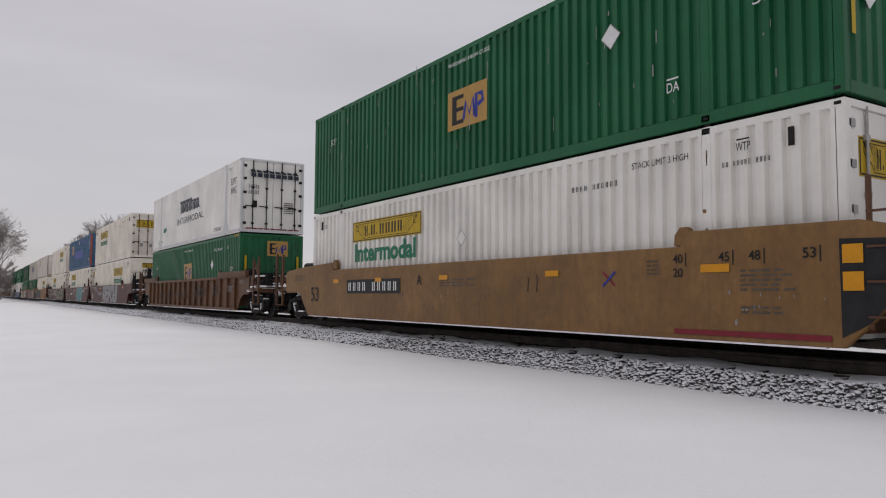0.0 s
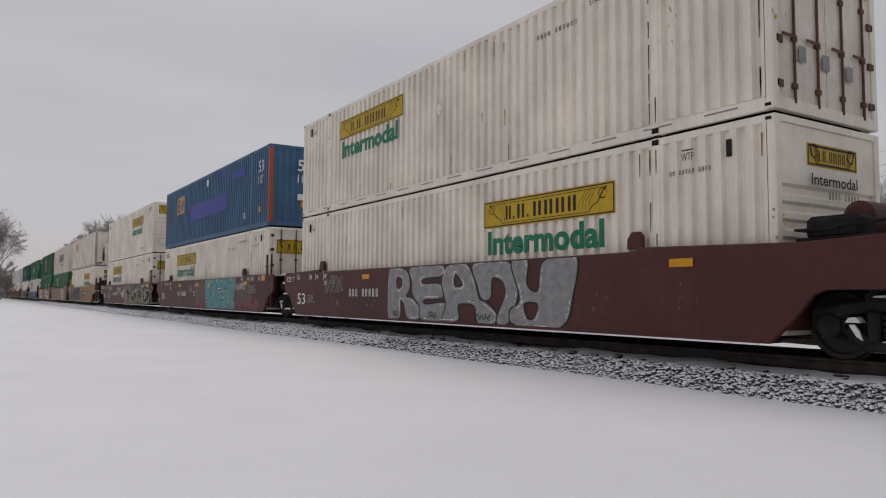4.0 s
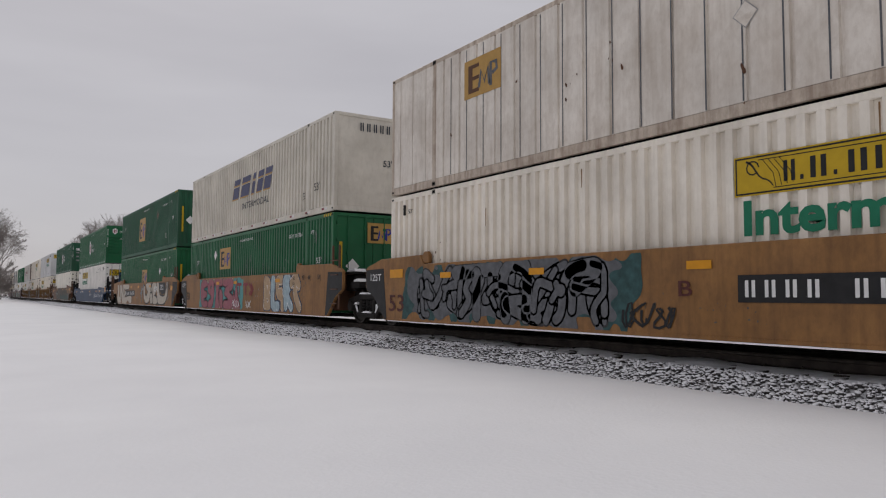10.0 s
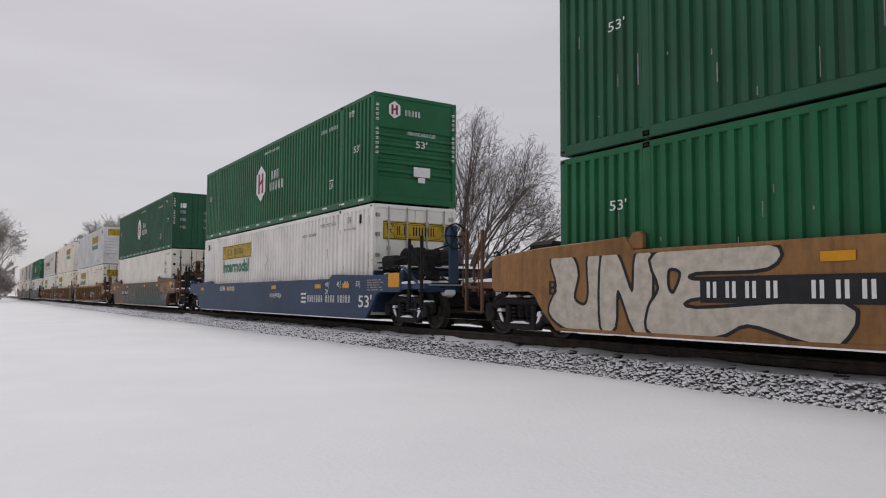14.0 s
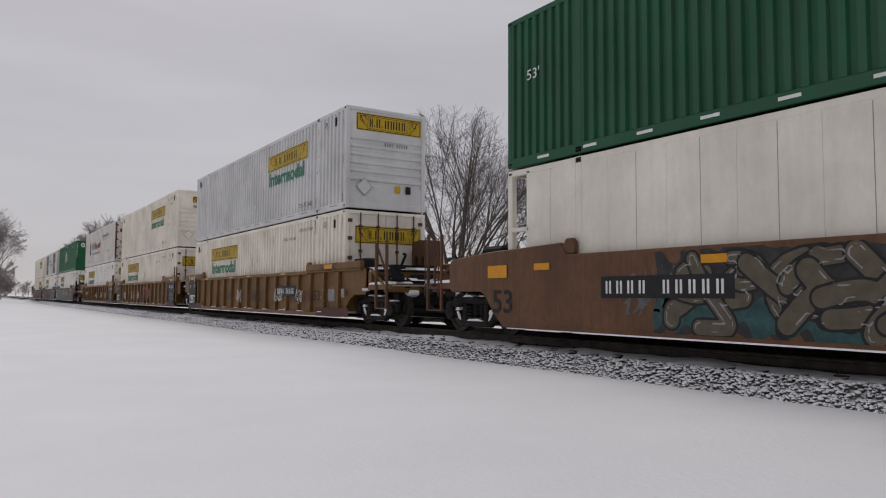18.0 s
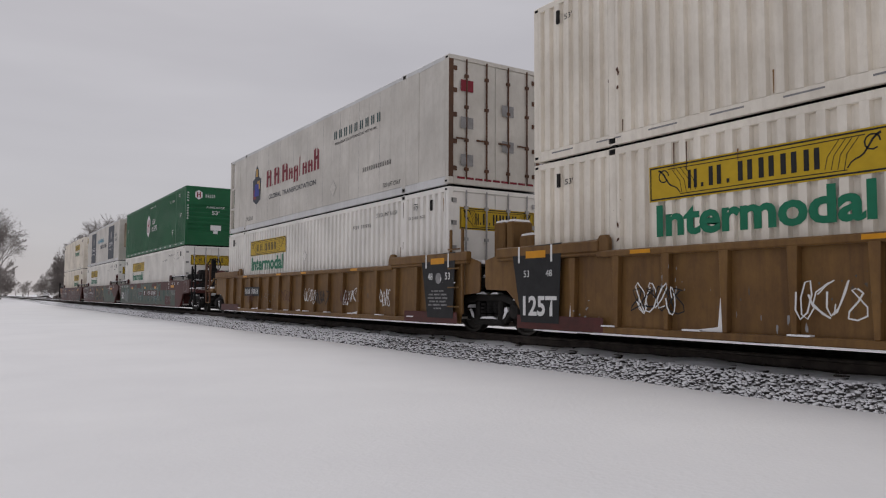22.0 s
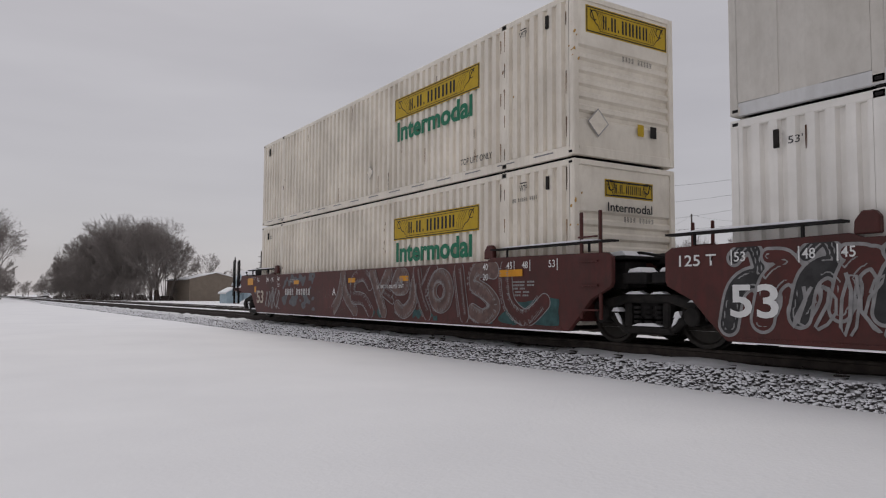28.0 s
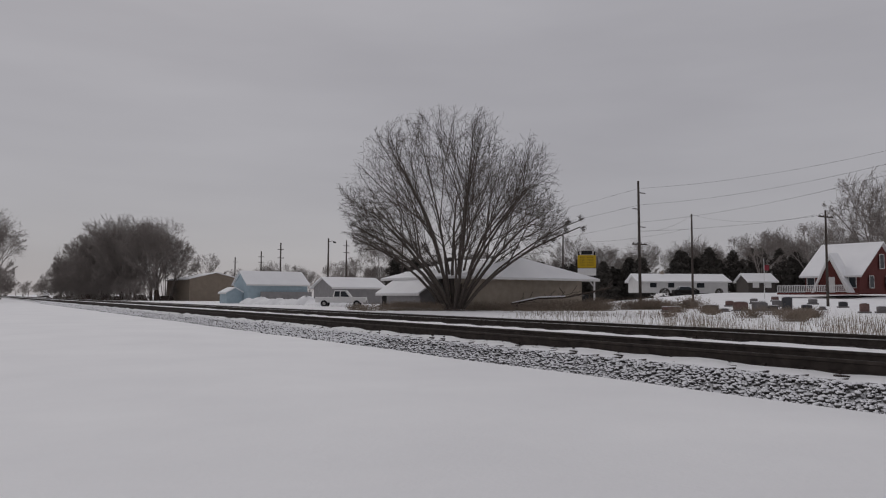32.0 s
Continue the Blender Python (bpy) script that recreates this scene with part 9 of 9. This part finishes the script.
        part("roof_snow", Shape().box(-0.95, 0.45, -0.6, 0.6, 1.5, 1.58), SNOW, c, bevel=0.03)
        for a in (-1.4, 1.4):
            for b in (-0.8, 0.8):
                part("wheel", Shape().tube((a, b - 0.1, 0.32), (a, b + 0.1, 0.32), 0.32, n=14), INK, c)
    f = thing("flag_pole", "white pole with a red and white flag", "flag", "", pose(87.0, 58.0, land(87, 58)))
    part("pole", Shape().tube((0, 0, 0), (0, 0, 5.2), 0.05, 0.03, n=8), TRIM, f)
    part("flag", Shape().box(0.03, 1.1, -0.01, 0.01, 3.7, 4.4), CRIMSON, f)
    v = thing("distant_truck", "small white truck far down the line", "truck", "", pose(28.7, 374.5, 0.0))
    part("box", Shape().box(-1.2, 1.2, -3, 3, 0.7, 3.2), TRIM, v, bevel=0.05)
    part("wheel", Shape().tube((-1.1, -2, 0.45), (1.1, -2, 0.45), 0.45, n=12), INK, v)
    part("wheel", Shape().tube((-1.1, 2, 0.45), (1.1, 2, 0.45), 0.45, n=12), INK, v)


roadside()


def graves():
    stone = [plain("grey_granite", (0.16, 0.15, 0.15), 0.6, 0, 0.25), plain("red_granite", (0.15, 0.09, 0.08), 0.5, 0, 0.25), plain("dark_granite", (0.05, 0.05, 0.055), 0.4, 0, 0.3)]
    r = random.Random(14)
    spots = ((49.8, 41.9, 1.5, 0.45, 1), (52.6, 40.1, 1.3, 0.6, 2), (53.8, 39.6, 0.6, 0.3, 0), (56.5, 40.0, 1.25, 0.85, 1), (57.9, 39.1, 1.3, 0.82, 0), (58.9, 38.6, 1.0, 0.5, 2), (59.9, 37.8, 0.85, 1.25, 2), (63.2, 38.0, 0.9, 0.5, 2), (64.5, 37.3, 0.5, 0.35, 0), (59.5, 31.0, 0.7, 0.8, 1), (60.6, 30.2, 0.8, 0.55, 0), (68, 44, 0.9, 0.7, 0), (70, 47, 0.7, 0.5, 0), (66, 48, 0.8, 0.6, 1), (73, 50, 0.8, 0.6, 0), (71, 39, 0.8, 0.6, 2), (76, 45, 0.9, 0.6, 0), (63, 50, 0.7, 0.5, 0), (68, 55, 0.8, 0.5, 0), (80, 52, 0.8, 0.6, 1))
    for x, y, w, h, k in spots:
        g = thing("gravestone", ("grey", "reddish", "dark")[k] + " granite gravestone standing in snow", "gravestone", "gravestones", pose(x, y, land(x, y) - 0.02, 0, 0, -36 + r.uniform(-6, 6)))
        part("base", Shape().box(-w / 2 - 0.1, w / 2 + 0.1, -0.22, 0.22, 0, 0.15), stone[0], g, bevel=0.02)
        s = Shape().add([(a, b, c) for c0 in (0,) for a, b, c in []], [])
        tab = Shape().prism([(-w / 2, 0.15), (w / 2, 0.15), (w / 2, h * 0.92), (w * 0.25, h * 0.99), (0, h), (-w * 0.25, h * 0.99), (-w / 2, h * 0.92)], -0.1, 0.1)
        tab.v = [(b, a, c) for a, b, c in tab.v]
        part("tablet", tab, stone[k], g, bevel=0.015)
        part("snow_cap", Shape().box(-w / 2, w / 2, -0.11, 0.11, h, h + 0.05), SNOW, g, bevel=0.02)


graves()


def brush():
    """Leafless scrub and a fallen limb by the beige building."""
    r = random.Random(41)
    t = thing("brush_clump", "low brown leafless brush in snow", "shrub", "brush clumps")
    sh = Shape()
    for i in range(130):
        a, l = r.uniform(0, 6.28), r.uniform(0.1, 1.0)
        d = Vector((math.sin(l) * math.cos(a), math.sin(l) * math.sin(a), math.cos(l)))
        p = Vector((r.uniform(-0.7, 0.7), r.uniform(-0.7, 0.7), -0.05))
        q = p + d * r.uniform(0.5, 1.1)
        sh.tube(p, q, 0.012, 0.007, n=3, caps=False)
        for k in range(3):
            e = p.lerp(q, r.uniform(0.4, 0.95))
            sh.tube(e, e + Vector((r.uniform(-1, 1), r.uniform(-1, 1), r.uniform(0.1, 0.9))) * 0.32, 0.008, 0.005, n=3, caps=False)
    tagged(part("brushwood", sh, SCRUB_BROWN, t, fix=False), kind="stuff")
    place(t, 33.5, 57.0)
    for i in range(60):
        u = r.random()
        x = 28 + 33 * u + r.uniform(-1.0, 1.0)
        y = 58.5 - 12.5 * max(0.0, (u - 0.25)) + r.uniform(-3.2, 1.4)
        another(t, x, y, r.uniform(0, 360), r.uniform(0.6, 1.0) if u < 0.6 else r.uniform(0.8, 1.45))
    for i in range(16):
        x = r.uniform(34, 52)
        another(t, x, x * r.uniform(0.55, 0.85), r.uniform(0, 360), r.uniform(0.45, 0.9))
    f = thing("fallen_limb", "fallen tree limb lying in the brush", "branch", "", pose(0, 0, 0))
    s = Shape().pipe([(43.5, 55.6, 0.55), (46, 54.6, 1.1), (48.5, 53.6, 1.2), (51, 52.8, 1.7), (53.2, 52.2, 2.2)], 0.09)
    for i in range(26):
        u = r.random()
        p = Vector((43.5 + 9.5 * u, 55.6 - 3.4 * u, 0.6 + 1.5 * u))
        s.pipe([p, p + Vector((r.uniform(-0.5, 1.6), r.uniform(-0.6, 0.4), r.uniform(-0.5, 0.9)))], 0.025, 4)
    s.pipe([(44, 55.4, 0.6), (44, 55.4, -0.1)], 0.06)
    part("limb", s, BARK, f, fix=False)
    part("limb_snow", Shape().pipe([(43.6, 55.6, 0.66), (46, 54.6, 1.21), (48.5, 53.6, 1.31)], 0.07), SNOW, f, fix=False)
    h = thing("hedge", "dark rounded hedge by the white bungalow", "hedge", "hedges")
    s = Shape()
    for i in range(900):
        a, b = r.uniform(0, 6.28), math.acos(r.uniform(0, 1))
        p = Vector((1.7 * math.sin(b) * math.cos(a), 1.0 * math.sin(b) * math.sin(a), 1.3 * math.cos(b)))
        s.add([tuple(p + Vector((r.uniform(-0.15, 0.15), r.uniform(-0.15, 0.15), r.uniform(-0.15, 0.15)))) for _ in range(3)], [(0, 1, 2)])
    part("leaves", s, NEEDLE, h, fix=False)
    place(h, 110.0, 94.0, 0, 0.7, 2.1)
    c = copy_thing(h, pose(114.5, 91.0, 2.1))
    copy_thing(h, pose(118.0, 88.0, 2.1, 0, 0, 40))


SCRUB_BROWN = plain("brown_scrub_stems", (0.23, 0.185, 0.145), 0.9, 0, 0.3)
brush()


def dry_grass():
    """Dead weeds in the snow past the second track."""
    r = random.Random(31)
    s = Shape()
    for i in range(7000):
        u = r.random()
        x = 20.5 + 22 * r.random() ** 1.6
        y = x * (1.25 - 1.0 * u) + r.uniform(-2, 2)
        if noise.noise((x * 0.25, y * 0.25, 0)) < -0.05 and r.random() < 0.85:
            continue
        if y > x * 0.86 and x < 30 and r.random() < 0.7:
            continue
        h = r.uniform(0.12, 0.5) * (1.3 + 1.2 * noise.noise((x * 0.5, y * 0.5, 4)))
        z = land(x, y)
        a = r.uniform(0, 6.28)
        w = r.uniform(0.006, 0.014)
        dx, dy = r.uniform(-0.3, 0.3) * h, r.uniform(-0.3, 0.3) * h
        c, q = math.cos(a) * w, math.sin(a) * w
        s.add([(x - c, y - q, z), (x + c, y + q, z), (x + dx, y + dy, z + h)], [(0, 1, 2)])
    tagged(part("dry_grass", s, SCRUB, None, "dead tan weeds standing in snow", fix=False), category="grass", kind="stuff")


dry_grass()


# ---- what moves ----
def motions():
    times = sorted([i * 0.5 for i in range(65)] + [29.6, 29.7, 29.8, 29.9])
    for ob, y, z in TRAIN:
        walk(ob, [(t, pose(TRACK_X, y - run(t), z)) for t in times])
    for ob, y, r in ROLLING:
        walk(ob, [(i / 30, pose(0, y, r, math.degrees(run(i / 30) / r) % 360)) for i in range(961)])


motions()
